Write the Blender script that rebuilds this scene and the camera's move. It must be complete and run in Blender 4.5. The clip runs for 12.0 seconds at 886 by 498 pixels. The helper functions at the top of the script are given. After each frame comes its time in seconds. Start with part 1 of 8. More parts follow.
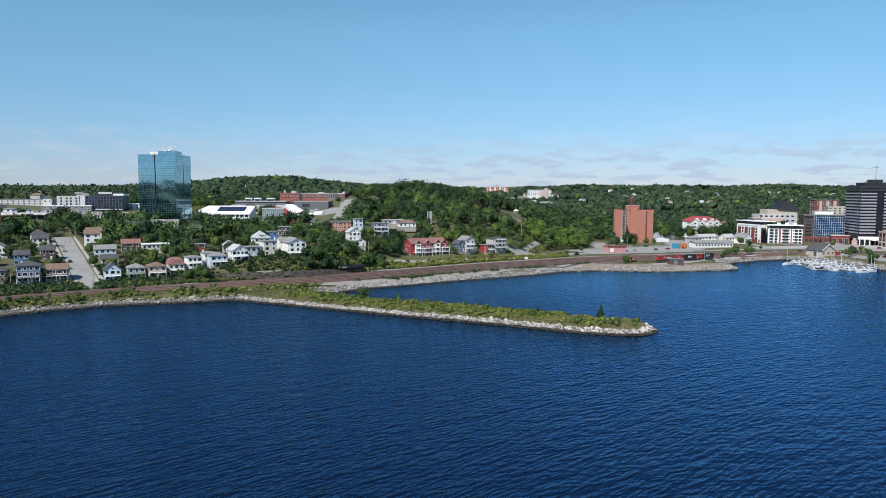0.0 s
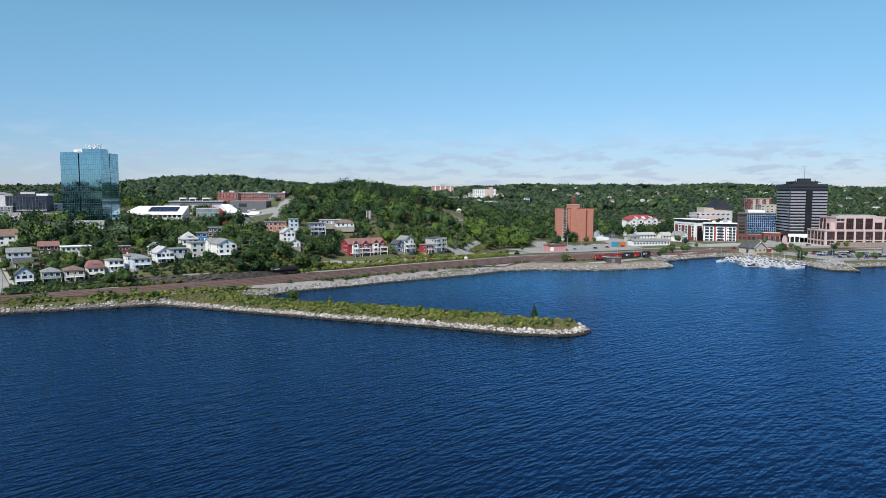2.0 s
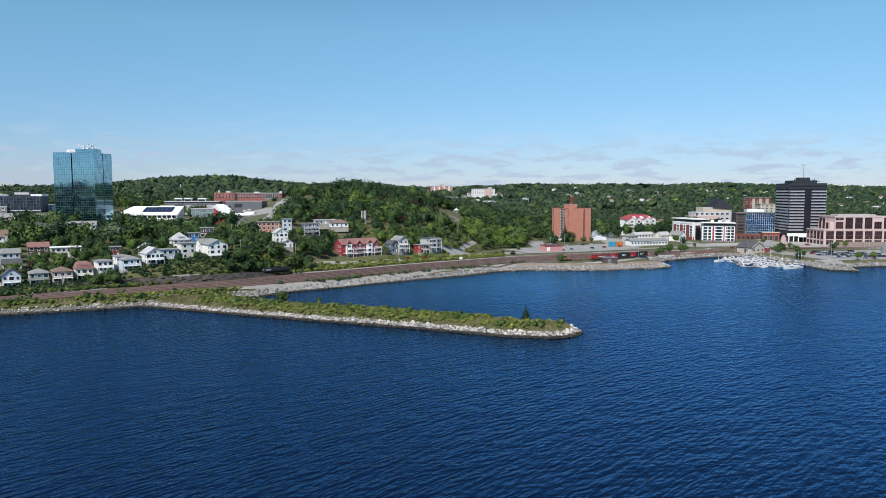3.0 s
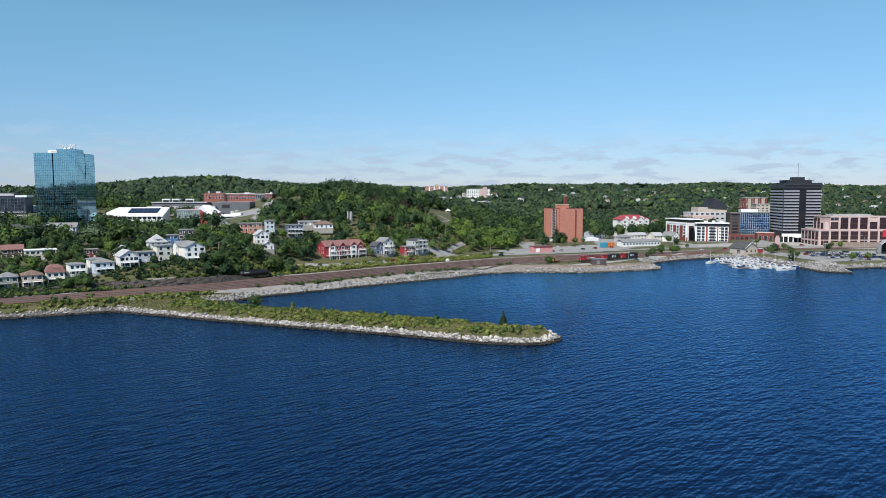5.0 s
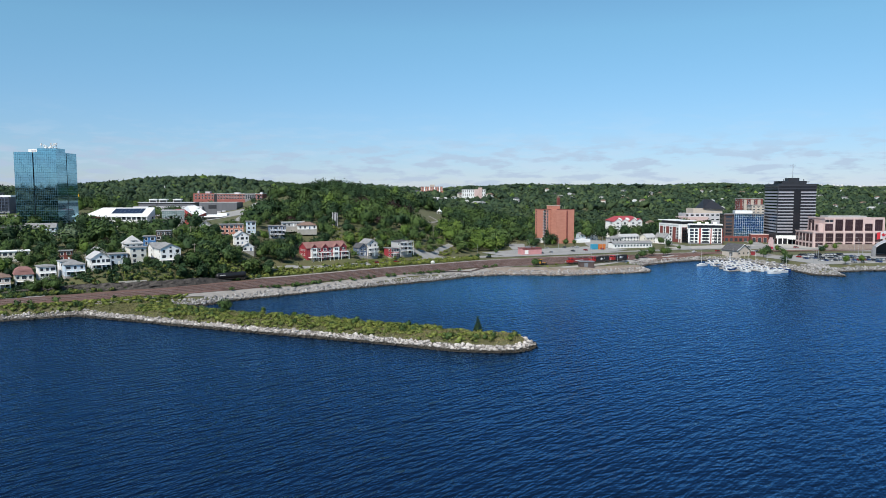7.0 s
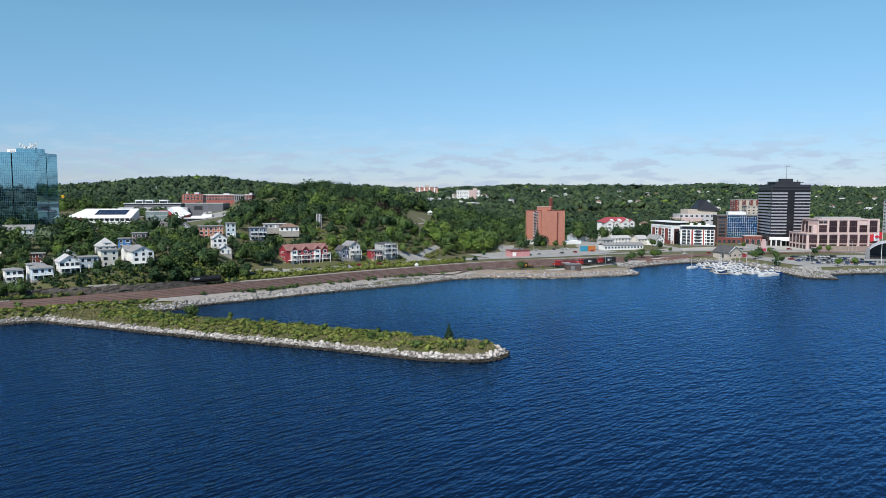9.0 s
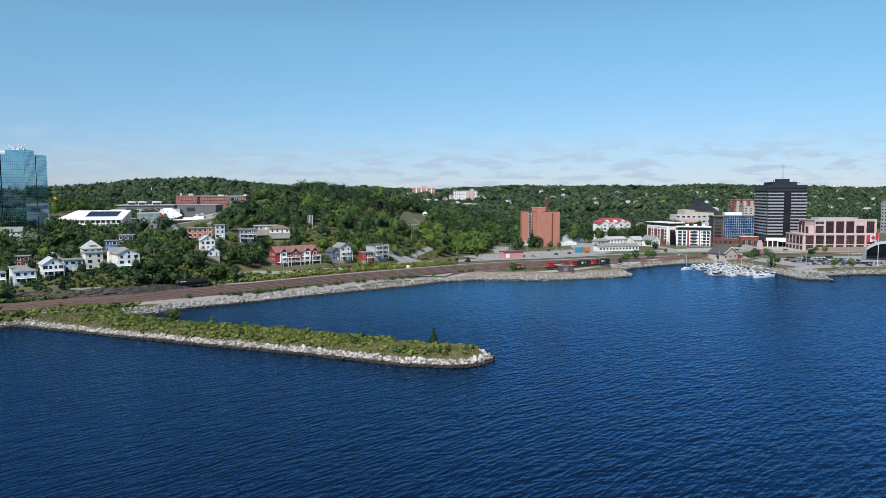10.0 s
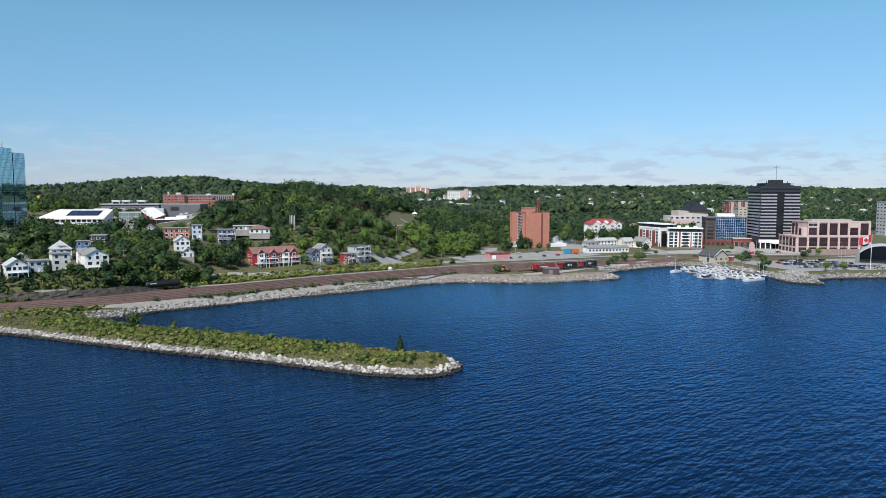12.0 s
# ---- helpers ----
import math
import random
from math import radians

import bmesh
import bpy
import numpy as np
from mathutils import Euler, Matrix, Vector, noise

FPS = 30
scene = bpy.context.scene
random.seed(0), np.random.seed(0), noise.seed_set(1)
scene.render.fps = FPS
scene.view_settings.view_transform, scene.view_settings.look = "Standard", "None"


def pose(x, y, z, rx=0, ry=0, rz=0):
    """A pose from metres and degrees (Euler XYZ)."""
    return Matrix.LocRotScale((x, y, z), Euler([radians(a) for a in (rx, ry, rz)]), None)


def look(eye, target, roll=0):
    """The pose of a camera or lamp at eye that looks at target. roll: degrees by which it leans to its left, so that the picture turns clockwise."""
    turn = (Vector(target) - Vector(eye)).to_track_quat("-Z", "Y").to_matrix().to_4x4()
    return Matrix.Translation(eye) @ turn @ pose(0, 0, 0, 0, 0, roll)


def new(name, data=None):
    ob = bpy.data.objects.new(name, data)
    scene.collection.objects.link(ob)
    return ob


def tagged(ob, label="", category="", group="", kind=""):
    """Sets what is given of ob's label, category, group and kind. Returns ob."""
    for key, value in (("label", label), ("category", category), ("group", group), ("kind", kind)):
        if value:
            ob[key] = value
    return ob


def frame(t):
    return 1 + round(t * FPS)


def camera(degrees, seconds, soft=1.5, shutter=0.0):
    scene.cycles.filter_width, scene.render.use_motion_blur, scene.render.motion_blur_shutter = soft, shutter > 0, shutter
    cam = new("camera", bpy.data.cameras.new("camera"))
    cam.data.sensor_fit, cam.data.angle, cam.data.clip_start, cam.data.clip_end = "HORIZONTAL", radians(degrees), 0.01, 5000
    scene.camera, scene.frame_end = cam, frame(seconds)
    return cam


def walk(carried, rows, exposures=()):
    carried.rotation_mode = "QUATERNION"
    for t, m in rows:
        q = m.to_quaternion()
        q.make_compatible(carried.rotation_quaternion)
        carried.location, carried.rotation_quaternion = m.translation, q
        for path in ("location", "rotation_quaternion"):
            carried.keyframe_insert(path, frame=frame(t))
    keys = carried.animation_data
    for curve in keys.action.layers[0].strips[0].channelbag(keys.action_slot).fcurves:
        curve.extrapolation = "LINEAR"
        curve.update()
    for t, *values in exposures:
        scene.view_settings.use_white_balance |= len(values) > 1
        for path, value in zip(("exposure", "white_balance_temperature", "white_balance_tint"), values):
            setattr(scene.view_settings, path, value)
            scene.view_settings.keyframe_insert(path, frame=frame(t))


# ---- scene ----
cam = camera(65.6, 12.0, 0.5)
PATH = [
    (0, (-0.637, -2.759, 52.013), (-0.529, -0.408, 51.820), 0.2),
    (0.5, (1.166, -1.159, 52.010), (1.273, 1.192, 51.816), 0.2),
    (1, (3.178, 0.631, 51.970), (3.358, 2.976, 51.775), 0.2),
    (1.5, (4.856, 2.585, 51.852), (5.140, 4.921, 51.658), 0.1),
    (2, (6.954, 4.492, 51.709), (7.237, 6.827, 51.515), 0.1),
    (2.5, (9.232, 6.364, 51.578), (9.514, 8.699, 51.384), 0.0),
    (3, (11.732, 8.372, 51.516), (12.012, 10.707, 51.322), -0.0),
    (5, (22.086, 16.752, 51.836), (22.368, 19.088, 51.642), -0.1),
    (5.5, (24.723, 18.880, 51.866), (25.005, 21.215, 51.672), -0.0),
    (6, (27.442, 21.065, 51.959), (27.725, 23.399, 51.765), -0.0),
    (6.5, (30.226, 23.106, 52.039), (30.508, 25.441, 51.846), -0.1),
    (7, (32.976, 25.228, 52.119), (33.259, 27.562, 51.926), -0.0),
    (9, (44.271, 33.737, 52.626), (44.556, 36.073, 52.434), -0.0),
    (9.5, (47.220, 35.880, 52.716), (47.504, 38.215, 52.525), -0.0),
    (10, (50.008, 38.014, 52.778), (50.294, 40.348, 52.589), -0.1),
    (10.5, (52.728, 40.317, 52.870), (53.016, 42.652, 52.680), -0.0),
    (11, (55.650, 42.589, 52.908), (55.939, 44.924, 52.718), 0.0),
    (11.5, (58.536, 44.997, 52.962), (58.825, 47.331, 52.772), 0.0),
    (12, (61.257, 47.419, 53.006), (61.548, 49.754, 52.816), 0.1),
]
walk(cam, [(t, look(eye, target, roll)) for t, eye, target, roll in PATH])

# ---- daylight ----
SUN_AZ, SUN_EL = radians(214), radians(47)      # where the sun stands: compass from +y towards +x, and height
sun = new("sun", bpy.data.lights.new("sun", "SUN"))
sun.data.energy, sun.data.angle, sun.data.color = 5.0, radians(0.53), (1.0, 0.955, 0.88)
sun_dir = Vector((math.sin(SUN_AZ) * math.cos(SUN_EL), math.cos(SUN_AZ) * math.cos(SUN_EL), math.sin(SUN_EL)))
sun.matrix_world = look(sun_dir * 300, (0, 0, 0))
world = bpy.data.worlds.new("sky")
scene.world = world
world.use_nodes = True
wn, wl = world.node_tree.nodes, world.node_tree.links
wn.clear()
sky = wn.new("ShaderNodeTexSky")
sky.sky_type, sky.sun_disc, sky.sun_elevation, sky.sun_rotation = "NISHITA", False, SUN_EL, SUN_AZ
sky.altitude, sky.air_density, sky.dust_density, sky.ozone_density = 0.0, 1.0, 0.0, 3.0
wbg, wout = wn.new("ShaderNodeBackground"), wn.new("ShaderNodeOutputWorld")
wbg.inputs["Strength"].default_value = 0.095
# clear maritime air: a cool tint, and thin broken cloud low over the horizon
tint = wn.new("ShaderNodeMix")
tint.data_type, tint.blend_type = "RGBA", "MULTIPLY"
tint.inputs["Factor"].default_value = 1.0
haze = wn.new("ShaderNodeMix")
haze.data_type = "RGBA"
haze.inputs[6].default_value, haze.inputs[7].default_value = (0.505, 0.580, 0.890, 1), (0.775, 1.08, 1.085, 1)
wl.new(sky.outputs[0], tint.inputs[6])
wtc, wsep = wn.new("ShaderNodeTexCoord"), wn.new("ShaderNodeSeparateXYZ")
wl.new(wtc.outputs["Generated"], wsep.inputs[0])
lift = wn.new("ShaderNodeMapRange")
lift.inputs["From Min"].default_value, lift.inputs["From Max"].default_value = 0.0, 0.22
wl.new(wsep.outputs["Z"], lift.inputs["Value"])
wl.new(lift.outputs[0], haze.inputs["Factor"])
wl.new(haze.outputs[2], tint.inputs[7])
wmap, wnoise = wn.new("ShaderNodeMapping"), wn.new("ShaderNodeTexNoise")
wmap.inputs["Scale"].default_value = (17.0, 17.0, 80.0)
wl.new(wtc.outputs["Generated"], wmap.inputs["Vector"])
wl.new(wmap.outputs[0], wnoise.inputs["Vector"])
wnoise.inputs["Scale"].default_value, wnoise.inputs["Detail"].default_value, wnoise.inputs["Roughness"].default_value = 1.0, 5.0, 0.6
cl1, cl2, cl3 = wn.new("ShaderNodeMapRange"), wn.new("ShaderNodeMapRange"), wn.new("ShaderNodeMath")
cl1.inputs["From Min"].default_value, cl1.inputs["From Max"].default_value = 0.49, 0.63
wl.new(wnoise.outputs[0], cl1.inputs["Value"])
cl2.inputs["From Min"].default_value, cl2.inputs["From Max"].default_value, cl2.inputs["To Min"].default_value, cl2.inputs["To Max"].default_value = 0.03, 0.12, 0.32, 0.0
wl.new(wsep.outputs["Z"], cl2.inputs["Value"])
cl3.operation = "MULTIPLY"
wl.new(cl1.outputs[0], cl3.inputs[0])
wl.new(cl2.outputs[0], cl3.inputs[1])
cloud = wn.new("ShaderNodeMix")
cloud.data_type = "RGBA"
cloud.inputs[7].default_value = (5.2, 6.2, 7.5, 1)
wl.new(cl3.outputs[0], cloud.inputs["Factor"])
wl.new(tint.outputs[2], cloud.inputs[6])
# grey flat-bottomed banks further down
bmap, bnoise, bk1, bk2, bk3, bank = wn.new("ShaderNodeMapping"), wn.new("ShaderNodeTexNoise"), wn.new("ShaderNodeMapRange"), wn.new("ShaderNodeMapRange"), wn.new("ShaderNodeMath"), wn.new("ShaderNodeMix")
bmap.inputs["Scale"].default_value, bmap.inputs["Location"].default_value = (22.0, 22.0, 100.0), (3.0, 1.0, 0.4)
wl.new(wtc.outputs["Generated"], bmap.inputs["Vector"])
wl.new(bmap.outputs[0], bnoise.inputs["Vector"])
bnoise.inputs["Scale"].default_value, bnoise.inputs["Detail"].default_value, bnoise.inputs["Roughness"].default_value = 1.0, 6.0, 0.55
bk1.inputs["From Min"].default_value, bk1.inputs["From Max"].default_value = 0.485, 0.60
wl.new(bnoise.outputs[0], bk1.inputs["Value"])
bk2.inputs["From Min"].default_value, bk2.inputs["From Max"].default_value, bk2.inputs["To Min"].default_value, bk2.inputs["To Max"].default_value = 0.045, 0.085, 0.7, 0.0
wl.new(wsep.outputs["Z"], bk2.inputs["Value"])
bk3.operation = "MULTIPLY"
wl.new(bk1.outputs[0], bk3.inputs[0])
wl.new(bk2.outputs[0], bk3.inputs[1])
bank.data_type = "RGBA"
bank.inputs[7].default_value = (3.9, 4.85, 6.3, 1)
wl.new(bk3.outputs[0], bank.inputs["Factor"])
wl.new(cloud.outputs[2], bank.inputs[6])
wl.new(bank.outputs[2], wbg.inputs["Color"])
wl.new(wbg.outputs[0], wout.inputs["Surface"])
scene.view_settings.exposure = 0.29

# ---- small tools ----
def mat(name, c1, c2=None, scale=0.5, rough=0.75, metal=0.0, bump=0.0, bscale=8.0, rand=0.0, island=0.0, spec=0.5, stretch=None, fine=None):
    """A procedural surface: two colours mixed by noise at two scales, with relief and, if asked, a shade for each object or island."""
    m = bpy.data.materials.new(name)
    m.use_nodes = True
    n, l = m.node_tree.nodes, m.node_tree.links
    p = n["Principled BSDF"]
    p.inputs["Roughness"].default_value, p.inputs["Metallic"].default_value = rough, metal
    p.inputs["Specular IOR Level"].default_value = spec
    c2 = c2 or tuple(v * 0.8 for v in c1)
    if metal < 0.5:
        c1, c2 = (tuple(v * 0.78 for v in c) for c in (c1, c2))
    tc, mp = n.new("ShaderNodeTexCoord"), n.new("ShaderNodeMapping")
    l.new(tc.outputs["Object"], mp.inputs["Vector"])
    if stretch:
        mp.inputs["Scale"].default_value = stretch
    a, b = n.new("ShaderNodeTexNoise"), n.new("ShaderNodeTexNoise")
    a.inputs["Scale"].default_value, a.inputs["Detail"].default_value = scale, 3.0
    b.inputs["Scale"].default_value, b.inputs["Detail"].default_value = fine or scale * 9, 2.0
    for t in (a, b):
        l.new(mp.outputs[0], t.inputs["Vector"])
    add = n.new("ShaderNodeMath")
    add.operation = "MULTIPLY_ADD"
    l.new(b.outputs[0], add.inputs[0])
    add.inputs[1].default_value = 0.45
    l.new(a.outputs[0], add.inputs[2])
    ramp = n.new("ShaderNodeMapRange")
    ramp.inputs["From Min"].default_value, ramp.inputs["From Max"].default_value = 0.48, 0.97
    l.new(add.outputs[0], ramp.inputs["Value"])
    mix = n.new("ShaderNodeMix")
    mix.data_type = "RGBA"
    mix.inputs[6].default_value, mix.inputs[7].default_value = (*c1, 1), (*c2, 1)
    l.new(ramp.outputs[0], mix.inputs["Factor"])
    col = mix.outputs[2]
    for amount, kind in ((rand, "o"), (island, "i")):
        if amount:
            src = n.new("ShaderNodeObjectInfo").outputs["Random"] if kind == "o" else n.new("ShaderNodeNewGeometry").outputs["Random Per Island"]
            mr = n.new("ShaderNodeMapRange")
            mr.inputs["To Min"].default_value, mr.inputs["To Max"].default_value = 1 - amount, 1 + amount
            l.new(src, mr.inputs["Value"])
            hs = n.new("ShaderNodeHueSaturation")
            l.new(mr.outputs[0], hs.inputs["Value"])
            l.new(col, hs.inputs["Color"])
            col = hs.outputs[0]
    l.new(col, p.inputs["Base Color"])
    if bump:
        bn, bt = n.new("ShaderNodeBump"), n.new("ShaderNodeTexNoise")
        bt.inputs["Scale"].default_value, bt.inputs["Detail"].default_value = bscale, 3.0
        bn.inputs["Strength"].default_value, bn.inputs["Distance"].default_value = min(1.0, bump), 0.6 / bscale
        l.new(mp.outputs[0], bt.inputs["Vector"])
        l.new(bt.outputs[0], bn.inputs["Height"])
        l.new(bn.outputs[0], p.inputs["Normal"])
    return m


def mesh_of(name, verts, faces, material, smooth=False):
    me = bpy.data.meshes.new(name)
    me.from_pydata(verts if isinstance(verts, list) else verts.tolist(), [], faces if isinstance(faces, list) else faces.tolist())
    me.materials.append(material)
    if smooth:
        me.polygons.foreach_set("use_smooth", [True] * len(me.polygons))
    me.update()
    return me


def bm_mesh(name, bm, material, smooth=False):
    me = bpy.data.meshes.new(name)
    for f in bm.faces:
        f.smooth = smooth
    bm.to_mesh(me)
    bm.free()
    me.materials.append(material)
    return me


def part(name, bm, material, parent, label="", at=None):
    """Links a bmesh, or ready mesh data, as one mesh object under its thing."""
    me = bm if isinstance(bm, bpy.types.Mesh) else bm_mesh(name, bm, material)
    ob = new(name, me)
    ob.parent = parent
    if at is not None:
        ob.matrix_basis = at
    if label:
        ob["label"] = label
    return ob


def thing(name, label, category, x=0.0, y=0.0, z=0.0, rz=0.0, group="", kind=""):
    ob = new(name)
    ob.empty_display_size = 0.5
    ob.matrix_basis = pose(x, y, z, 0, 0, rz)
    return tagged(ob, label, category, group, kind)


def box(bm, x0, y0, z0, x1, y1, z1, bevel=0.0):
    vs = [bm.verts.new((x, y, z)) for z in (z0, z1) for x, y in ((x0, y0), (x1, y0), (x1, y1), (x0, y1))]
    fs = [bm.faces.new([vs[i] for i in q]) for q in ((3, 2, 1, 0), (4, 5, 6, 7), (0, 1, 5, 4), (1, 2, 6, 5), (2, 3, 7, 6), (3, 0, 4, 7))]
    if bevel:
        bmesh.ops.bevel(bm, geom=list({e for f in fs for e in f.edges}), offset=bevel, segments=1, affect="EDGES")
    return bm


def boxes(*args, bevel=0.0):
    bm = bmesh.new()
    for a in args:
        box(bm, *a, bevel=bevel)
    return bm


def prism(bm, poly, z0, z1):
    """An upright prism over a counter-clockwise outline."""
    lo, hi = [bm.verts.new((x, y, z0)) for x, y in poly], [bm.verts.new((x, y, z1)) for x, y in poly]
    k = len(poly)
    bm.faces.new(lo[::-1])
    bm.faces.new(hi)
    for i in range(k):
        bm.faces.new((lo[i], lo[(i + 1) % k], hi[(i + 1) % k], hi[i]))
    return bm


def rod(bm, a, b, r0, r1=None, sides=6):
    """A tapered rod from a to b."""
    a, b = Vector(a), Vector(b)
    r1 = r0 if r1 is None else r1
    q = (b - a).to_track_quat("Z", "Y")
    rings = []
    for p, r in ((a, r0), (b, r1)):
        rings.append([bm.verts.new(p + q @ Vector((r * math.cos(6.2832 * i / sides), r * math.sin(6.2832 * i / sides), 0))) for i in range(sides)])
    for i in range(sides):
        j = (i + 1) % sides
        bm.faces.new((rings[0][i], rings[0][j], rings[1][j], rings[1][i]))
    bm.faces.new(rings[0][::-1])
    bm.faces.new(rings[1])
    return bm


# ---- the lie of the land ----
K = 1.18      # metres in one unit of the plan below
COAST = np.array([(-1500, -420), (-800, -110), (-400, 70), (-230, 184), (-170, 224), (-146, 243), (-132, 256), (-116, 266), (-96, 271), (-76, 277), (-52, 289),
                  (-33, 298), (-23, 309), (-11, 316), (1, 324), (26, 339), (54, 354), (69, 363), (87, 377), (103, 381), (118, 379), (133, 375), (149, 376), (167, 380), (187, 384),
                  (191, 391), (188, 408), (206, 424), (228, 436), (247, 443), (262, 440), (271, 420), (273, 395), (269, 362), (282, 353), (290, 372), (312, 375), (420, 372), (800, 340), (1500, 200)], float) * K
SPIT = np.array([(-60, 288), (-32.5, 268.9), (1.8, 249.3), (33.1, 232.9), (58.6, 217.4), (67.8, 215.0)], float) * K


def line_distance(P, line):
    """Signed distance of points from a line (positive to its left) and the way along it."""
    best, sign, along, run = np.full(len(P), 1e18), np.ones(len(P)), np.zeros(len(P)), 0.0
    for a, b in zip(line[:-1], line[1:]):
        ab = b - a
        L = math.hypot(*ab)
        t = np.clip(((P - a) @ ab) / L ** 2, 0, 1)
        off = P - (a + t[:, None] * ab)
        d2 = (off ** 2).sum(1)
        s = ab[0] * (P[:, 1] - a[1]) - ab[1] * (P[:, 0] - a[0])
        near = d2 < best - 1e-9
        best, sign, along = np.where(near, d2, best), np.where(near, np.where(s >= 0, 1.0, -1.0), sign), np.where(near, run + t * L, along)
        run += L
    return np.sqrt(best) * sign, along


def inland(P):
    """Signed distance from the coast, positive on land."""
    d = np.abs(line_distance(P, COAST)[0])
    ring = np.concatenate([[(-9000, -3000)], COAST, [(9000, -500), (9000, 9000), (-9000, 9000)]])
    inside = np.zeros(len(P), bool)
    for (x0, y0), (x1, y1) in zip(ring, np.roll(ring, -1, axis=0)):
        if y0 != y1:
            inside ^= ((y0 > P[:, 1]) != (y1 > P[:, 1])) & (P[:, 0] < (x1 - x0) * (P[:, 1] - y0) / (y1 - y0) + x0)
    return np.where(inside, d, -d)


def smooth(a, b, v):
    t = np.clip((v - a) / (b - a), 0, 1)
    return t * t * (3 - 2 * t)


def wavy(x, y):
    return np.sin(x * 0.021 + 1.3 * np.sin(y * 0.013)) * np.cos(y * 0.017 - 0.9 * np.sin(x * 0.011))


def heights(P):
    """Ground height over the sea at many points."""
    x, y = P[:, 0] / K, P[:, 1] / K
    dc = inland(P) / K
    toe = np.interp(x, [-1500, -800, -400, -150, -110, -85, -59, -30, -18, 0, 22, 36, 60, 80, 100, 130, 200, 300, 450, 900, 2500], [-350, -60, 120, 300, 314, 317, 326, 350, 364, 382, 392, 404, 418, 448, 480, 540, 650, 760, 820, 900, 900])
    p = np.maximum(0, (y - toe) * 0.85)
    s = np.interp(x, [-200, -100, -40, 0, 60, 130, 200, 300], [0.15, 0.15, 0.26, 0.42, 0.40, 0.2, 0.08, 0.05])
    R = np.interp(x, [-200, -100, -40, 0, 60, 130, 200, 300], [16, 16, 20, 27.5, 25, 14, 9, 8])
    cliff = 5.0 * smooth(-104, -88, x) * (1 - smooth(-34, -20, x)) * smooth(0, 9, p)
    h = 3.4 + cliff + R * (1 - np.exp(-p * s / R)) + 0.026 * np.clip(p - 100, 0, np.interp(x, [-500, -200, 100, 300], [850, 1000, 1200, 1400]))
    h += 10 * np.exp(-((x + 12) / 80) ** 2 - ((y - 690) / 110) ** 2) - 2.5 * np.exp(-((x + 92) / 48) ** 2 - ((y - 720) / 150) ** 2) - 3 * np.exp(-((x + 90) / 42) ** 2 - ((y - 560) / 80) ** 2) + 8 * np.exp(-((x + 115) / 75) ** 2 - ((y - 825) / 45) ** 2)
    h += 21 * np.exp(-((x + 262) / 170) ** 2 - ((y - 1500) / 300) ** 2) + 25 * smooth(150, 500, x) * np.exp(-((y - 1850) / 420) ** 2)
    h += 10 * np.exp(-((x - 220) / 150) ** 2 - ((y - 1260) / 150) ** 2) + 8 * np.exp(-((x - 405) / 120) ** 2 - ((y - 1240) / 140) ** 2)
    h -= 8 * np.exp(-((x - 20) / 90) ** 2) * smooth(900, 1300, y)
    h += 3.0 * wavy(x, y) * smooth(120, 500, p) + 5.0 * wavy(x * 0.31 + 40, y * 0.37) * smooth(300, 1100, p)
    shore = np.where(dc < 0, np.maximum(dc * 0.5, -5.0), np.minimum(h, 0.02 + dc * 0.55))
    ds, along = (v / K for v in line_distance(P, SPIT))
    half = np.interp(along, [0, 30, 145], [15, 11.5, 10.4])
    spit = np.clip((half - np.abs(ds)) * 0.55, -5, 2.5) + 0.25 * wavy(x * 9, y * 9) * (np.abs(ds) < half - 5)
    land = np.maximum(shore, spit)
    # unseen far shore behind, brought near for the tower's glass to mirror
    back = np.clip((-260 - y) * 0.10, -5, 60) + 9 * wavy(x * 0.6, y * 0.5) * smooth(400, 900, -y)
    return K * np.where(y < -220, back, land)


def ground(x, y):
    return float(heights(np.array([(x, y)], float))[0])


def graded(lo, hi, fine_lo, fine_hi, step, grow):
    mid = list(np.arange(fine_lo, fine_hi + step, step))
    for end, way in ((lo, -1), (hi, 1)):
        d, v = step, mid[0] if way < 0 else mid[-1]
        while (v - end) * way < 0:
            d *= grow
            v += way * d
            mid = [v] + mid if way < 0 else mid + [v]
    return np.array(mid)


def ribbon(pts, width, dz, step=4.0, across=3):
    """A strip of ground cover that follows the land along a line. Returns vertices and faces."""
    pts = np.array(pts, float)
    L = np.r_[0, np.cumsum(np.hypot(*np.diff(pts, axis=0).T))]
    k = max(2, int(L[-1] / step) + 1)
    s = np.linspace(0, L[-1], k)
    c = np.stack([np.interp(s, L, pts[:, 0]), np.interp(s, L, pts[:, 1])], 1)
    w = np.interp(s, L, width) if np.ndim(width) else np.full(k, float(width))
    t = np.gradient(c, axis=0)
    t /= np.hypot(*t.T)[:, None]
    nrm = np.stack([-t[:, 1], t[:, 0]], 1)
    V = np.concatenate([c + nrm * (w * f)[:, None] for f in np.linspace(-0.5, 0.5, across)])
    z = heights(V)
    V = np.c_[V, z + dz]
    F = [(a * k + i, a * k + i + 1, (a + 1) * k + i + 1, (a + 1) * k + i) for a in range(across - 1) for i in range(k - 1)]
    return V, F


def along_line(pts, step):
    """Points and headings at even steps along a line."""
    pts = np.array(pts, float)
    L = np.r_[0, np.cumsum(np.hypot(*np.diff(pts, axis=0).T))]
    s = np.arange(0, L[-1], step)
    c = np.stack([np.interp(s, L, pts[:, 0]), np.interp(s, L, pts[:, 1])], 1)
    t = np.gradient(c, axis=0)
    return c, np.degrees(np.arctan2(t[:, 1], t[:, 0]))


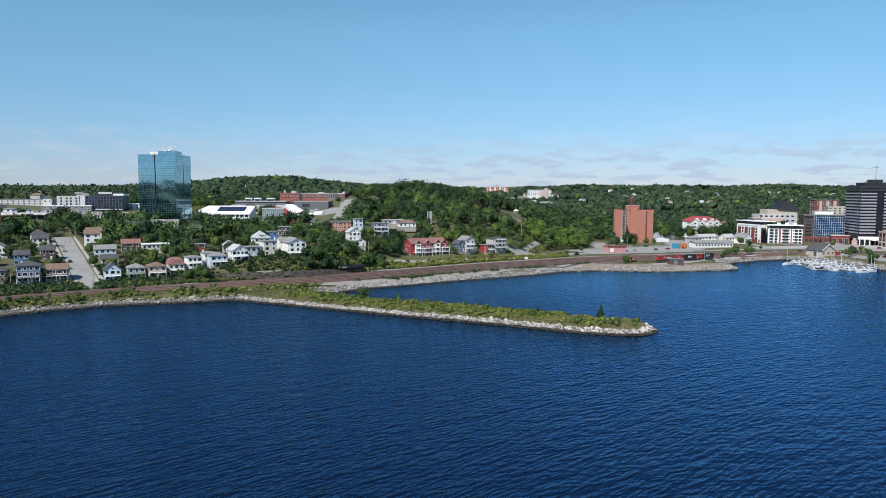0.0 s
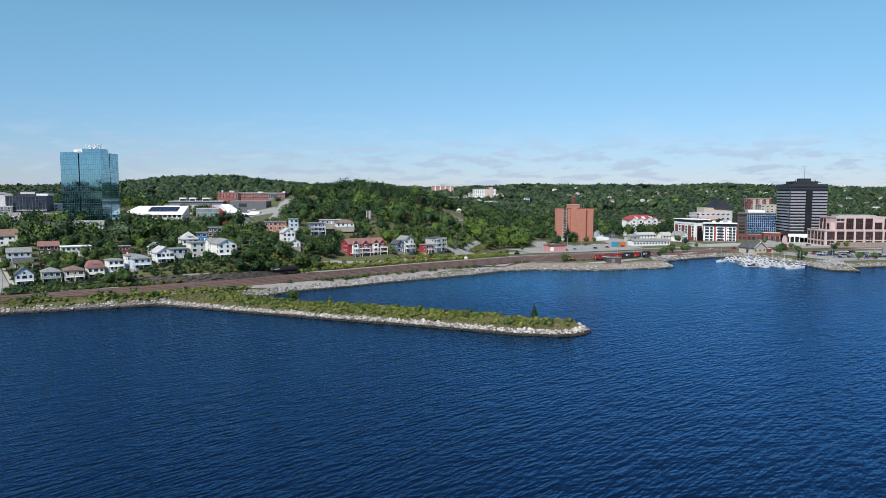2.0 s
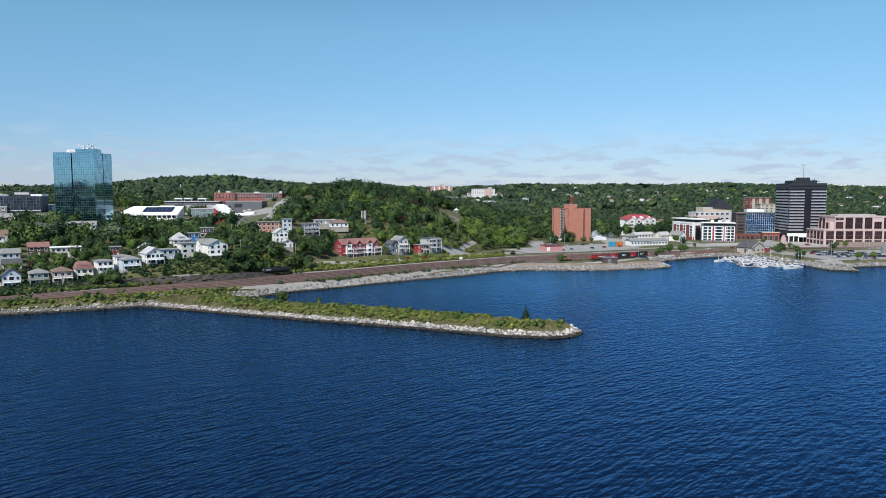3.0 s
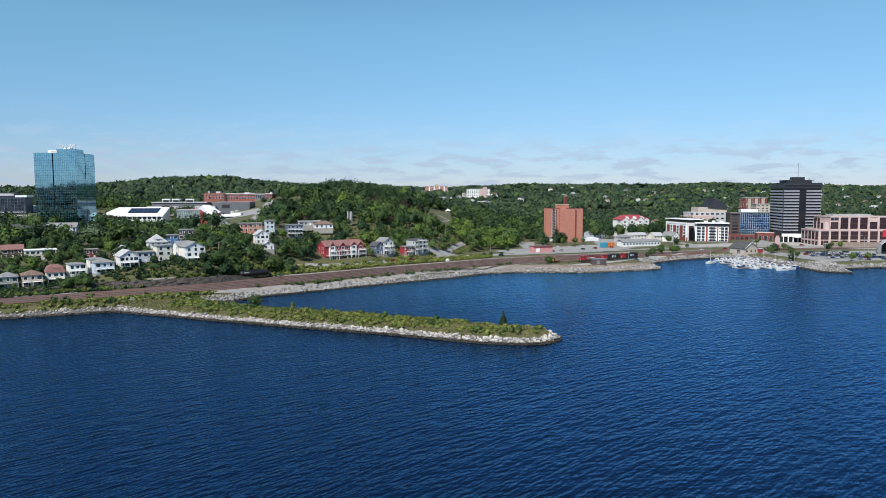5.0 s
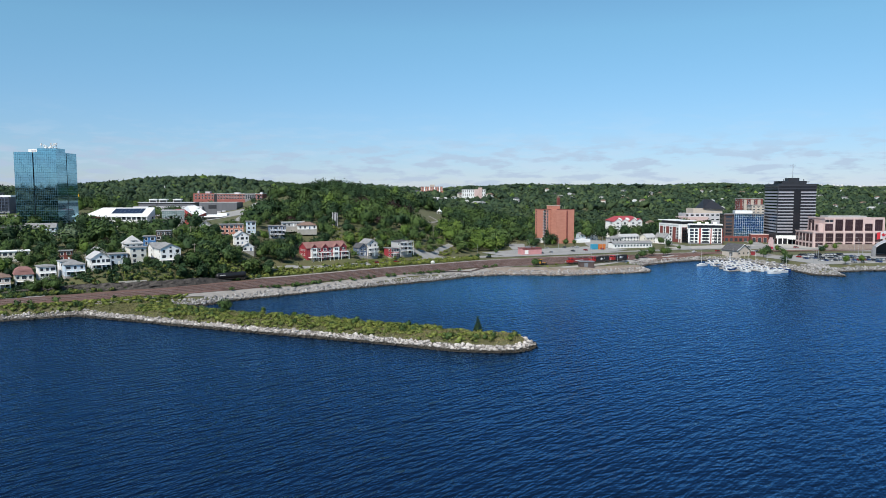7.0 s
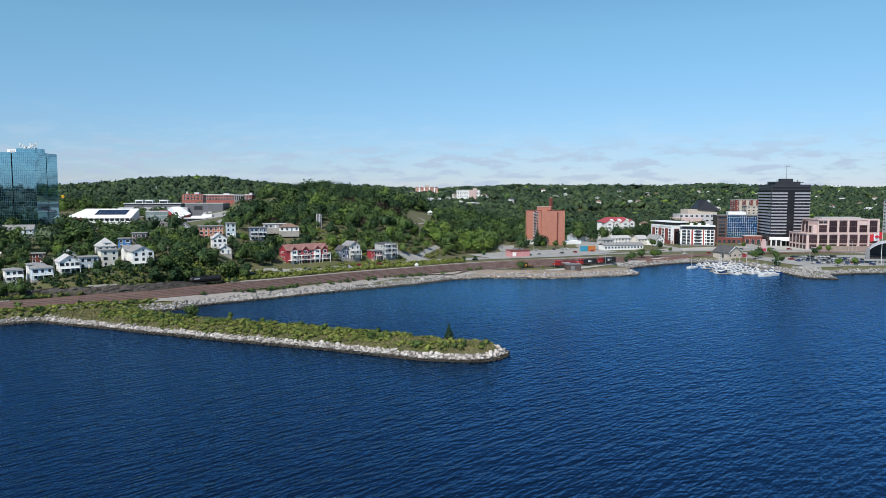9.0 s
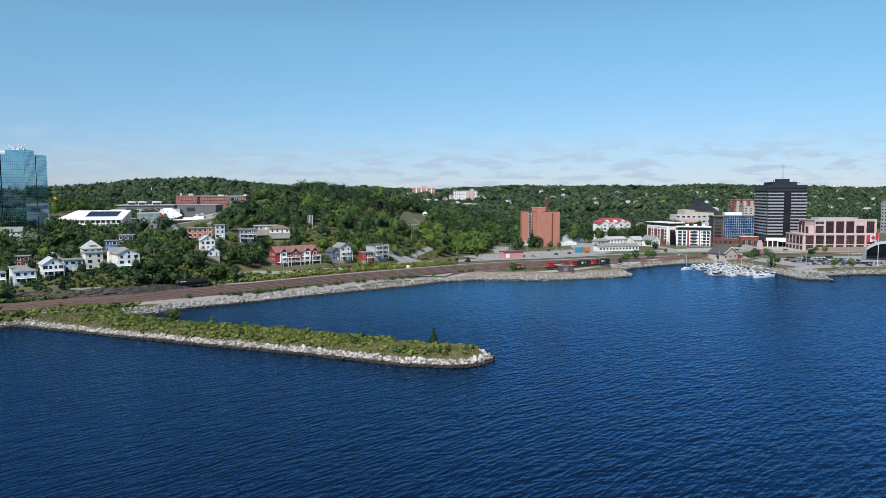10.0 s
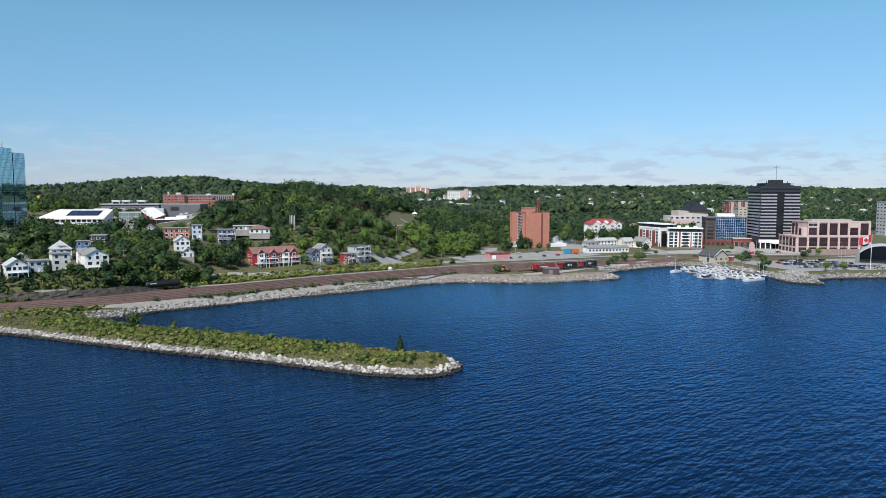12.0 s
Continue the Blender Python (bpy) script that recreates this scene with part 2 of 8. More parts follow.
def offset_line(pts, d):
    pts = np.array(pts, float)
    t = np.gradient(pts, axis=0)
    t /= np.hypot(*t.T)[:, None]
    return pts + d * np.stack([-t[:, 1], t[:, 0]], 1)

# ---- surfaces ----
M_GROUND = mat("rough_grass", (0.074, 0.090, 0.030), (0.128, 0.112, 0.052), 0.09, 0.95, bump=0.9, bscale=1.6)


def shore_ground():
    """Rough grass that gives way to bare gravel near the sea, where spray and tide keep plants off."""
    m = M_GROUND
    n, l = m.node_tree.nodes, m.node_tree.links
    p = n["Principled BSDF"]
    col = p.inputs["Base Color"].links[0].from_socket
    geo, sep, ns, ad, mr, mix = n.new("ShaderNodeNewGeometry"), n.new("ShaderNodeSeparateXYZ"), n.new("ShaderNodeTexNoise"), n.new("ShaderNodeMath"), n.new("ShaderNodeMapRange"), n.new("ShaderNodeMix")
    ns.inputs["Scale"].default_value = 0.5
    l.new(geo.outputs["Position"], sep.inputs[0])
    l.new(geo.outputs["Position"], ns.inputs["Vector"])
    ad.operation = "MULTIPLY_ADD"
    ad.inputs[1].default_value = 0.9
    l.new(ns.outputs[0], ad.inputs[0])
    l.new(sep.outputs["Z"], ad.inputs[2])
    mr.inputs["From Min"].default_value, mr.inputs["From Max"].default_value = 2.1, 2.4
    l.new(ad.outputs[0], mr.inputs["Value"])
    mix.data_type = "RGBA"
    # gravel tone darkened to hold the shadow in the gaps between rocks
    mix.inputs[6].default_value = (0.105, 0.095, 0.085, 1)
    l.new(mr.outputs[0], mix.inputs["Factor"])
    l.new(col, mix.inputs[7])
    wet, weed = n.new("ShaderNodeMapRange"), n.new("ShaderNodeMix")
    wet.inputs["From Min"].default_value, wet.inputs["From Max"].default_value = 0.8, 1.2
    l.new(ad.outputs[0], wet.inputs["Value"])
    weed.data_type = "RGBA"
    weed.inputs[6].default_value = (0.02, 0.017, 0.012, 1)
    l.new(wet.outputs[0], weed.inputs["Factor"])
    l.new(mix.outputs[2], weed.inputs[7])
    l.new(weed.outputs[2], p.inputs["Base Color"])


shore_ground()
M_ASPHALT = mat("asphalt", (0.26, 0.255, 0.25), (0.35, 0.345, 0.33), 0.12, 0.9, bump=0.2, bscale=12)
M_GRAVEL = mat("gravel", (0.26, 0.24, 0.22), (0.35, 0.325, 0.30), 0.25, 0.95, bump=0.5, bscale=9)
M_BALLAST = mat("rusty_ballast", (0.108, 0.056, 0.045), (0.165, 0.092, 0.074), 0.18, 0.95, bump=0.8, bscale=6)
M_RAIL = mat("rail_steel", (0.24, 0.155, 0.13), (0.36, 0.27, 0.24), 0.4, 0.5, metal=0.5)
M_TIE = mat("creosoted_wood", (0.045, 0.024, 0.020), (0.080, 0.044, 0.035), 0.8, 0.9)
M_CONCRETE = mat("concrete", (0.42, 0.40, 0.37), (0.30, 0.285, 0.26), 0.2, 0.9, bump=0.2, bscale=6)
M_CLIFF = mat("slate_cliff", (0.012, 0.011, 0.011), (0.110, 0.097, 0.087), 0.55, 0.95, bump=1.0, bscale=1.6, stretch=(1.0, 1.0, 0.3))
M_LEDGE = mat("shore_ledge", (0.19, 0.15, 0.12), (0.29, 0.24, 0.20), 0.3, 0.9, bump=0.8, bscale=2.2)
M_PAVE = mat("pale_paving", (0.36, 0.34, 0.315), (0.44, 0.42, 0.39), 0.1, 0.9, bump=0.15, bscale=8)


def wet_rock(name, c1, c2, level):
    """Quarry stone, with the dark weed-stained band that the tide leaves below a level."""
    m = mat(name, c1, c2, 0.5, 0.85, bump=0.7, bscale=2.5, rand=0.22, island=0.36)
    n, l = m.node_tree.nodes, m.node_tree.links
    p = n["Principled BSDF"]
    col = p.inputs["Base Color"].links[0].from_socket
    geo, sep, ns, mr, mix = n.new("ShaderNodeNewGeometry"), n.new("ShaderNodeSeparateXYZ"), n.new("ShaderNodeTexNoise"), n.new("ShaderNodeMapRange"), n.new("ShaderNodeMix")
    ns.inputs["Scale"].default_value = 0.8
    l.new(geo.outputs["Position"], sep.inputs[0])
    l.new(geo.outputs["Position"], ns.inputs["Vector"])
    ad = n.new("ShaderNodeMath")
    ad.operation = "MULTIPLY_ADD"
    ad.inputs[1].default_value = 0.9
    l.new(ns.outputs[0], ad.inputs[0])
    l.new(sep.outputs["Z"], ad.inputs[2])
    mr.inputs["From Min"].default_value, mr.inputs["From Max"].default_value = level + 0.3, level + 0.75
    l.new(ad.outputs[0], mr.inputs["Value"])
    mix.data_type = "RGBA"
    mix.inputs[6].default_value = (0.022, 0.018, 0.012, 1)
    l.new(mr.outputs[0], mix.inputs["Factor"])
    l.new(col, mix.inputs[7])
    l.new(mix.outputs[2], p.inputs["Base Color"])
    return m


M_ROCK = wet_rock("pale_granite", (0.62, 0.57, 0.53), (0.27, 0.245, 0.225), 0.80)
M_ROCK_GREY = wet_rock("grey_granite", (0.40, 0.385, 0.375), (0.16, 0.152, 0.148), 0.68)


def leaf(name, c1, c2, rand=0.12, island=0.11, tones=(0.55, 1.42), bump=0.0, bscale=0.5):
    m = mat(name, c1, c2, 0.11, 0.65, island=island, rand=rand, spec=0.12, fine=1.3, bump=bump, bscale=bscale)
    # every tree its own tone
    n, l = m.node_tree.nodes, m.node_tree.links
    p = n["Principled BSDF"]
    tone, span, warm, hs = n.new("ShaderNodeAttribute"), n.new("ShaderNodeMapRange"), n.new("ShaderNodeMapRange"), n.new("ShaderNodeHueSaturation")
    tone.attribute_name = "tone"
    span.inputs["To Min"].default_value, span.inputs["To Max"].default_value = tones
    warm.inputs["To Min"].default_value, warm.inputs["To Max"].default_value = 0.515, 0.485
    l.new(tone.outputs["Fac"], span.inputs["Value"])
    l.new(tone.outputs["Fac"], warm.inputs["Value"])
    l.new(span.outputs[0], hs.inputs["Value"])
    l.new(warm.outputs[0], hs.inputs["Hue"])
    l.new(p.inputs["Base Color"].links[0].from_socket, hs.inputs["Color"])
    l.new(hs.outputs[0], p.inputs["Base Color"])
    return m


M_LEAF = leaf("maple_leaves", (0.048, 0.088, 0.027), (0.083, 0.130, 0.039))
M_LEAF_DARK = leaf("oak_leaves", (0.022, 0.050, 0.022), (0.042, 0.077, 0.031))
M_LEAF_LIGHT = leaf("lime_leaves", (0.077, 0.131, 0.026), (0.107, 0.163, 0.036))
# far foliage: distance haze put into the colour, bluer-grey and with less contrast
M_LEAF_HAZY = leaf("hazy_far_leaves", (0.050, 0.081, 0.037), (0.074, 0.108, 0.047), island=0.2, tones=(0.72, 1.25), bump=1.0, bscale=0.55)
M_LEAF_HAZY_DARK = leaf("hazy_dark_far_leaves", (0.029, 0.055, 0.031), (0.046, 0.076, 0.040), island=0.2, tones=(0.72, 1.25), bump=1.0, bscale=0.55)
M_LEAF_COPPER = leaf("copper_beech_leaves", (0.030, 0.018, 0.018), (0.048, 0.030, 0.026))
M_LEAF_GREY = leaf("willow_leaves", (0.090, 0.125, 0.072), (0.120, 0.160, 0.095))
M_NEEDLE = leaf("spruce_needles", (0.016, 0.038, 0.017), (0.027, 0.055, 0.024))
M_SHRUB = leaf("shrub_leaves", (0.136, 0.172, 0.038), (0.188, 0.212, 0.055), island=0.09, tones=(0.70, 1.25))
M_BUSH = leaf("bramble_leaves", (0.116, 0.150, 0.036), (0.166, 0.192, 0.052), island=0.09, tones=(0.68, 1.28))
M_GRASS = mat("dry_grass", (0.120, 0.128, 0.038), (0.215, 0.185, 0.080), 0.12, 0.8, island=0.3, fine=0.9)
M_BARK = mat("bark", (0.10, 0.08, 0.06), (0.17, 0.14, 0.11), 1.0, 0.95, bump=0.6, bscale=6)


def water_surface():
    m = bpy.data.materials.new("harbour_water")
    m.use_nodes = True
    n, l = m.node_tree.nodes, m.node_tree.links
    n.remove(n["Principled BSDF"])
    # clear sea: a little light scattered back from the depth, and the sky in the ripples
    depth, shine, fres, both = n.new("ShaderNodeBsdfDiffuse"), n.new("ShaderNodeBsdfGlossy"), n.new("ShaderNodeFresnel"), n.new("ShaderNodeMixShader")
    shine.inputs["Color"].default_value, shine.inputs["Roughness"].default_value = (0.278, 0.580, 0.985, 1), 0.12
    fres.inputs["IOR"].default_value = 1.55
    l.new(fres.outputs[0], both.inputs[0])
    l.new(depth.outputs[0], both.inputs[1])
    l.new(shine.outputs[0], both.inputs[2])
    l.new(both.outputs[0], n["Material Output"].inputs["Surface"])
    tc = n.new("ShaderNodeTexCoord")
    height = None
    for scale, turn, sx, sy, weight in ((0.80, 38, 3.4, 1.0, 1.0), (0.70, 4, 2.8, 1.0, 0.42), (0.24, 27, 3.0, 1.0, 1.0), (1.9, 50, 2.6, 1.0, 0.30)):
        mp, t = n.new("ShaderNodeMapping"), n.new("ShaderNodeTexNoise")
        mp.vector_type = "TEXTURE"
        mp.inputs["Rotation"].default_value, mp.inputs["Scale"].default_value = (0, 0, radians(turn)), (sx, sy, 1)
        l.new(tc.outputs["Object"], mp.inputs["Vector"])
        l.new(mp.outputs[0], t.inputs["Vector"])
        t.inputs["Scale"].default_value, t.inputs["Detail"].default_value, t.inputs["Roughness"].default_value = scale, 1.2, 0.45
        k = n.new("ShaderNodeMath")
        k.operation = "MULTIPLY_ADD"
        l.new(t.outputs[0], k.inputs[0])
        k.inputs[1].default_value = weight
        if height:
            l.new(height, k.inputs[2])
        else:
            k.inputs[2].default_value = 0.0
        height = k.outputs[0]
    b = n.new("ShaderNodeBump")
    b.inputs["Strength"].default_value, b.inputs["Distance"].default_value = 1.0, 0.43
    l.new(height, b.inputs["Height"])
    for node in (depth, shine, fres):
        l.new(b.outputs[0], node.inputs["Normal"])
    # wind streaks and depth patches in the colour of the water itself
    big, mix = n.new("ShaderNodeTexNoise"), n.new("ShaderNodeMix")
    big.inputs["Scale"].default_value, big.inputs["Detail"].default_value = 0.012, 3.0
    mp = n.new("ShaderNodeMapping")
    mp.inputs["Rotation"].default_value, mp.inputs["Scale"].default_value = (0, 0, radians(-20)), (0.5, 1.6, 1)
    l.new(tc.outputs["Object"], mp.inputs["Vector"])
    l.new(mp.outputs[0], big.inputs["Vector"])
    mix.data_type = "RGBA"
    mix.inputs[6].default_value, mix.inputs[7].default_value = (0.0012, 0.0032, 0.0100, 1), (0.0022, 0.0066, 0.0185, 1)
    l.new(big.outputs[0], mix.inputs["Factor"])
    # an oval over the bay behind the spit gets a paler water colour
    place, dist, near, bay = n.new("ShaderNodeMapping"), n.new("ShaderNodeVectorMath"), n.new("ShaderNodeMapRange"), n.new("ShaderNodeMix")
    place.vector_type = "TEXTURE"
    place.inputs["Location"].default_value, place.inputs["Scale"].default_value = (125, 425, 0), (190, 150, 1)
    dist.operation = "LENGTH"
    near.interpolation_type = "SMOOTHSTEP"
    near.inputs["From Min"].default_value, near.inputs["From Max"].default_value = 0.25, 1.0
    near.inputs["To Min"].default_value, near.inputs["To Max"].default_value = 1.0, 0.0
    l.new(tc.outputs["Object"], place.inputs["Vector"])
    l.new(place.outputs[0], dist.inputs[0])
    l.new(dist.outputs["Value"], near.inputs["Value"])
    bay.data_type = "RGBA"
    bay.inputs[7].default_value = (0.0120, 0.0480, 0.0900, 1)
    l.new(near.outputs[0], bay.inputs["Factor"])
    l.new(mix.outputs[2], bay.inputs[6])
    l.new(bay.outputs[2], depth.inputs["Color"])
    return m


M_WATER = water_surface()

# ---- ground, water, roads, railway ----
gx, gy = graded(-4400, 4400, -320, 550, 3.2, 1.09), graded(-3200, 4700, 230, 720, 3.2, 1.09)
GX, GY = np.meshgrid(gx, gy)
GP = np.stack([GX.ravel(), GY.ravel()], 1)
gv = np.c_[GP, heights(GP)]
nx, ny = len(gx), len(gy)
gi = (np.arange(ny - 1)[:, None] * nx + np.arange(nx - 1)[None, :]).ravel()
tagged(new("ground", mesh_of("ground", gv, np.stack([gi, gi + 1, gi + nx + 1, gi + nx], 1), M_GROUND, True)), "rough grassy ground rising from the shore to wooded hills", "ground", kind="structure")
tagged(new("water", mesh_of("water", [(-4400, -1000, 0), (4400, -1000, 0), (4400, 1300, 0), (-4400, 1300, 0)], [(0, 1, 2, 3)], M_WATER)), "dark blue rippled harbour water", "water", kind="structure")

RAIL = np.array([(-420, 86), (-250, 197), (-180, 246), (-123, 283), (-80, 302), (-43, 320), (-4, 343), (42, 374), (103, 408), (148, 423), (200, 438), (240, 452), (300, 468), (420, 470), (620, 460)]) * K


def ground_sheet(name, label, category, pts, width, dz, material, step=4.0, across=3):
    v, f = ribbon(pts, width, dz, step, across)
    return tagged(new(name, mesh_of(name, v, f, material)), label, category, kind="structure")


ground_sheet("railway_bed", "rust-brown ballast of a wide railway yard", "railway bed", RAIL, np.array([12, 12, 13, 15, 20, 26, 29, 30, 33, 40, 24, 14, 10, 10, 10]) * K, 0.25, M_BALLAST, 4, 7)


def track(offset, start, end):
    line = offset_line(RAIL, offset)
    c, a = along_line(line, 3.0)
    keep = (c[:, 0] > start) & (c[:, 0] < end)
    c, a = c[keep], a[keep]
    z = heights(c) + 0.32
    t = np.stack([np.cos(np.radians(a)), np.sin(np.radians(a))], 1)
    nrm = np.stack([-t[:, 1], t[:, 0]], 1)
    ob = thing("railway_track", "rusty steel railway track on brown ballast", "railway track", group="tracks of the yard", kind="structure")
    for side in (-0.75, 0.75):
        k = len(c)
        V = np.concatenate([np.c_[c + nrm * (side + s), z + h] for s, h in ((-0.09, 0), (-0.09, 0.2), (0.09, 0.2), (0.09, 0))])
        F = [(r * k + i, r * k + i + 1, (r + 1) * k + i + 1, (r + 1) * k + i) for r in range(3) for i in range(k - 1)]
        part("rail", mesh_of("rail", V, [f[::-1] for f in F], M_RAIL), None, ob)
    c, a = along_line(line, 0.62)
    keep = (c[:, 0] > max(start, -200)) & (c[:, 0] < min(end, 240))
    c, a = c[keep], np.radians(a[keep])
    zz = heights(c)
    V, F = [], []
    for (x, y), h, z0 in zip(c, a, zz):
        ca, sa, b = math.cos(h), math.sin(h), len(V)
        for dx, dy in ((-0.14, -1.3), (0.14, -1.3), (0.14, 1.3), (-0.14, 1.3)):
            V += [(x + ca * dx - sa * dy, y + sa * dx + ca * dy, z0 + 0.2), (x + ca * dx - sa * dy, y + sa * dx + ca * dy, z0 + 0.36)]
        F += [(b + 1, b + 3, b + 5, b + 7), (b, b + 2, b + 3, b + 1), (b + 4, b + 6, b + 7, b + 5), (b + 2, b + 4, b + 5, b + 3), (b + 6, b, b + 1, b + 7)]
    tagged(part("sleepers", mesh_of("sleepers", V, F, M_TIE), None, ob), kind="stuff")


for off, a, b in ((-2.2, -420, 620), (2.4, -420, 620), (-6.8, -70, 150), (-11.0, -30, 120), (7.0, -50, 215), (11.4, -20, 175), (-15.4, 60, 215)):
    track(off * K, a * K, b * K)
KEEP_CLEAR = []                      # x, y, radius of what no tree may stand on
TREE_CLEAR = []                      # the same, for trees but not for shrubs
KEEP_LINES = [(RAIL, 18 * K)]            # lines and widths that stay open


def road(name, label, pts, width, material, dz=0.18, step=4.0, across=3, clear=1.0, category="road"):
    pts = np.array(pts, float) * K
    KEEP_LINES.append((pts, max(np.ravel(width)) + clear))
    return ground_sheet(name, label, category, pts, width, dz, material, step, across)


road("street", "pale worn asphalt street climbing from the shore", [(-136, 292), (-143, 305), (-162, 337), (-183, 373.5), (-212, 424)], [12, 11.5, 11, 10.5, 11], M_ASPHALT)
for off in (-7.2, 7.2):
    ground_sheet("pavement", "pale concrete pavement beside the sloping street", "pavement", offset_line(np.array([(-136, 292), (-143, 305), (-162, 337), (-183, 373.5), (-212, 424)]) * K, off), 2.0, 0.24, M_PAVE)
road("park_path", "pale gravel path across the park lawn", [(76, 548), (84, 566), (94, 590), (88, 618)], 3, M_GRAVEL, 0.2, clear=4)
road("shore_road", "narrow asphalt road above the railway", [(-300, 178), (-200, 250), (-140, 291), (-118, 299), (-96, 308)], 7, M_ASPHALT)
road("gravel_road", "pale gravel track beside the railway yard", [(-30, 350), (-6, 361), (42, 393), (100, 426), (150, 444), (200, 456)], 5, M_GRAVEL)
ground_sheet("shore_gravel", "pale gravel strip between railway and shore rocks", "gravel strip", offset_line(RAIL, -16.2 * K)[4:10], [6, 6, 5.5, 5, 5, 6], 0.22, M_GRAVEL, 4, 3)
road("townhouse_drive", "asphalt drive to the townhouses", [(-18, 372), (-8, 382), (4, 388), (20, 394), (34, 406), (48, 412), (60, 418)], 3.6, M_ASPHALT)
road("hill_lane", "pale asphalt lane up to the wooded park", [(59, 418), (66, 428), (73, 445), (80, 463), (90, 486)], 4.6, M_ASPHALT)
road("yard_lot", "worn pale asphalt lot beside the railway", [(58, 436), (95, 447), (118, 454)], 14, M_ASPHALT, across=5)
road("car_park", "asphalt car park below the brick tower", [(116, 464), (140, 474), (190, 496), (208, 508)], [40, 52, 50, 44], M_ASPHALT, 0.2, across=7)
road("tower_forecourt", "pale asphalt lane up to the brick tower", [(142, 500), (146, 530), (152, 556)], 14, M_ASPHALT, 0.22)
road("tower_lot", "asphalt lot behind the brick tower", [(205, 512), (214, 545), (228, 584), (226, 630)], [16, 22, 18, 10], M_ASPHALT, 0.22)
road("harbour_road", "asphalt road past the waterfront buildings", [(118, 450), (160, 460), (210, 476), (250, 488), (300, 494), (345, 486), (420, 452), (520, 420)], 8, M_ASPHALT, 0.26)
road("cross_street", "asphalt street running inland between buildings", [(300, 494), (330, 505), (345, 540), (362, 600), (385, 700)], 11, M_ASPHALT, 0.24)
road("side_street", "asphalt street beside the white apartments", [(262, 490), (272, 520), (272, 560), (268, 620), (262, 680)], 9, M_ASPHALT, 0.24)
road("waterfront_car_park", "wide asphalt waterfront car park", [(284, 404), (310, 408), (360, 412), (430, 412)], [54, 70, 80, 80], M_ASPHALT, 0.2, across=9)
road("marina_apron", "pale gravel apron behind the marina", [(222, 455), (262, 458), (288, 448), (292, 410)], [12, 18, 22, 20], M_GRAVEL, 0.16, across=5)
road("shed_loop", "pale gravel loop by the shed", [(137, 384), (150, 388), (168, 400), (192, 420), (232, 446)], [6, 10, 7, 5, 5], M_PAVE, 0.2)
road("mall_car_park", "asphalt car park around the shopping mall", [(-400, 600), (-300, 600), (-220, 585), (-120, 572), (-60, 590)], [80, 90, 90, 80, 60], M_ASPHALT, 0.2, across=7)
road("upper_street", "asphalt street cutting through the trees", [(-54, 500), (-55, 530), (-61, 633), (-71, 775)], 11, M_ASPHALT, 0.2, clear=9.0)
ground_sheet("town_paving", "pale paved ground between the waterfront buildings", "paving", np.array([(255, 497), (300, 506), (350, 500), (430, 470)]) * K, np.array([24, 34, 60, 60]) * K, 0.12, M_PAVE, 5, 9)
ground_sheet("shore_ledge", "brown bedrock ledge along the shore", "rock ledge", np.array([(84, 379), (103, 385), (118, 383), (140, 380), (160, 382), (184, 388)]) * K, np.array([6, 8, 11, 12, 11, 7]) * K, 0.12, M_LEDGE, 3, 7)
KEEP_CLEAR += [(x * K, y * K, r * K) for x, y, r in ((84, 548, 12), (93, 560, 9), (81, 575, 9), (86, 592, 11), (90, 615, 12), (80, 470, 8), (70, 458, 6), (160, 560, 12), (205, 560, 14), (168, 520, 10))]

KEEP_CLEAR += [(-282, 1440, 20), (-262, 1446, 22), (-240, 1444, 20), (-225, 1440, 14)]      # the bare field near the hilltop
KEEP_CLEAR += [(88, 618, 9), (90, 634, 10), (92, 650, 11), (95, 668, 12), (98, 690, 14), (103, 725, 15), (108, 758, 15), (112, 785, 14), (118, 800, 11), (124, 820, 11), (128, 838, 10)]      # the open park lawn

# the slate cutting north of the tracks
line, _ = along_line(np.array([(-118, 311), (-104, 313), (-88, 315.5), (-70, 320), (-58, 323), (-44, 332), (-30, 345)]) * K, 1.2)
rows_c = []
for k in range(7):
    f = k / 6
    jit = np.array([noise.noise(Vector((x * 0.35, y * 0.35, k * 1.7))) for x, y in line])
    top = np.interp(line[:, 0], [-139, -120, -100, -50, -35], [1.2, 3.2, 4.2, 4.2, 1.6])
    rows_c.append(np.c_[line[:, 0] + jit * 1.8, line[:, 1] + f * 2.6 + jit * 2.0, heights(line) * 0 + 3.6 + f * top + jit * 0.5])
cv, ck = np.concatenate(rows_c), len(line)
cf = [(r * ck + i, r * ck + i + 1, (r + 1) * ck + i + 1, (r + 1) * ck + i) for r in range(6) for i in range(ck - 1)]
tagged(new("rock_cutting", mesh_of("rock_cutting", cv, cf, M_CLIFF)), "dark slate rock cutting beside the railway", "rock face", kind="structure")
for x, y, rz, w, h in ((-101, 376.6, 14, 10, 2.6), (-80.5, 384.6, 20, 13, 2.2)):
    tagged(new("retaining_wall", bm_mesh("retaining_wall", boxes((-w / 2, -0.5, -1, w / 2, 1.6, h), bevel=0.1), M_CONCRETE)), "weathered concrete retaining wall above the railway", "retaining wall", kind="structure").matrix_basis = pose(x, y, 3.4 if h > 2.4 else 5.8, -6, 0, rz)

# ---- building surfaces ----
def paint(name, c, rough=0.6, **k):
    return mat(name, c, tuple(v * 0.82 for v in c), 0.25, rough, **k)


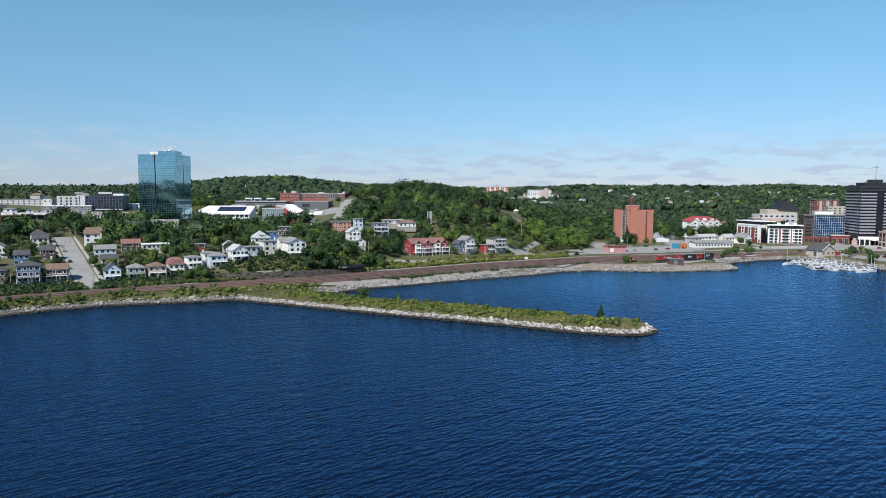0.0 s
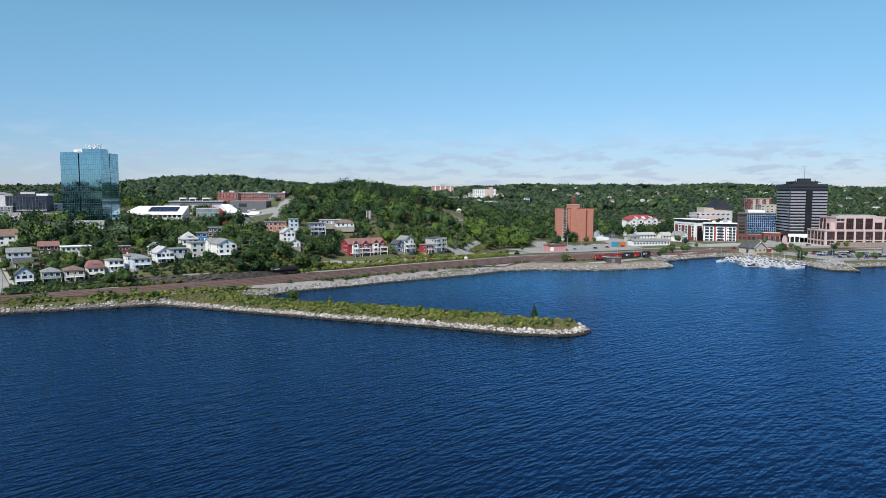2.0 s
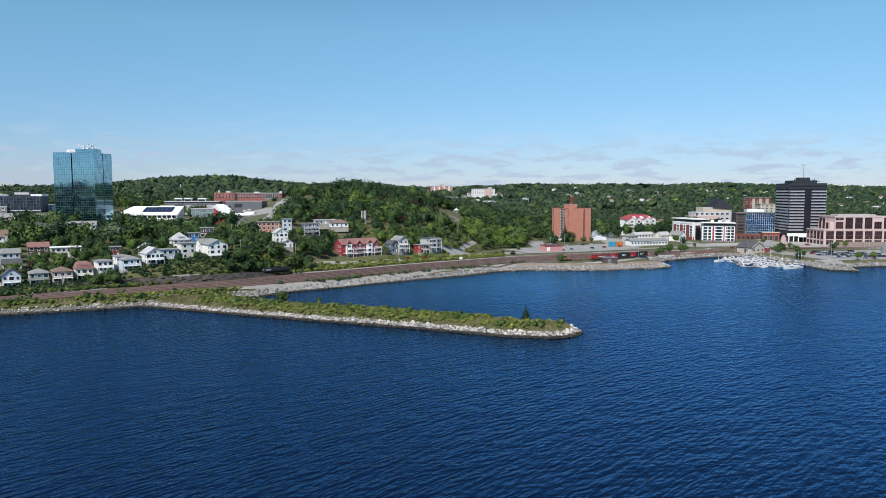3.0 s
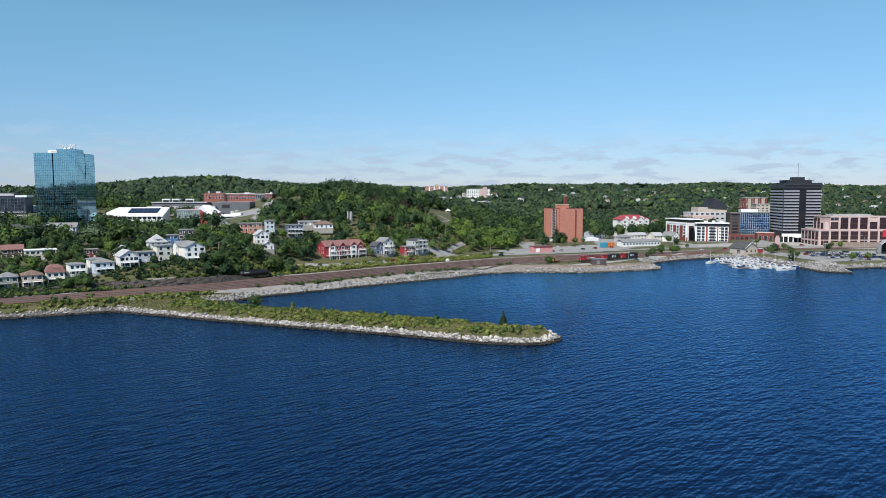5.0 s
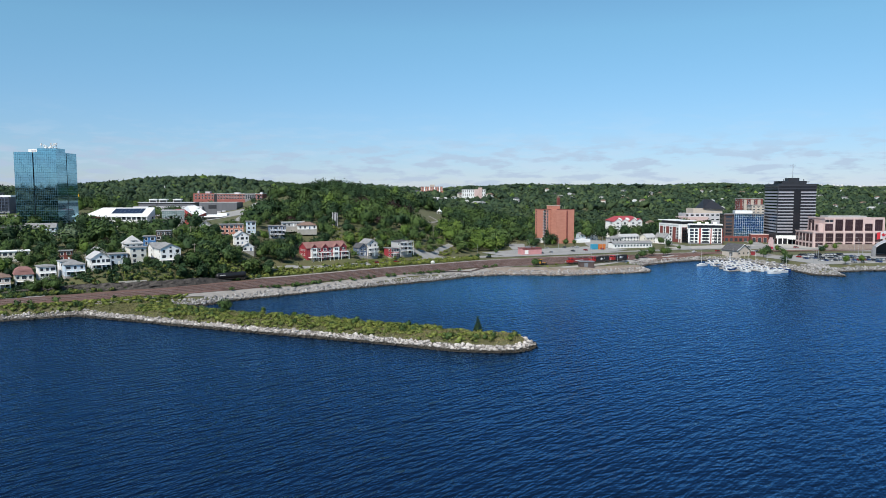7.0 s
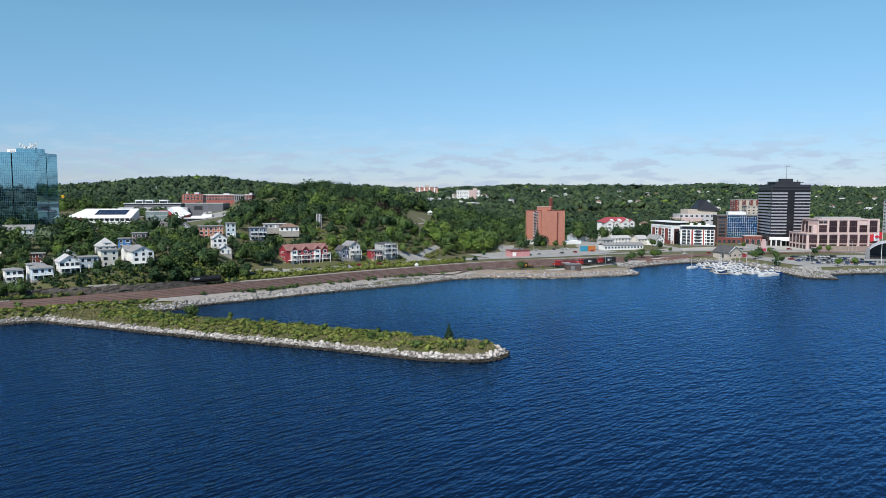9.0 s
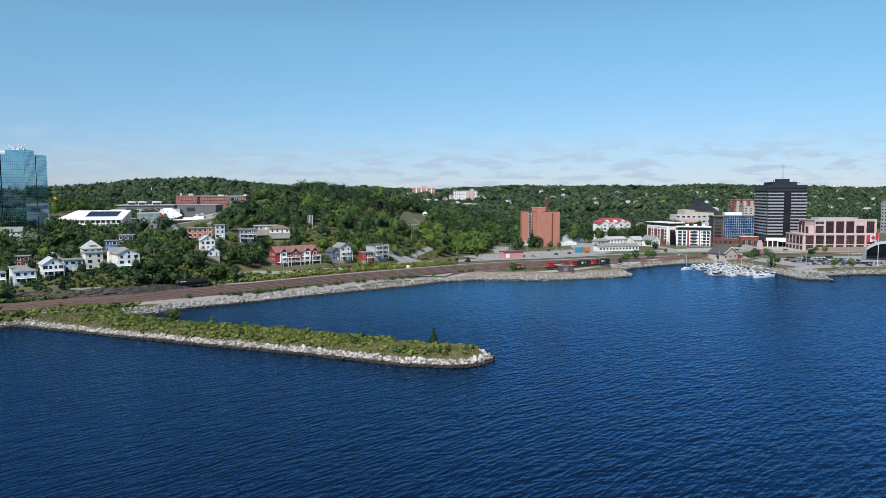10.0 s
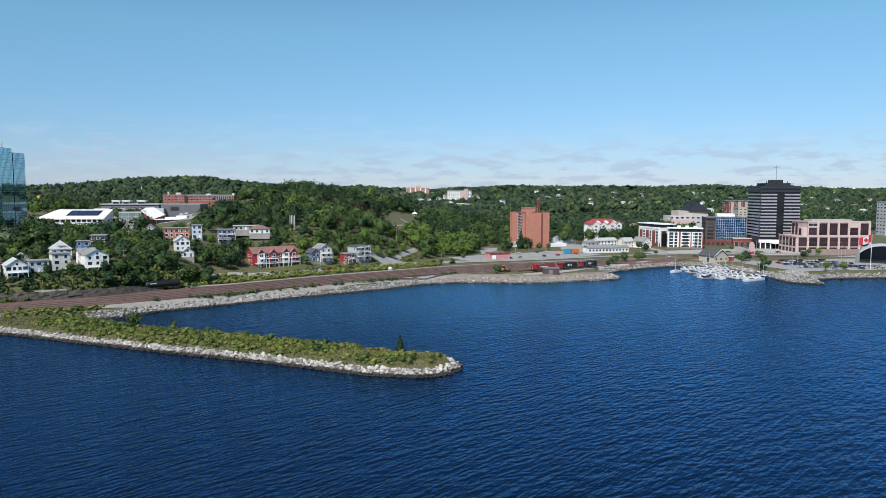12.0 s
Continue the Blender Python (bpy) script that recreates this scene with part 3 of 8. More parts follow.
W_WHITE = paint("white_siding", (0.95, 0.95, 0.93), stretch=(0.3, 0.3, 6.0))
W_CREAM = paint("cream_siding", (0.82, 0.78, 0.68), stretch=(0.3, 0.3, 6.0))
W_GREY = paint("grey_siding", (0.50, 0.51, 0.52), stretch=(0.3, 0.3, 6.0))
W_SLATE = paint("slate_blue_siding", (0.15, 0.20, 0.31), stretch=(0.3, 0.3, 6.0))
W_BLUE = paint("bright_blue_siding", (0.05, 0.20, 0.50), stretch=(0.3, 0.3, 6.0))
W_PALEBLUE = paint("pale_blue_siding", (0.60, 0.70, 0.80), stretch=(0.3, 0.3, 6.0))
W_BROWN = paint("dark_brown_siding", (0.10, 0.065, 0.055), stretch=(0.3, 0.3, 6.0))
W_RED = paint("barn_red_siding", (0.34, 0.04, 0.055), stretch=(0.3, 0.3, 6.0))
W_GREEN = paint("sage_siding", (0.36, 0.42, 0.37), stretch=(0.3, 0.3, 6.0))
W_PALE = paint("pale_beige_siding", (0.78, 0.75, 0.71), stretch=(0.3, 0.3, 6.0))
W_TAUPE = paint("taupe_siding", (0.56, 0.47, 0.43), stretch=(0.3, 0.3, 6.0))
R_DARK = mat("charcoal_shingles", (0.055, 0.055, 0.06), (0.10, 0.10, 0.105), 0.5, 0.9, bump=0.4, bscale=7)
R_GREY = mat("grey_shingles", (0.20, 0.20, 0.205), (0.30, 0.30, 0.30), 0.5, 0.9, bump=0.4, bscale=7)
R_PALE = mat("pale_grey_shingles", (0.40, 0.40, 0.41), (0.52, 0.52, 0.52), 0.5, 0.85, bump=0.4, bscale=7)
R_BROWN = mat("brown_shingles", (0.17, 0.105, 0.08), (0.25, 0.17, 0.135), 0.5, 0.9, bump=0.4, bscale=7)
R_MAROON = mat("maroon_shingles", (0.22, 0.105, 0.095), (0.30, 0.155, 0.14), 0.5, 0.9, bump=0.4, bscale=7)
R_RED = mat("bright_red_shingles", (0.38, 0.06, 0.075), (0.30, 0.045, 0.06), 0.5, 0.85, bump=0.3, bscale=7)
M_TRIM = paint("white_trim", (0.98, 0.98, 0.96), 0.5)
M_TRIM_DARK = paint("dark_trim", (0.05, 0.05, 0.055), 0.5)
M_PANE = mat("window_glass", (0.025, 0.033, 0.045), (0.05, 0.06, 0.075), 0.7, 0.08, spec=0.7, rand=0.5)
M_BRICK = mat("red_orange_brick", (0.58, 0.25, 0.18), (0.48, 0.195, 0.14), 0.22, 0.9, bump=0.4, bscale=5, stretch=(1, 1, 2.6))
M_BRICK_DARK = mat("dark_red_brick", (0.23, 0.06, 0.05), (0.17, 0.045, 0.04), 0.25, 0.9, bump=0.4, bscale=5, stretch=(1, 1, 2.6))
M_BRICK_BROWN = mat("brown_brick", (0.085, 0.055, 0.05), (0.125, 0.08, 0.07), 0.25, 0.9, bump=0.4, bscale=5, stretch=(1, 1, 2.6))
M_STONE_PINK = mat("pink_precast_stone", (0.66, 0.50, 0.475), (0.56, 0.42, 0.40), 0.2, 0.85, bump=0.15, bscale=4)
M_STONE_BUFF = mat("buff_precast_stone", (0.55, 0.48, 0.41), (0.46, 0.40, 0.345), 0.2, 0.85, bump=0.15, bscale=4)
M_PANEL_WHITE = paint("white_panels", (0.94, 0.95, 0.95), 0.45)
M_PANEL_GREY = paint("light_grey_spandrel", (0.58, 0.57, 0.60), 0.55)
M_PANEL_DARK = paint("charcoal_panels", (0.026, 0.027, 0.034), 0.5)
M_PANEL_MID = paint("mid_grey_panels", (0.22, 0.225, 0.235), 0.55)
M_PANEL_NAVY = paint("navy_panels", (0.03, 0.045, 0.085), 0.45)
M_PANEL_RED = paint("red_panels", (0.33, 0.05, 0.04), 0.55)
M_ROOF_FLAT = mat("grey_roof_membrane", (0.34, 0.345, 0.35), (0.46, 0.46, 0.46), 0.12, 0.9)
M_ROOF_WHITE = mat("white_roof_membrane", (0.92, 0.93, 0.94), (0.80, 0.81, 0.82), 0.1, 0.8)
M_GLASS_TEAL = mat("teal_mirror_glass", (0.29, 0.51, 0.60), (0.25, 0.46, 0.55), 0.03, 0.04, metal=1.0, island=0.08)
M_STONE_BROWN = mat("brown_rubble_stone", (0.25, 0.19, 0.165), (0.34, 0.27, 0.235), 0.6, 0.9, bump=0.6, bscale=3)
M_PANEL_BAND = paint("lavender_grey_spandrel", (0.37, 0.37, 0.42), 0.5)
M_PANEL_SLATE = paint("slate_blue_fins", (0.16, 0.19, 0.25), 0.5)
M_BRICK_SCHOOL = mat("school_red_brick", (0.35, 0.115, 0.095), (0.27, 0.085, 0.072), 0.25, 0.9, bump=0.4, bscale=5, stretch=(1, 1, 2.6))
W_BARN = paint("dark_red_boards", (0.36, 0.05, 0.05), stretch=(5.0, 5.0, 0.4))
M_PANEL_WARE = paint("slate_grey_panels", (0.145, 0.15, 0.17), 0.55, stretch=(2.0, 2.0, 0.15))
M_GLASS_SHOP = mat("grey_green_shop_glass", (0.30, 0.40, 0.40), (0.24, 0.33, 0.34), 0.3, 0.15, metal=0.5, island=0.15)
M_GLASS_BRONZE = mat("bronze_tinted_glass", (0.040, 0.022, 0.026), (0.055, 0.034, 0.040), 0.3, 0.12, spec=0.4, rand=0.3)
M_GLASS_BLUE = mat("blue_mirror_glass", (0.13, 0.30, 0.46), (0.09, 0.23, 0.40), 0.05, 0.05, metal=0.9, island=0.22)
M_GLASS_BLACK = mat("black_mirror_glass", (0.018, 0.02, 0.026), (0.028, 0.03, 0.038), 0.05, 0.07, spec=0.35, island=0.3)
M_MULL = paint("blue_grey_mullions", (0.17, 0.31, 0.37), 0.28, metal=0.9)
M_MULL_PALE = paint("pale_mullions", (0.55, 0.57, 0.60), 0.4)
M_STEEL = mat("galvanised_steel", (0.45, 0.46, 0.47), (0.33, 0.34, 0.35), 0.5, 0.45, metal=0.6)
M_SOLAR = mat("solar_glass", (0.012, 0.016, 0.045), (0.018, 0.022, 0.055), 0.3, 0.15)

WINDOW_SHAPES = {}


def window(parent, face, u, z, w, h, W=0.0, D=0.0, frame_m=None, pane_m=None, bars=0, name="window"):
    """A framed window on a face (f front, l left, r right, b back) of a body that spans 0..W and 0..D; u along the face, z its sill."""
    frame_m, pane_m = frame_m or M_TRIM, pane_m or M_PANE
    key = (round(w, 2), round(h, 2), frame_m.name, pane_m.name, bars)
    if key not in WINDOW_SHAPES:
        t = min(0.16, w * 0.12)
        fr = bmesh.new()
        rect = [[fr.verts.new((sx * (w / 2 + e), y, (h + e) if up else -e)) for sx, up in ((-1, 0), (1, 0), (1, 1), (-1, 1))] for e, y in ((t, 0.02), (t, -0.07), (0.0, -0.07), (0.0, 0.02))]
        for a, b in zip(rect[:-1], rect[1:]):
            for i in range(4):
                fr.faces.new((a[i], a[(i + 1) % 4], b[(i + 1) % 4], b[i]))
        pn = boxes((-w / 2 + 0.01, -0.03, 0.01, w / 2 - 0.01, 0.01, h - 0.01))
        WINDOW_SHAPES[key] = (bm_mesh("window", fr, frame_m), bm_mesh("pane", pn, pane_m), bm_mesh("glazing_bar", boxes((-0.05, -0.06, 0, 0.05, 0.02, h)), frame_m))
    fm, pm, gm = WINDOW_SHAPES[key]
    at = {"f": pose(u, 0, z), "l": pose(0, u, z, 0, 0, -90), "r": pose(W, u, z, 0, 0, 90), "b": pose(u, D, z, 0, 0, 180)}[face]
    wd = part(name, fm, None, parent, at=at)
    part("pane", pm, None, wd)
    for i in range(bars):
        part("glazing_bar", gm, None, wd, at=pose(-w / 2 + w * (i + 1) / (bars + 1), 0, 0))
    return wd


def panels(w, z0, z1, nx, nz, glass, tilt=0.004, seed=1, gap=0.06):
    """A wall of glass sheets, each a little out of true, on the plane y = 0."""
    r = np.random.default_rng(seed)
    V, F = [], []
    pw, ph = w / nx, (z1 - z0) / nz
    for i in range(nx):
        for k in range(nz):
            a, b = r.normal(size=2) * tilt
            x0, x1, c0, c1 = i * pw + gap / 2, (i + 1) * pw - gap / 2, z0 + k * ph + gap / 2, z0 + (k + 1) * ph - gap / 2
            j = len(V)
            V += [(x, -0.05 + a * (x - x0 - pw / 2) + b * (z - c0 - ph / 2), z) for x, z in ((x0, c0), (x1, c0), (x1, c1), (x0, c1))]
            F.append((j, j + 1, j + 2, j + 3))
    return mesh_of("glazing", V, F, glass)


def grid_bars(w, z0, z1, nx, nz, vw, hw, m, depth=0.12):
    bm = bmesh.new()
    for i in range(nx + 1):
        x = w * i / nx
        box(bm, x - vw / 2, -depth, z0, x + vw / 2, 0, z1)
    for k in range(nz + 1):
        z = z0 + (z1 - z0) * k / nz
        box(bm, 0, -depth + 0.01, z - hw / 2, w, 0, z + hw / 2)
    return bm_mesh("mullions", bm, m)


def keep(x, y, rot, w, d, extra=3.0):
    """Keeps trees off a footprint."""
    c, s = math.cos(radians(rot)), math.sin(radians(rot))
    n = max(1, int(max(w, d) / max(6.0, min(w, d))))
    for i in range(n):
        u, v = (w * (i + 0.5) / n, d / 2) if w >= d else (w / 2, d * (i + 0.5) / n)
        KEEP_CLEAR.append((x + c * u - s * v, y + s * u + c * v, min(w, d) * 0.55 + extra))


def building(name, label, x, y, z, rot, w, d, category="building", extra=3.0):
    keep(x, y, rot, w, d, extra)
    return thing(name, label, category, x, y, z, rot)


def curtain(o, face_at, w, z0, z1, nx, nz, glass, mull, vw=0.12, hw=0.12, seed=1, tilt=0.0009):
    g = part("glazing", panels(w, z0, z1, nx, nz, glass, tilt, seed), None, o, at=face_at)
    g["kind"] = "stuff"
    part("mullions", grid_bars(w, z0, z1, nx, nz, vw, hw, mull), None, o, at=face_at)


# ---- the teal glass tower ----
o = building("office_tower", "tall teal mirror-glass office tower on the hill", -236.7, 607.0, 25, -6.4, 33.0, 30.4, extra=8)
part("body", boxes((0.05, 0.05, -4, 14.4, 30.3, 58.6), (15.3, 0.05, -4, 32.95, 14.6, 58.6), (15.3, 15.5, -4, 32.95, 30.3, 58.6), (14, 0.7, -4, 15.6, 29, 58.4), (15, 14, -4, 32.3, 16, 58.4)), M_PANEL_DARK, o)
part("roof_slab", boxes((0.3, 0.3, 58.6, 32.7, 30.1, 58.9)), M_ROOF_FLAT, o)
curtain(o, pose(0, 0, 0), 14.4, 3, 58.9, 10, 28, M_GLASS_TEAL, M_MULL, 0.09, 0.16, 1)
curtain(o, pose(15.3, 0, 0), 17.7, 3, 58.9, 12, 28, M_GLASS_TEAL, M_MULL, 0.09, 0.16, 2)
curtain(o, pose(33.0, 0, 0, 0, 0, 90), 14.6, 3, 58.9, 10, 28, M_GLASS_TEAL, M_MULL, 0.09, 0.16, 3)
curtain(o, pose(33.0, 15.5, 0, 0, 0, 90), 14.9, 3, 58.9, 10, 28, M_GLASS_TEAL, M_MULL, 0.09, 0.16, 4)
curtain(o, pose(0, 30.4, 0, 0, 0, -90), 30.4, 3, 58.9, 20, 28, M_GLASS_TEAL, M_MULL, 0.09, 0.16, 5)
# the raised glass storey behind the front edge
part("upper_storey", boxes((15.6, 5.4, 58.9, 30.3, 17.8, 61.9)), M_PANEL_DARK, o)
curtain(o, pose(15.5, 5.3, 0), 15.0, 58.9, 62.1, 10, 2, M_GLASS_TEAL, M_MULL, 0.09, 0.16, 6)
curtain(o, pose(30.5, 5.3, 0, 0, 0, 90), 12.6, 58.9, 62.1, 8, 2, M_GLASS_TEAL, M_MULL, 0.09, 0.16, 7)
part("plant_room", boxes((8, 6, 58.9, 15.4, 13, 61.6)), M_PANEL_WHITE, o, "white rooftop plant room")
part("plant_room_sign", boxes((10.5, 5.9, 59.7, 14.2, 6.0, 60.9)), M_PANEL_GREY, o, "pale grey panel on the plant room")
for i, (ax, ay, ah) in enumerate(((18, 7, 4.5), (19.8, 8, 3.4), (22, 7, 2.6), (24.5, 9, 5.0), (26.3, 7, 3.0), (27.6, 8, 4.4), (28.8, 9, 4.9), (23.4, 10, 2.2))):
    bm = rod(bmesh.new(), (ax, ay, 61.9), (ax, ay, 61.9 + ah), 0.16, 0.10, 6)
    for k in range(3):
        box(bm, ax + 0.5 * math.cos(k * 2.1) - 0.18, ay + 0.5 * math.sin(k * 2.1) - 0.18, 61.9 + ah * 0.55, ax + 0.5 * math.cos(k * 2.1) + 0.18, ay + 0.5 * math.sin(k * 2.1) + 0.18, 61.9 + ah * 0.95)
    part("antenna", bm, M_PANEL_WHITE, o)
part("antenna_cabin", boxes((20, 7.5, 61.9, 25, 10.5, 63.2), (26, 8, 61.9, 28.6, 10.5, 63.0)), M_PANEL_WHITE, o)
part("entrance_canopy", boxes((-2, -6, -1, 24, -0.2, 2.2)), M_PANEL_MID, o)

# ---- the shop plaza on the crest ----
PLAZA = (-362, 600, 27.2)
o = building("shop_plaza", "low shop plaza with grey roof, white fascia and coloured sign boards", *PLAZA, 8, 52, 18, extra=5)
part("body", boxes((0, 0, -3, 52, 18, 4.6)), M_PANEL_MID, o)
part("roof", boxes((-0.5, -0.5, 5.9, 52.5, 18.5, 6.2)), M_ROOF_FLAT, o)
part("fascia", boxes((-0.8, -2.4, 4.6, 52.8, 18.3, 5.9)), M_PANEL_WHITE, o, "white fascia band")
for i in range(8):
    part("shop_window", boxes((1.5 + i * 6.4, -0.1, 0.4, 6.3 + i * 6.4, -0.02, 3.4)), M_PANE, o)
    part("sign_board", boxes((1.8 + i * 6.4, -2.5, 4.75, 5.6 + i * 6.4, -2.42, 5.65)), (M_PANEL_RED, M_PANEL_NAVY, M_PANEL_GREY, M_PANEL_SLATE)[i % 4], o)
for i, (u, v) in enumerate(((6, 5), (17, 11), (29, 6), (41, 10), (47, 5))):
    part("rooftop_unit", boxes((u, v, 6.2, u + 2.6, v + 2.0, 7.6), bevel=0.08), M_PANEL_GREY, o)
TREE_CLEAR += [(PLAZA[0] + 6 + u + 0.5 * d, PLAZA[1] - 6 + u * 0.14 - d, 7.5) for u in range(0, 38, 9) for d in (0, 12, 24, 36, 48)]
for x, y, w in ((-335, 556, 15), (-313, 558, 13)):
    o = building("brick_shop", "small dark brown brick shop with flat roof", x, y, ground(x + 6, y), 6, w, 9)
    part("wall", boxes((0, 0, -2, w, 9, 3.3)), M_BRICK_BROWN, o)
    part("parapet", boxes((-0.2, -0.2, 3.3, w + 0.2, 9.2, 3.8)), M_PANEL_DARK, o)
    for i in range(3):
        part("shop_window", boxes((1 + i * w / 3, -0.1, 0.7, w / 3 - 0.6 + i * w / 3, -0.02, 2.5)), M_PANE, o)

# ---- the grey and navy hotel ----
o = building("hotel", "grey and navy six-storey hotel with rows of windows", -382, 757, 25, 2, 68, 19, extra=6)
part("grey_wing", boxes((0, 0, -3, 23, 19, 22)), W_GREY, o, "pale grey panelled wing")
part("stair_shaft", boxes((23, 1, -3, 29, 18, 22.6)), M_PANEL_GREY, o)
part("navy_wing", boxes((29, 0.5, -3, 68, 18.5, 22.4)), M_PANEL_NAVY, o, "navy panelled wing")
part("roof_box", boxes((40, 4, 22.4, 58, 14, 27.2)), M_PANEL_DARK, o)
part("sign_panel", boxes((42, 3.9, 24.2, 56, 4.0, 26.4)), M_PANEL_GREY, o, "grey sign panel")
part("roof_canopy", boxes((58, 2, 22.6, 69, 18, 24.6)), M_PANEL_WHITE, o, "white roof canopy")
part("white_band", boxes((-0.3, -0.3, 9.0, 30, -0.05, 9.6), (29, 0.2, 7.4, 68, 0.4, 8.0)), M_PANEL_WHITE, o)
for k in range(6):
    for i in range(4):
        window(o, "f", 4.5 + i * 5 + (0.8 if i % 2 else 0), 3 + k * 3.1, 1.7, 1.7, frame_m=M_PANEL_DARK)
    for i in range(12):
        wd = window(o, "f", 31.5 + i * 3.1, 3 + k * 3.15, 2.3, 2.3, frame_m=M_PANEL_NAVY)
        wd.location.y = 0.5
for i in range(13):
    part("fin", boxes((29.85 + i * 3.1, 0.1, 2, 30.05 + i * 3.1, 0.5, 21.5)), M_PANEL_SLATE, o)

# ---- the brick apartment tower ----
o = building("apartment_tower", "plain red-brick apartment tower of eleven storeys", 215.9, 656, 4.5, 13, 20.6, 40, extra=6)
part("left_wing", boxes((0, 12.5, -1, 20.6, 40, 31.2)), M_BRICK, o, "brick wing with balconies")
part("right_wing", boxes((2.2, 0, -1, 20.6, 11.6, 31.5)), M_BRICK, o, "blank brick end wing")
part("recess", boxes((2.4, 11.0, -1, 20, 13.0, 30.8)), M_PANEL_DARK, o)
part("lift_house", boxes((3, 12, 31.4, 12, 22, 35.0)), M_BRICK, o)
part("lift_house_roof", boxes((2.6, 11.6, 35.0, 12.4, 22.4, 35.5)), M_STONE_BUFF, o)
part("parapet", boxes((-0.15, 12.4, 31.2, 20.7, 12.8, 31.7), (-0.15, 12.8, 31.2, 0.25, 40.1, 31.7), (2.05, -0.1, 31.5, 20.7, 0.3, 32.0)), M_BRICK_DARK, o)
part("flue", boxes((12.2, -0.5, -1, 13.3, 0.0, 30.5)), M_BRICK_DARK, o, "dark brick flue")
for k in range(11):
    z = 1.5 + k * 2.72
    for u, ww in ((14.6, 2.2), (18.4, 2.4)):
        window(o, "l", u, z, ww, 1.8, frame_m=M_PANEL_GREY)
    part("balcony", boxes((-0.9, 19.4, z - 0.3, 0.02, 22.6, z - 0.15), (-0.9, 19.4, z - 0.15, -0.82, 22.6, z + 0.9)), M_PANEL_GREY, o)
    window(o, "l", 21, z, 2.2, 2.0, frame_m=M_TRIM_DARK)
    window(o, "l", 37.5, z, 0.9, 1.3, frame_m=M_BRICK_DARK)
for i in range(3):
    bm = rod(bmesh.new(), (14 + i * 2.2, 15, 31), (14 + i * 2.2, 15, 34.5 + i * 0.6), 0.12, 0.06, 5)
    part("aerial", bm, M_STEEL, o)
part("entrance_block", boxes((-9, 14, -1, -0.1, 24, 3.4)), M_PANEL_WHITE, o, "low white entrance block")
part("side_roof", boxes((20.7, 2, -1, 40, 16, 2.6)), M_ROOF_WHITE, o, "low white garage roof")

# ---- the dark banded office tower ----
o = building("office_tower", "black glass office tower with pale grey bands", 420.8, 626.6, 5.5, -13.3, 34.2, 35, extra=5)
W, D, top = 34.2, 35.0, 54.7
part("body", boxes((0.3, 0.3, -1.5, W - 0.3, D - 0.3, top)), M_GLASS_BLACK, o)
for k in range(15):
    z = 9.2 + k * 2.86
    if k < 14:
        bm = boxes((0, 0, z, W * 0.42, 0.3, z + 1.25), (W * 0.60, 0, z, W, 0.3, z + 1.25), (0, 0.3, z, 0.3, D, z + 1.45), (W - 0.3, 0.3, z, W, D, z + 1.45), (0.3, D - 0.3, z, W - 0.3, D, z + 1.45))
        part("spandrel_band", bm, M_PANEL_BAND, o)
part("corner_fin", boxes((-0.12, -0.12, 4.5, 0.5, 0.5, top)), M_PANEL_DARK, o)
part("dark_strip", boxes((W * 0.42, -0.1, 6, W * 0.60, 0.32, top - 6)), M_GLASS_BLACK, o)
part("crown_band", boxes((-0.1, -0.1, top - 5.2, W + 0.1, D + 0.1, top)), M_PANEL_DARK, o)
part("crown_windows", boxes((0.5, -0.16, top - 3.6, W - 0.5, -0.1, top - 2.2), (-0.16, 0.5, top - 3.6, -0.1, D - 0.5, top - 2.2)), M_GLASS_BLACK, o)
part("base_band", boxes((-0.2, -0.2, 3.8, W + 0.2, 0.3, 6.6)), M_PANEL_WHITE, o, "white band over the ground floor")
part("sign_bar", boxes((W - 8, -0.26, 4.6, W - 4.5, -0.2, 5.6)), M_PANEL_DARK, o, "dark sign lettering as a bar")
part("shade_skirt", boxes((-0.3, 0.3, 4.2, 0.1, D, 8.4)), M_PANEL_DARK, o)
for i in range(8):
    part("column", boxes((1 + i * 4.4, -0.1, -1.5, 1.9 + i * 4.4, 0.5, 3.8)), M_PANEL_WHITE, o)
part("entrance_canopy", boxes((10, -6, 3.2, 22, -0.2, 3.8)), M_PANEL_WHITE, o)
part("penthouse", boxes((5, 5, top, 27, 26, top + 2.8), (4, 6, top + 1.6, 30, 20, top + 2.2)), M_PANEL_DARK, o)
part("lift_house", boxes((12, 9, top + 2.8, 22, 18, top + 5.6)), M_PANEL_DARK, o)
bm = rod(bmesh.new(), (17, 12, top + 5), (17, 12, top + 19), 0.35, 0.18, 6)
box(bm, 14.5, 11.8, top + 16.8, 19.5, 12.2, top + 17.2)
for i in range(4):
    rod(bm, (14.7 + i * 1.5, 12, top + 17), (14.7 + i * 1.5, 12, top + 19), 0.07, 0.05, 4)
part("mast", bm, M_STEEL, o, "grey steel antenna mast")
for i in range(5):
    part("roof_post", boxes((6 + i * 4.5, 4.6, top, 6.4 + i * 4.5, 5.0, top + 4.4)), M_PANEL_DARK, o)

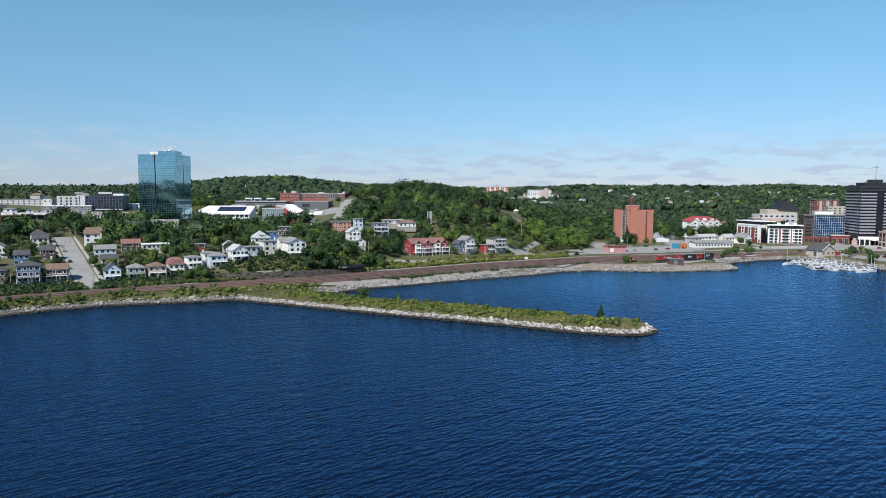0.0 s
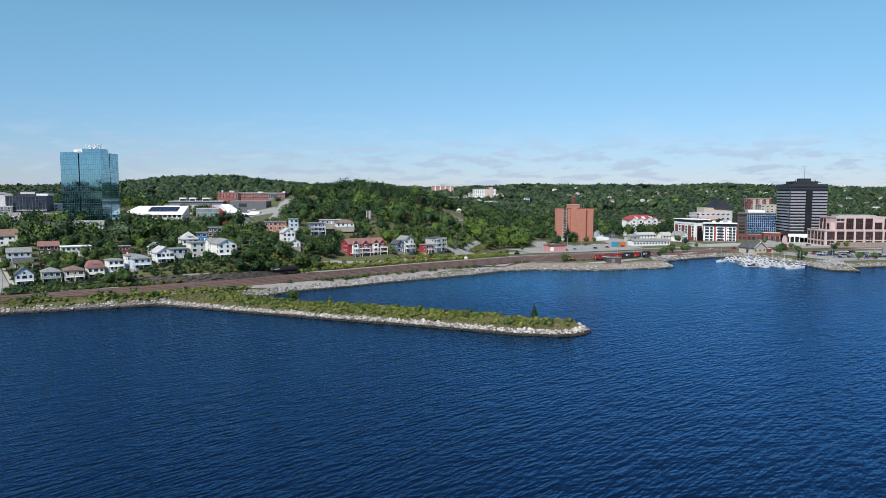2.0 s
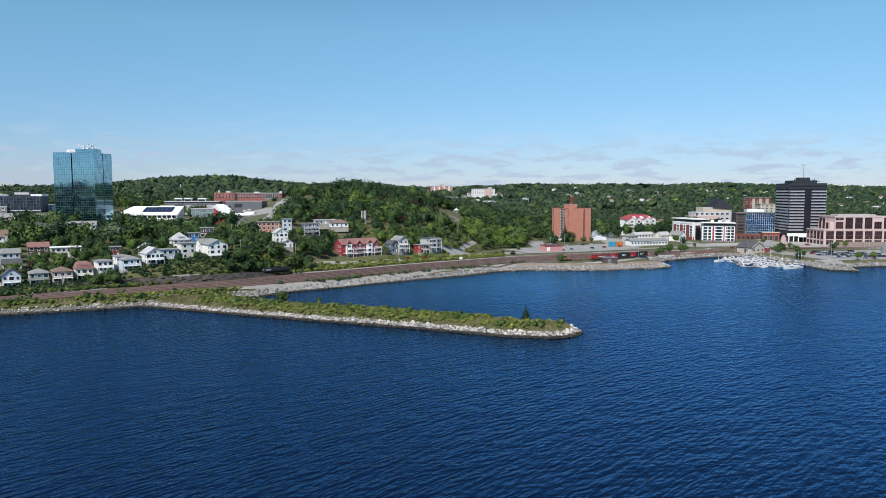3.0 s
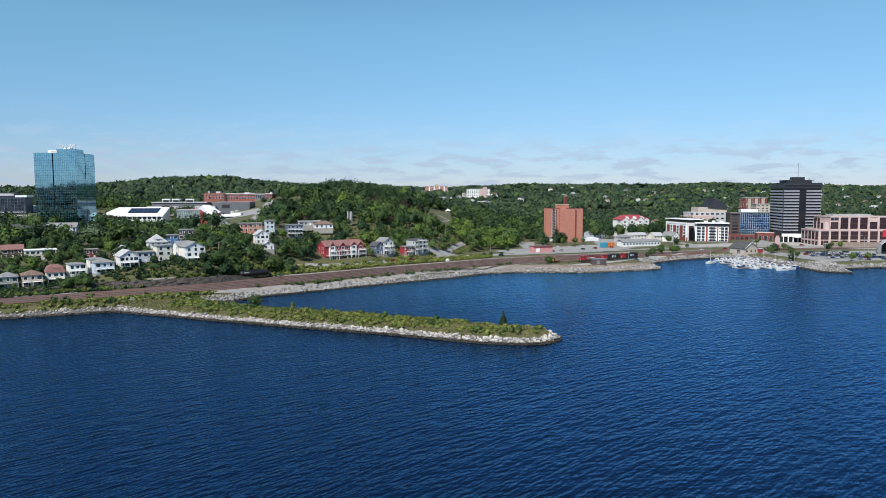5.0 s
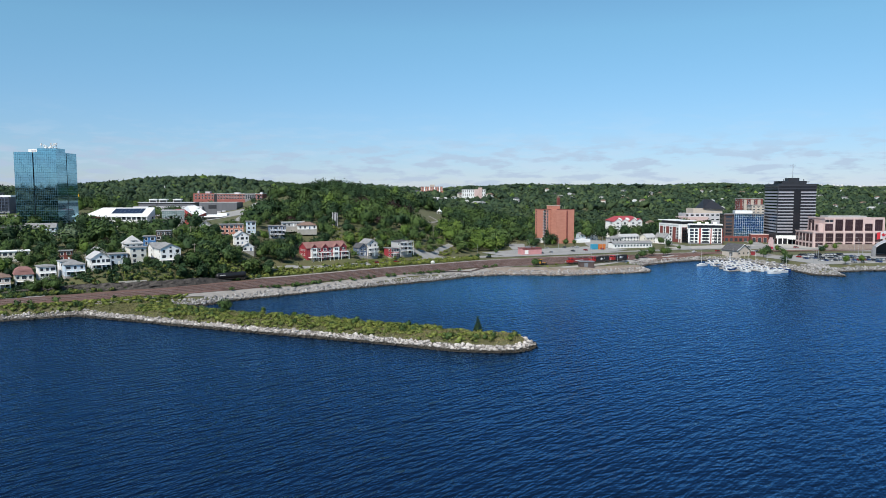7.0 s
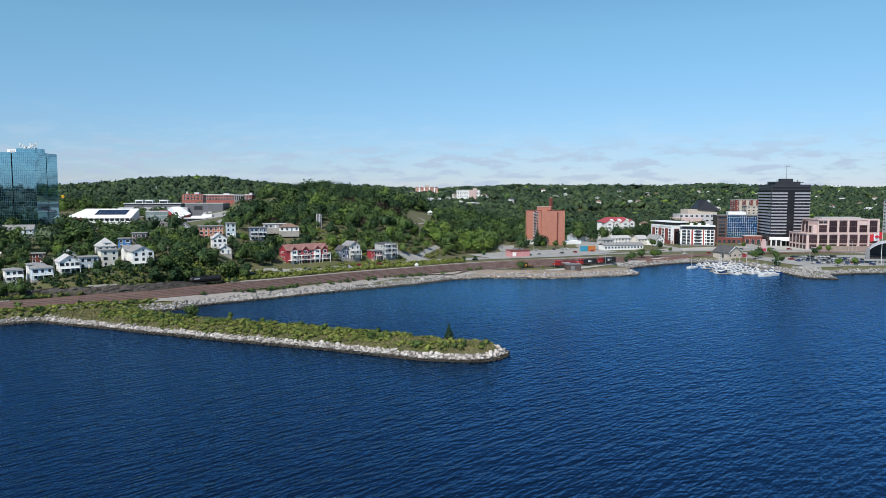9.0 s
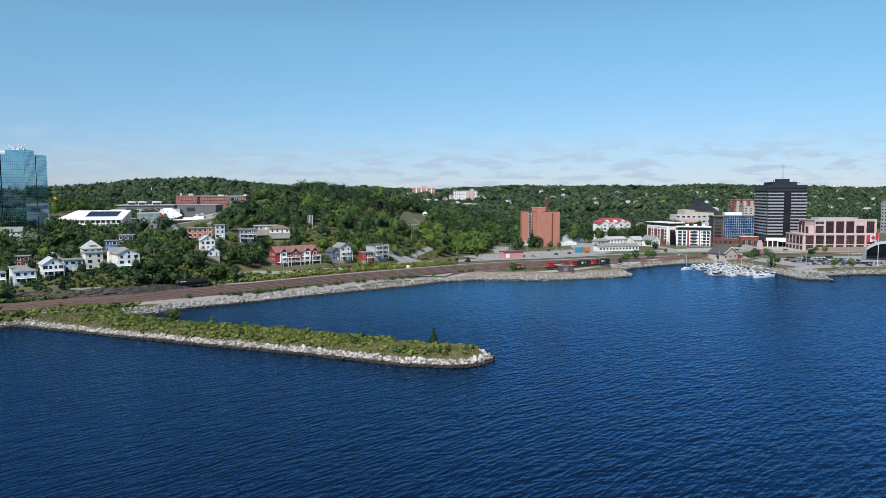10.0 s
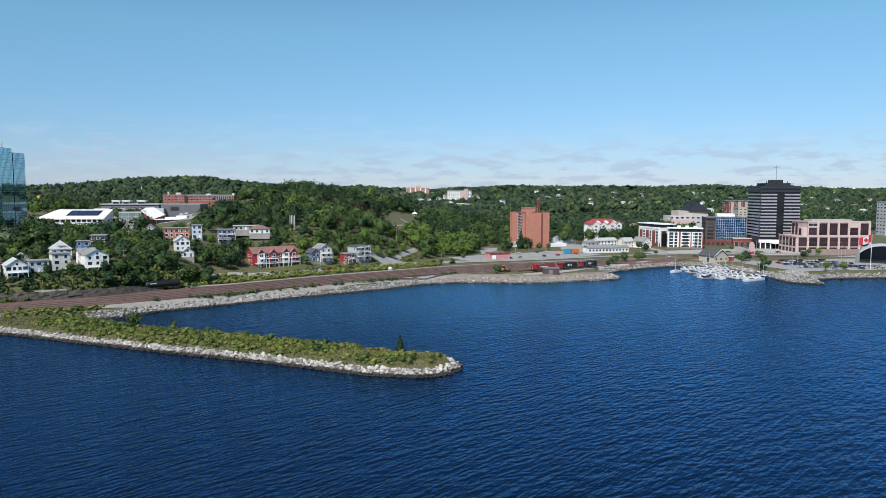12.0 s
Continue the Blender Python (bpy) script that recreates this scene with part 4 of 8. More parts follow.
# ---- the white apartment block ----
o = building("apartment_block", "white and brick apartment block with dark balconies", 340.5, 640.1, 4.2, -26, 29.5, 39, extra=5)
part("front_block", boxes((0, 0, -1, 29.5, 14, 14.6)), M_PANEL_WHITE, o)
SW = pose(0.3, 1.0, 0, 0, 0, 34)
part("side_wing", boxes((0, 12, -1, 15, 50, 17.6)), M_PANEL_WHITE, o, "white side wing", at=SW)
for u0, u1 in ((20.6, 26), (31.8, 37), (42.9, 48)):
    part("brick_bay", boxes((-0.12, u0, 3.2, 0.2, u1, 14.6)), M_BRICK_DARK, o, "dark red brick bay", at=SW)
part("brick_base", boxes((-0.2, 12.5, -1, 0.25, 50, 3.2)), M_BRICK_DARK, o, at=SW)
part("attic_storey", boxes((1.5, 1.5, 14.6, 28, 13.5, 17.6)), M_PANEL_DARK, o, "set-back charcoal top storey")
part("attic_storey", boxes((1.5, 13, 17.6, 14, 48, 20.4)), M_PANEL_DARK, o, at=SW)
part("roof_slab", boxes((-0.6, -0.4, 17.6, 30.2, 14.2, 18.3)), M_PANEL_WHITE, o)
part("roof_slab", boxes((-0.8, 10.6, 20.4, 15.6, 51, 21.1)), M_PANEL_WHITE, o, at=SW)
part("plinth", boxes((-0.1, -0.15, -1, 29.6, 0.0, 1.0)), M_PANEL_MID, o)
part("red_pier", boxes((9.6, -0.25, 0, 11.2, 0.05, 14.6)), M_PANEL_RED, o)
part("red_pier", boxes((19.6, -0.25, 0, 20.6, 0.05, 14.6)), M_PANEL_RED, o)
part("red_end", boxes((29.5, 0.5, -1, 30.3, 14, 14.2)), M_BRICK_DARK, o)
for k in range(5):
    z = 0.6 + k * 2.85
    for u, ww in ((3.2, 3.2), (7.2, 2.2), (15.4, 4.2), (24.3, 2.4), (27.6, 2.2)):
        window(o, "f", u, z, ww, 2.0, frame_m=M_TRIM_DARK, bars=1 if ww > 3 else 0)
    for u in (12.6, 18.2, 22.0):
        window(o, "f", u, z + 0.5, 0.9, 1.2, frame_m=M_TRIM_DARK)
    window(o, "l", 3.2, z, 2.6, 2.0, frame_m=M_TRIM_DARK)
    part("balcony", boxes((-1.5, 5.5, z - 0.4, 0, 12.5, z - 0.15), (-1.5, 5.5, z - 0.15, -1.42, 12.5, z + 0.8)), M_PANEL_DARK, o)
    window(o, "l", 9, z, 5.5, 2.1, frame_m=M_TRIM_DARK, bars=2)
    for u in (18, 23.5, 29, 34.5, 40, 45.5):
        wd = window(o, "l", u, z, 2.6, 1.9, frame_m=M_TRIM_DARK)
        wd.matrix_basis = SW @ wd.matrix_basis
part("white_frame", boxes((-0.5, 26, 0, 0.39, 27, 17), (-0.5, 37, 0, 0.39, 38, 17), (-0.5, 14.2, 0, 0.39, 15.2, 17), (-0.5, 15.2, 16.2, 0.39, 48, 17.2)), M_PANEL_WHITE, o, at=SW)
END = SW @ Matrix.Translation((0, 12, 0))
part("brick_bay", boxes((0.8, -0.12, 0, 6.2, 0.2, 14.6)), M_BRICK_DARK, o, "dark red brick bay", at=END)
for k in range(5):
    for u in (2.2, 4.8, 8.4):
        wd = window(o, "f", u, 0.6 + k * 2.85, 1.5, 1.9, frame_m=M_TRIM_DARK)
        wd.matrix_basis = END @ Matrix.Translation((0, -0.12, 0)) @ wd.matrix_basis
    part("balcony", boxes((0.9, -1.4, 0.2 + k * 2.85, 6.0, -0.13, 0.4 + k * 2.85), (0.9, -1.4, 0.4 + k * 2.85, 6.0, -1.33, 1.3 + k * 2.85)), M_PANEL_DARK, o, at=END)
for i, (x, y) in enumerate(((8, 7), (15, 9), (22, 6))):
    part("roof_unit", boxes((x, y, 18.2 if y < 14 else 21, x + 3, y + 2.4, 20.0 if y < 14 else 22.8)), M_PANEL_WHITE, o)

# ---- the blue glass office block ----
o = building("office_block", "brown brick office block with blue glass front", 399.4, 663.2, 4, -20, 27, 29.5, extra=5)
part("body", boxes((0.1, 0.1, -1.5, 27, 29.5, 27.0)), M_PANEL_DARK, o)
part("brick_wing", boxes((-9, 2, -1.5, 0, 29, 26.4)), M_BRICK_BROWN, o, "dark brown brick wing")
curtain(o, pose(0, 0, 0), 27, 5.5, 27.3, 14, 9, M_GLASS_BLUE, M_MULL_PALE, 0.16, 0.16, 8)
part("brick_base", boxes((-9, -1.0, -1.5, 27, 0.4, 5.4)), M_BRICK_DARK, o, "dark brick arcade base")
for i in range(8):
    window(o, "f", -6.5 + i * 4.3, 0.4, 2.6, 2.8, frame_m=M_TRIM_DARK).location.y = -1.0
for k in range(6):
    wd = window(o, "f", -4.5, 6.4 + k * 3.3, 5.6, 1.9, frame_m=M_TRIM_DARK, bars=2)
    wd.location.y = 2.0
    for u in (8, 16, 24):
        window(o, "l", u, 6.4 + k * 3.3, 4.6, 1.9, frame_m=M_TRIM_DARK).location.x = -9
part("roof_edge", boxes((-9.2, -0.2, 26.9, 27.2, 0.2, 27.7), (-9.2, 2, 26.4, -8.8, 29, 27.0)), M_PANEL_MID, o)
part("plant_room", boxes((2, 8, 27, 18, 22, 30.2)), M_PANEL_WHITE, o, "white rooftop plant room")
part("gate_block", boxes((14, -9, -1.5, 30, -2, 7.4)), M_BRICK_DARK, o, "brick gateway with arched openings")
for i in range(3):
    wd = window(o, "f", 17 + i * 5, 0.0, 3.0, 4.6, frame_m=M_STONE_PINK)
    wd.location.y = -9.0
part("gate_coping", boxes((13.8, -9.3, 7.4, 30.2, -1.8, 8.0)), M_STONE_PINK, o)

# ---- the pink stone library block ----
o = building("civic_building", "pink stone civic building with tall dark windows", 428, 584, 4.6, -8, 62, 32, extra=5)
part("lower_block", boxes((0, 0, -1, 62, 31, 13.0)), M_STONE_PINK, o)
part("upper_block", boxes((10, 1.0, 13.0, 62, 29, 25.2)), M_STONE_PINK, o)
part("step_block", boxes((6, 2.5, 13.0, 20, 22, 20.2)), M_STONE_PINK, o)
part("roof_plant", boxes((18, 11, 25.2, 52, 24, 26.8)), M_ROOF_FLAT, o)
part("cornice", boxes((-0.4, -0.4, 12.4, 62, 0, 13.4), (-0.4, 0, 12.4, 0, 31, 13.4)), M_STONE_PINK, o)
part("cornice", boxes((9.6, 0.6, 24.6, 62, 1.0, 25.8), (9.6, 1.0, 24.6, 10, 29, 25.8)), M_STONE_PINK, o)
for i in range(7):
    u = 5.4 + i * 8.6
    window(o, "f", u, 4.7, 6.6, 7.0, frame_m=M_BRICK_BROWN, pane_m=M_GLASS_BRONZE, bars=3)
    window(o, "f", u, -0.2, 6.0, 3.8, frame_m=M_BRICK_BROWN, pane_m=M_GLASS_BRONZE, bars=3)
    part("pier", boxes((u + 3.5, -0.5, -1, u + 5.1, 0.1, 12.4)), M_STONE_PINK, o)
    part("transom", boxes((u - 3.3, -0.09, 8.0, u + 3.3, 0.0, 8.3)), M_BRICK_BROWN, o)
    if i > 0:
        h = 9.6 if i not in (1, 5) else 6.0
        window(o, "f", u, 14.2, 6.4, h, frame_m=M_BRICK_BROWN, pane_m=M_GLASS_BRONZE, bars=3).location.y = 1.0
        part("transom", boxes((u - 3.2, 0.91, 14.2 + h / 2, u + 3.2, 1.0, 14.5 + h / 2)), M_BRICK_BROWN, o)
        part("pier", boxes((u + 3.5, 0.5, 13.4, u + 5.1, 1.1, 24.6)), M_STONE_PINK, o)
for i in range(5):
    u = 3.4 + i * 6.1
    window(o, "l", u, 4.6, 4.0, 6.8, frame_m=M_BRICK_BROWN, pane_m=M_GLASS_BRONZE, bars=1)
    window(o, "l", u, -0.4, 3.6, 3.2, frame_m=M_BRICK_BROWN, pane_m=M_GLASS_BRONZE, bars=1)
    if i < 4:
        window(o, "l", u + 3, 14.0, 3.4, 5.2 if i == 0 else 9.6, frame_m=M_BRICK_BROWN, pane_m=M_GLASS_BRONZE, bars=1).location.x = 6 if i < 3 else 9.99
for i in range(2):
    window(o, "f", 12.2 + i * 3.8, 21.8, 3.2, 1.8, frame_m=M_BRICK_BROWN, bars=2).location.y = 0.98
part("retaining_wall", boxes((4, -16, -1.2, 62, -15.2, 3.4)), M_STONE_BROWN, o, "brown stone retaining wall")
part("terrace", boxes((4, -15.2, -1.2, 62, -0.6, 1.4)), M_CONCRETE, o)

# ---- low and distant buildings ----
def slab_roof(kind, w, d, h, rh, over=0.5, t=0.22):
    """A solid roof over a body centred on the origin whose eaves stand at h."""
    bm = bmesh.new()
    X, Y = w / 2 + over, d / 2 + over
    drop = rh * over / (w / 2 if kind == "front" else d / 2)
    if kind == "front":
        pts = [(-X, h - drop), (0, h + rh), (X, h - drop), (X, h - drop + t), (0, h + rh + t * 1.3), (-X, h - drop + t)]
        lo, hi = [bm.verts.new((a, -Y, z)) for a, z in pts], [bm.verts.new((a, Y, z)) for a, z in pts]
    elif kind == "side":
        pts = [(-Y, h - drop), (0, h + rh), (Y, h - drop), (Y, h - drop + t), (0, h + rh + t * 1.3), (-Y, h - drop + t)]
        lo, hi = [bm.verts.new((X, a, z)) for a, z in pts], [bm.verts.new((-X, a, z)) for a, z in pts]
    elif kind in ("hip", "pyramid"):
        r = 0.0 if kind == "pyramid" else max(0.0, (w - d) / 2)
        q = 0.0 if kind == "pyramid" else max(0.0, (d - w) / 2)
        vs = [bm.verts.new(v) for v in ((-X, -Y, h - 0.1), (X, -Y, h - 0.1), (X, Y, h - 0.1), (-X, Y, h - 0.1), (-X, -Y, h + 0.1), (X, -Y, h + 0.1), (X, Y, h + 0.1), (-X, Y, h + 0.1))]
        a, b = bm.verts.new((-r - 0.02, -q - 0.02, h + rh)), bm.verts.new((r + 0.02, q + 0.02, h + rh))
        for f in ((3, 2, 1, 0), (0, 1, 5, 4), (1, 2, 6, 5), (2, 3, 7, 6), (3, 0, 4, 7)):
            bm.faces.new([vs[i] for i in f])
        if r >= q:
            fs = ((vs[4], vs[5], b, a), (vs[5], vs[6], b), (vs[6], vs[7], a, b), (vs[7], vs[4], a))
        else:
            fs = ((vs[4], vs[5], a), (vs[5], vs[6], b, a), (vs[6], vs[7], b), (vs[7], vs[4], a, b))
        for f in fs:
            bm.faces.new(f)
        return bm
    elif kind == "mansard":
        ring = [[bm.verts.new((sx * (X - i), sy * (Y - i), z)) for sx, sy in ((-1, -1), (1, -1), (1, 1), (-1, 1))] for i, z in ((0, h), (0.1, h + 0.25), (1.1, h + rh), (2.6, h + rh + 0.9))]
        for a, b in zip(ring[:-1], ring[1:]):
            for i in range(4):
                bm.faces.new((a[i], a[(i + 1) % 4], b[(i + 1) % 4], b[i]))
        bm.faces.new(ring[0][::-1])
        bm.faces.new(ring[-1])
        return bm
    else:
        return boxes((-X, -Y, h, X, Y, h + 0.35))
    k = len(pts)
    for i in range(k):
        j = (i + 1) % k
        bm.faces.new((lo[i], lo[j], hi[j], hi[i]))
    for i in range(2):
        bm.faces.new((lo[i + 1], lo[i], lo[5 - i], lo[4 - i]))
        bm.faces.new((hi[i], hi[i + 1], hi[4 - i], hi[5 - i]))
    bmesh.ops.recalc_face_normals(bm, faces=bm.faces[:])
    return bm


def plain_block(name, label, x, y, z, rot, w, d, h, wall, roof, rows, cols, ww=1.6, wh=1.4, side=3, frame_m=None, base=-4.0, category="building", edge=0.5):
    o = building(name, label, x, y, z, rot, w, d, category)
    part("body", boxes((0, 0, base, w, d, h)), wall, o)
    part("roof", boxes((-edge, -edge, h, w + edge, d + edge, h + 0.5)), roof, o)
    for k in range(rows):
        zz = 1.0 + k * (h - 0.6) / rows
        for i in range(cols):
            window(o, "f", w * (i + 0.5) / cols, zz, ww, wh, frame_m=frame_m)
        for i in range(side):
            window(o, "l", d * (i + 0.5) / side, zz, ww, wh, frame_m=frame_m)
    return o


o = plain_block("school", "long low red-brick school with white roof edge", -177.5, 944, 42.9, -9, 88, 20, 7.4, M_BRICK_SCHOOL, M_ROOF_WHITE, 2, 24, 2.4, 1.9, 4, M_PANEL_GREY, base=-10)
part("left_block", boxes((-1, -1.6, -10, 26, 20, 8.2)), M_BRICK_SCHOOL, o, "taller brick end block")
part("link", boxes((26, -1.0, -10, 29, 0.1, 7.4)), M_PANEL_DARK, o)
for i in range(6):
    for k in range(2):
        window(o, "f", 2.5 + i * 4.3, 1.2 + k * 3.6, 2.2, 2.0, frame_m=M_PANEL_GREY).location.y = -1.6
part("dark_bay", boxes((66, -0.8, -10, 79, 0.1, 8.2)), M_PANEL_MID, o, "grey glazed stair bay")
for i in range(5):
    window(o, "f", 67.6 + i * 2.5, 1.0, 1.8, 5.4, frame_m=M_PANEL_GREY).location.y = -0.8
for unit in ((12, 6, 8.1, 18, 12, 10.6), (2, 5, 8.1, 4, 7, 11.4), (50, 6, 7.8, 56, 12, 9.4), (84, 4, 7.8, 87, 8, 10.0)):
    part("roof_unit", boxes(unit), M_PANEL_GREY, o)
o = plain_block("school", "red-brick flat-roofed school wing among trees", -12, 904, 48, 0, 30, 14, 5.4, M_BRICK_SCHOOL, M_ROOF_FLAT, 1, 8, 2.2, 1.8, 2, M_PANEL_GREY, base=-8)
plain_block("brick_house", "square red-brick building among the park trees", 43, 852, 43.4, 0, 11, 10, 6.4, M_BRICK_SCHOOL, M_ROOF_FLAT, 2, 3, 1.6, 1.6, 2, M_PANEL_GREY, base=-8)


def wedge(bm, pts, z0):
    """A solid between a level base at z0 and a sloping top given by its corners, counter-clockwise."""
    hi, lo = [bm.verts.new(p) for p in pts], [bm.verts.new((p[0], p[1], z0)) for p in pts]
    k = len(pts)
    bm.faces.new(hi)
    bm.faces.new(lo[::-1])
    for i in range(k):
        bm.faces.new((lo[i], lo[(i + 1) % k], hi[(i + 1) % k], hi[i]))
    return bm


o = building("shopping_mall", "low shopping mall with broad sloping white roof", -216, 684, 28, 0, 56, 26)
part("wall", boxes((0.5, 1, -6, 55, 26, 2.8)), M_PANEL_WHITE, o)
part("roof", wedge(bmesh.new(), [(-1, 0, 2.6), (56, 0, 2.6), (56, 24, 10.0), (9, 24, 10.0)], 1.8), M_ROOF_WHITE, o)
ROOF_UP = math.degrees(math.atan2(7.4, 24))
part("solar_array", boxes((22, 7.5, 0.05, 49, 21.5, 0.22)), M_SOLAR, o, "dark blue solar panels on the roof", at=pose(0, 0, 2.65, ROOF_UP, 0, 0))
for i in range(9):
    part("solar_rail", boxes((22 + i * 3.375 - 0.06, 7.5, 0.22, 22 + i * 3.375 + 0.06, 21.5, 0.26)), M_PANEL_MID, o, at=pose(0, 0, 2.65, ROOF_UP, 0, 0))
for i in range(12):
    window(o, "f", 4 + i * 4.4, -0.6, 3.0, 2.4, frame_m=M_PANEL_MID).location.y = 0.95
part("sign_fascia", boxes((-1, -1.2, 0.2, 14, 0.6, 2.4)), W_RED, o, "dark red shop fascia")
o = building("market_hall", "red-walled market hall under one steep white roof", -124, 664, 28.5, 0, 20, 20)
part("wall", wedge(bmesh.new(), [(0.6, 4.2, 8.6), (10.6, -1.4, 1.6), (16.6, 15.6, 5.0), (6.6, 19.4, 11.2), (0.6, 18.0, 11.0)], -8), W_BARN, o, "barn-red wall below the slanting roof edge")
bm = bmesh.new()
wedge(bm, [(0, 4.0, 9.2), (11.0, -2.2, 2.0), (17.4, 15.8, 5.4), (6.8, 20.0, 11.8), (0, 18.4, 11.6)], 1.4)
bmesh.ops.delete(bm, geom=[v for v in bm.verts if abs(v.co.z - 1.4) < 1e-4], context="VERTS")
part("roof", bm, M_ROOF_WHITE, o)
part("low_roof", boxes((12.5, -2, 1.6, 34, 12, 2.1)), M_ROOF_WHITE, o, "flat white canopy beside the hall")
for i in range(6):
    part("canopy_post", boxes((14 + i * 3.8, -1.6, -6, 14.4 + i * 3.8, -1.2, 1.6)), M_PANEL_MID, o)
part("low_shop", boxes((14, 3, -6, 33, 11, 1.5)), M_PANEL_MID, o)
part("white_box", boxes((27, 13, -6, 36, 22, 4.6), (18, 12, -6, 27, 20, 3.4)), M_PANEL_WHITE, o, "white flat-roofed block beside the hall")
o = building("shop", "low grey-green glazed shop building", -149, 690, 28, 0, 22, 14)
part("body", boxes((0, 0.2, -6, 22, 14, 7.6)), M_PANEL_MID, o)
curtain(o, pose(0, 0.1, 0), 22, 0.6, 7.4, 11, 2, M_GLASS_SHOP, M_MULL_PALE, 0.14, 0.16, 12)
part("roof_edge", boxes((-0.3, -0.3, 7.4, 22.3, 14.2, 8.0)), M_PANEL_GREY, o)
part("red_block", boxes((8, 16, -6, 14, 24, 8.4)), W_BARN, o, "dark red block behind the glass front")
o = building("warehouse", "long dark grey flat-roofed warehouse", -126, 738, 33, -4, 37, 26)
part("body", boxes((0, 0, -8, 37, 26, 9.0)), M_PANEL_WARE, o)
part("roof", boxes((-0.3, -0.3, 9.0, 37.3, 26.3, 9.5)), M_ROOF_FLAT, o)
part("lower_wing", boxes((-14, -5, -8, 4, 14, 5.4)), M_PANEL_GREY, o, "lower pale grey wing")
part("sign_panel", boxes((9, -0.1, 3.0, 17, 0.0, 6.8)), M_PANEL_DARK, o, "charcoal sign panel")
part("side_strip", boxes((37.0, 1, -8, 37.15, 25, 4.0)), M_PANEL_DARK, o)
for i in range(4):
    part("white_bay", boxes((18 + i * 4.8, -2.2, -8, 21.4 + i * 4.8, 0.0, 0.4 + 0.9 * (i % 2))), M_PANEL_GREY, o)
o = building("shopping_mall", "long dark mall block with three raised white roof monitors", -203, 800, 34, 0, 58, 26)
part("body", boxes((0, 0, -8, 58, 26, 5.6)), M_PANEL_WARE, o)
part("roof", boxes((-0.6, -0.6, 7.0, 58.6, 26.6, 7.7)), M_PANEL_GREY, o, "pale flat roof edge")
part("clerestory", boxes((0.6, 0.6, 5.6, 57.4, 25.4, 7.0)), M_PANEL_DARK, o)
part("lower_roof", boxes((-2, -12, -8, 62, -0.8, 3.4)), M_PANEL_GREY, o, "lower grey flat-roofed front")
for x0, x1 in ((10.1, 16.9), (20.7, 27.2), (35, 42.6)):
    part("roof_monitor", boxes((x0, 6, 7.7, x1, 12, 9.6)), M_PANEL_DARK, o)
    part("monitor_roof", boxes((x0 - 0.6, 5, 10.2, x1 + 0.6, 13, 11.2), (x0 + 0.2, 6.2, 9.6, x1 - 0.2, 11.8, 10.2)), M_PANEL_WHITE, o, "white monitor roof")
    part("monitor_post", boxes((x0 - 0.4, 5.2, 7.7, x0, 5.6, 10.2), (x1, 5.2, 7.7, x1 + 0.4, 5.6, 10.2)), M_PANEL_WHITE, o)
plain_block("shop", "white commercial building with flat roof", -70, 730, 33, 5, 14, 10, 4, M_PANEL_WHITE, M_ROOF_WHITE, 1, 4, 2.0, 1.8, 2)
for x, y, w, d, h, wall, roof, words in ((-560, 800, 60, 26, 8, M_PANEL_GREY, M_ROOF_FLAT, "grey flat-roofed commercial building"), (-470, 700, 56, 20, 6, M_STONE_BUFF, M_ROOF_WHITE, "buff flat-roofed shopping strip"),
                                         (-430, 640, 40, 18, 7, M_BRICK_DARK, R_BROWN, "dark red-brick flat-roofed building"), (-350, 566, 34, 14, 7, M_BRICK_DARK, R_BROWN, "dark brick low apartment building"),
                                         (-520, 880, 70, 16, 7, M_PANEL_GREY, M_ROOF_FLAT, "long pale grey commercial building"), (-640, 950, 60, 16, 8, W_PALEBLUE, R_GREY, "pale blue row of apartments"),
                                         (-425, 668, 44, 12, 5.5, M_PANEL_WHITE, M_ROOF_FLAT, "white shopping strip with flat grey roof"), (-395, 752, 50, 14, 6, M_PANEL_MID, M_ROOF_WHITE, "grey shopping strip with white roof edge"),
                                         (-330, 780, 40, 14, 6, M_PANEL_WHITE, M_ROOF_WHITE, "white retail building with flat roof"), (-500, 1010, 40, 12, 6, W_GREY, R_GREY, "grey row of houses with long roof"),
                                         (-440, 960, 46, 14, 7, M_PANEL_GREY, R_DARK, "grey row of houses")):
    plain_block("commercial_building", words, x, y, ground(x + w / 2, y) + 0.2, 4, w, d, h, wall, roof, 2, int(w / 6), 2.2, 1.5, 0)
o = plain_block("apartment_tower", "distant white apartment slab with brown end", 243, 1421, 44, 0, 47, 16, 14.6, M_PANEL_WHITE, M_ROOF_FLAT, 5, 12, 1.8, 1.3)
part("brown_core", boxes((24, -1, -4, 34, 16, 14.9), (34.5, -1.2, -4, 40, 16, 18.4)), M_STONE_PINK, o)
o = plain_block("apartment_tower", "distant pink-brown apartment slab", 168, 1534, 52, 0, 48, 16, 13.0, M_BRICK, M_ROOF_FLAT, 5, 12, 1.8, 1.3)
for i in range(4):
    part("white_bay", boxes((6 + i * 11, -0.4, -3, 8.4 + i * 11, 0.1, 13)), M_PANEL_WHITE, o)
part("lift_house", boxes((20, 4, 13.4, 30, 12, 17.5)), M_STONE_BUFF, o)
o = building("civic_centre", "stepped beige stone building with black pyramid roof", 463, 898, 9, -4, 52, 34, extra=5)
part("lower_block", boxes((-4, -8, -4, 30, 20, 11)), M_STONE_PINK, o)
part("middle_block", boxes((4, 0, -4, 52, 30, 15.5)), M_PANEL_GREY, o)
part("upper_block", boxes((14, 4, 15.5, 54, 28, 22)), M_STONE_BUFF, o)
bm = bmesh.new()
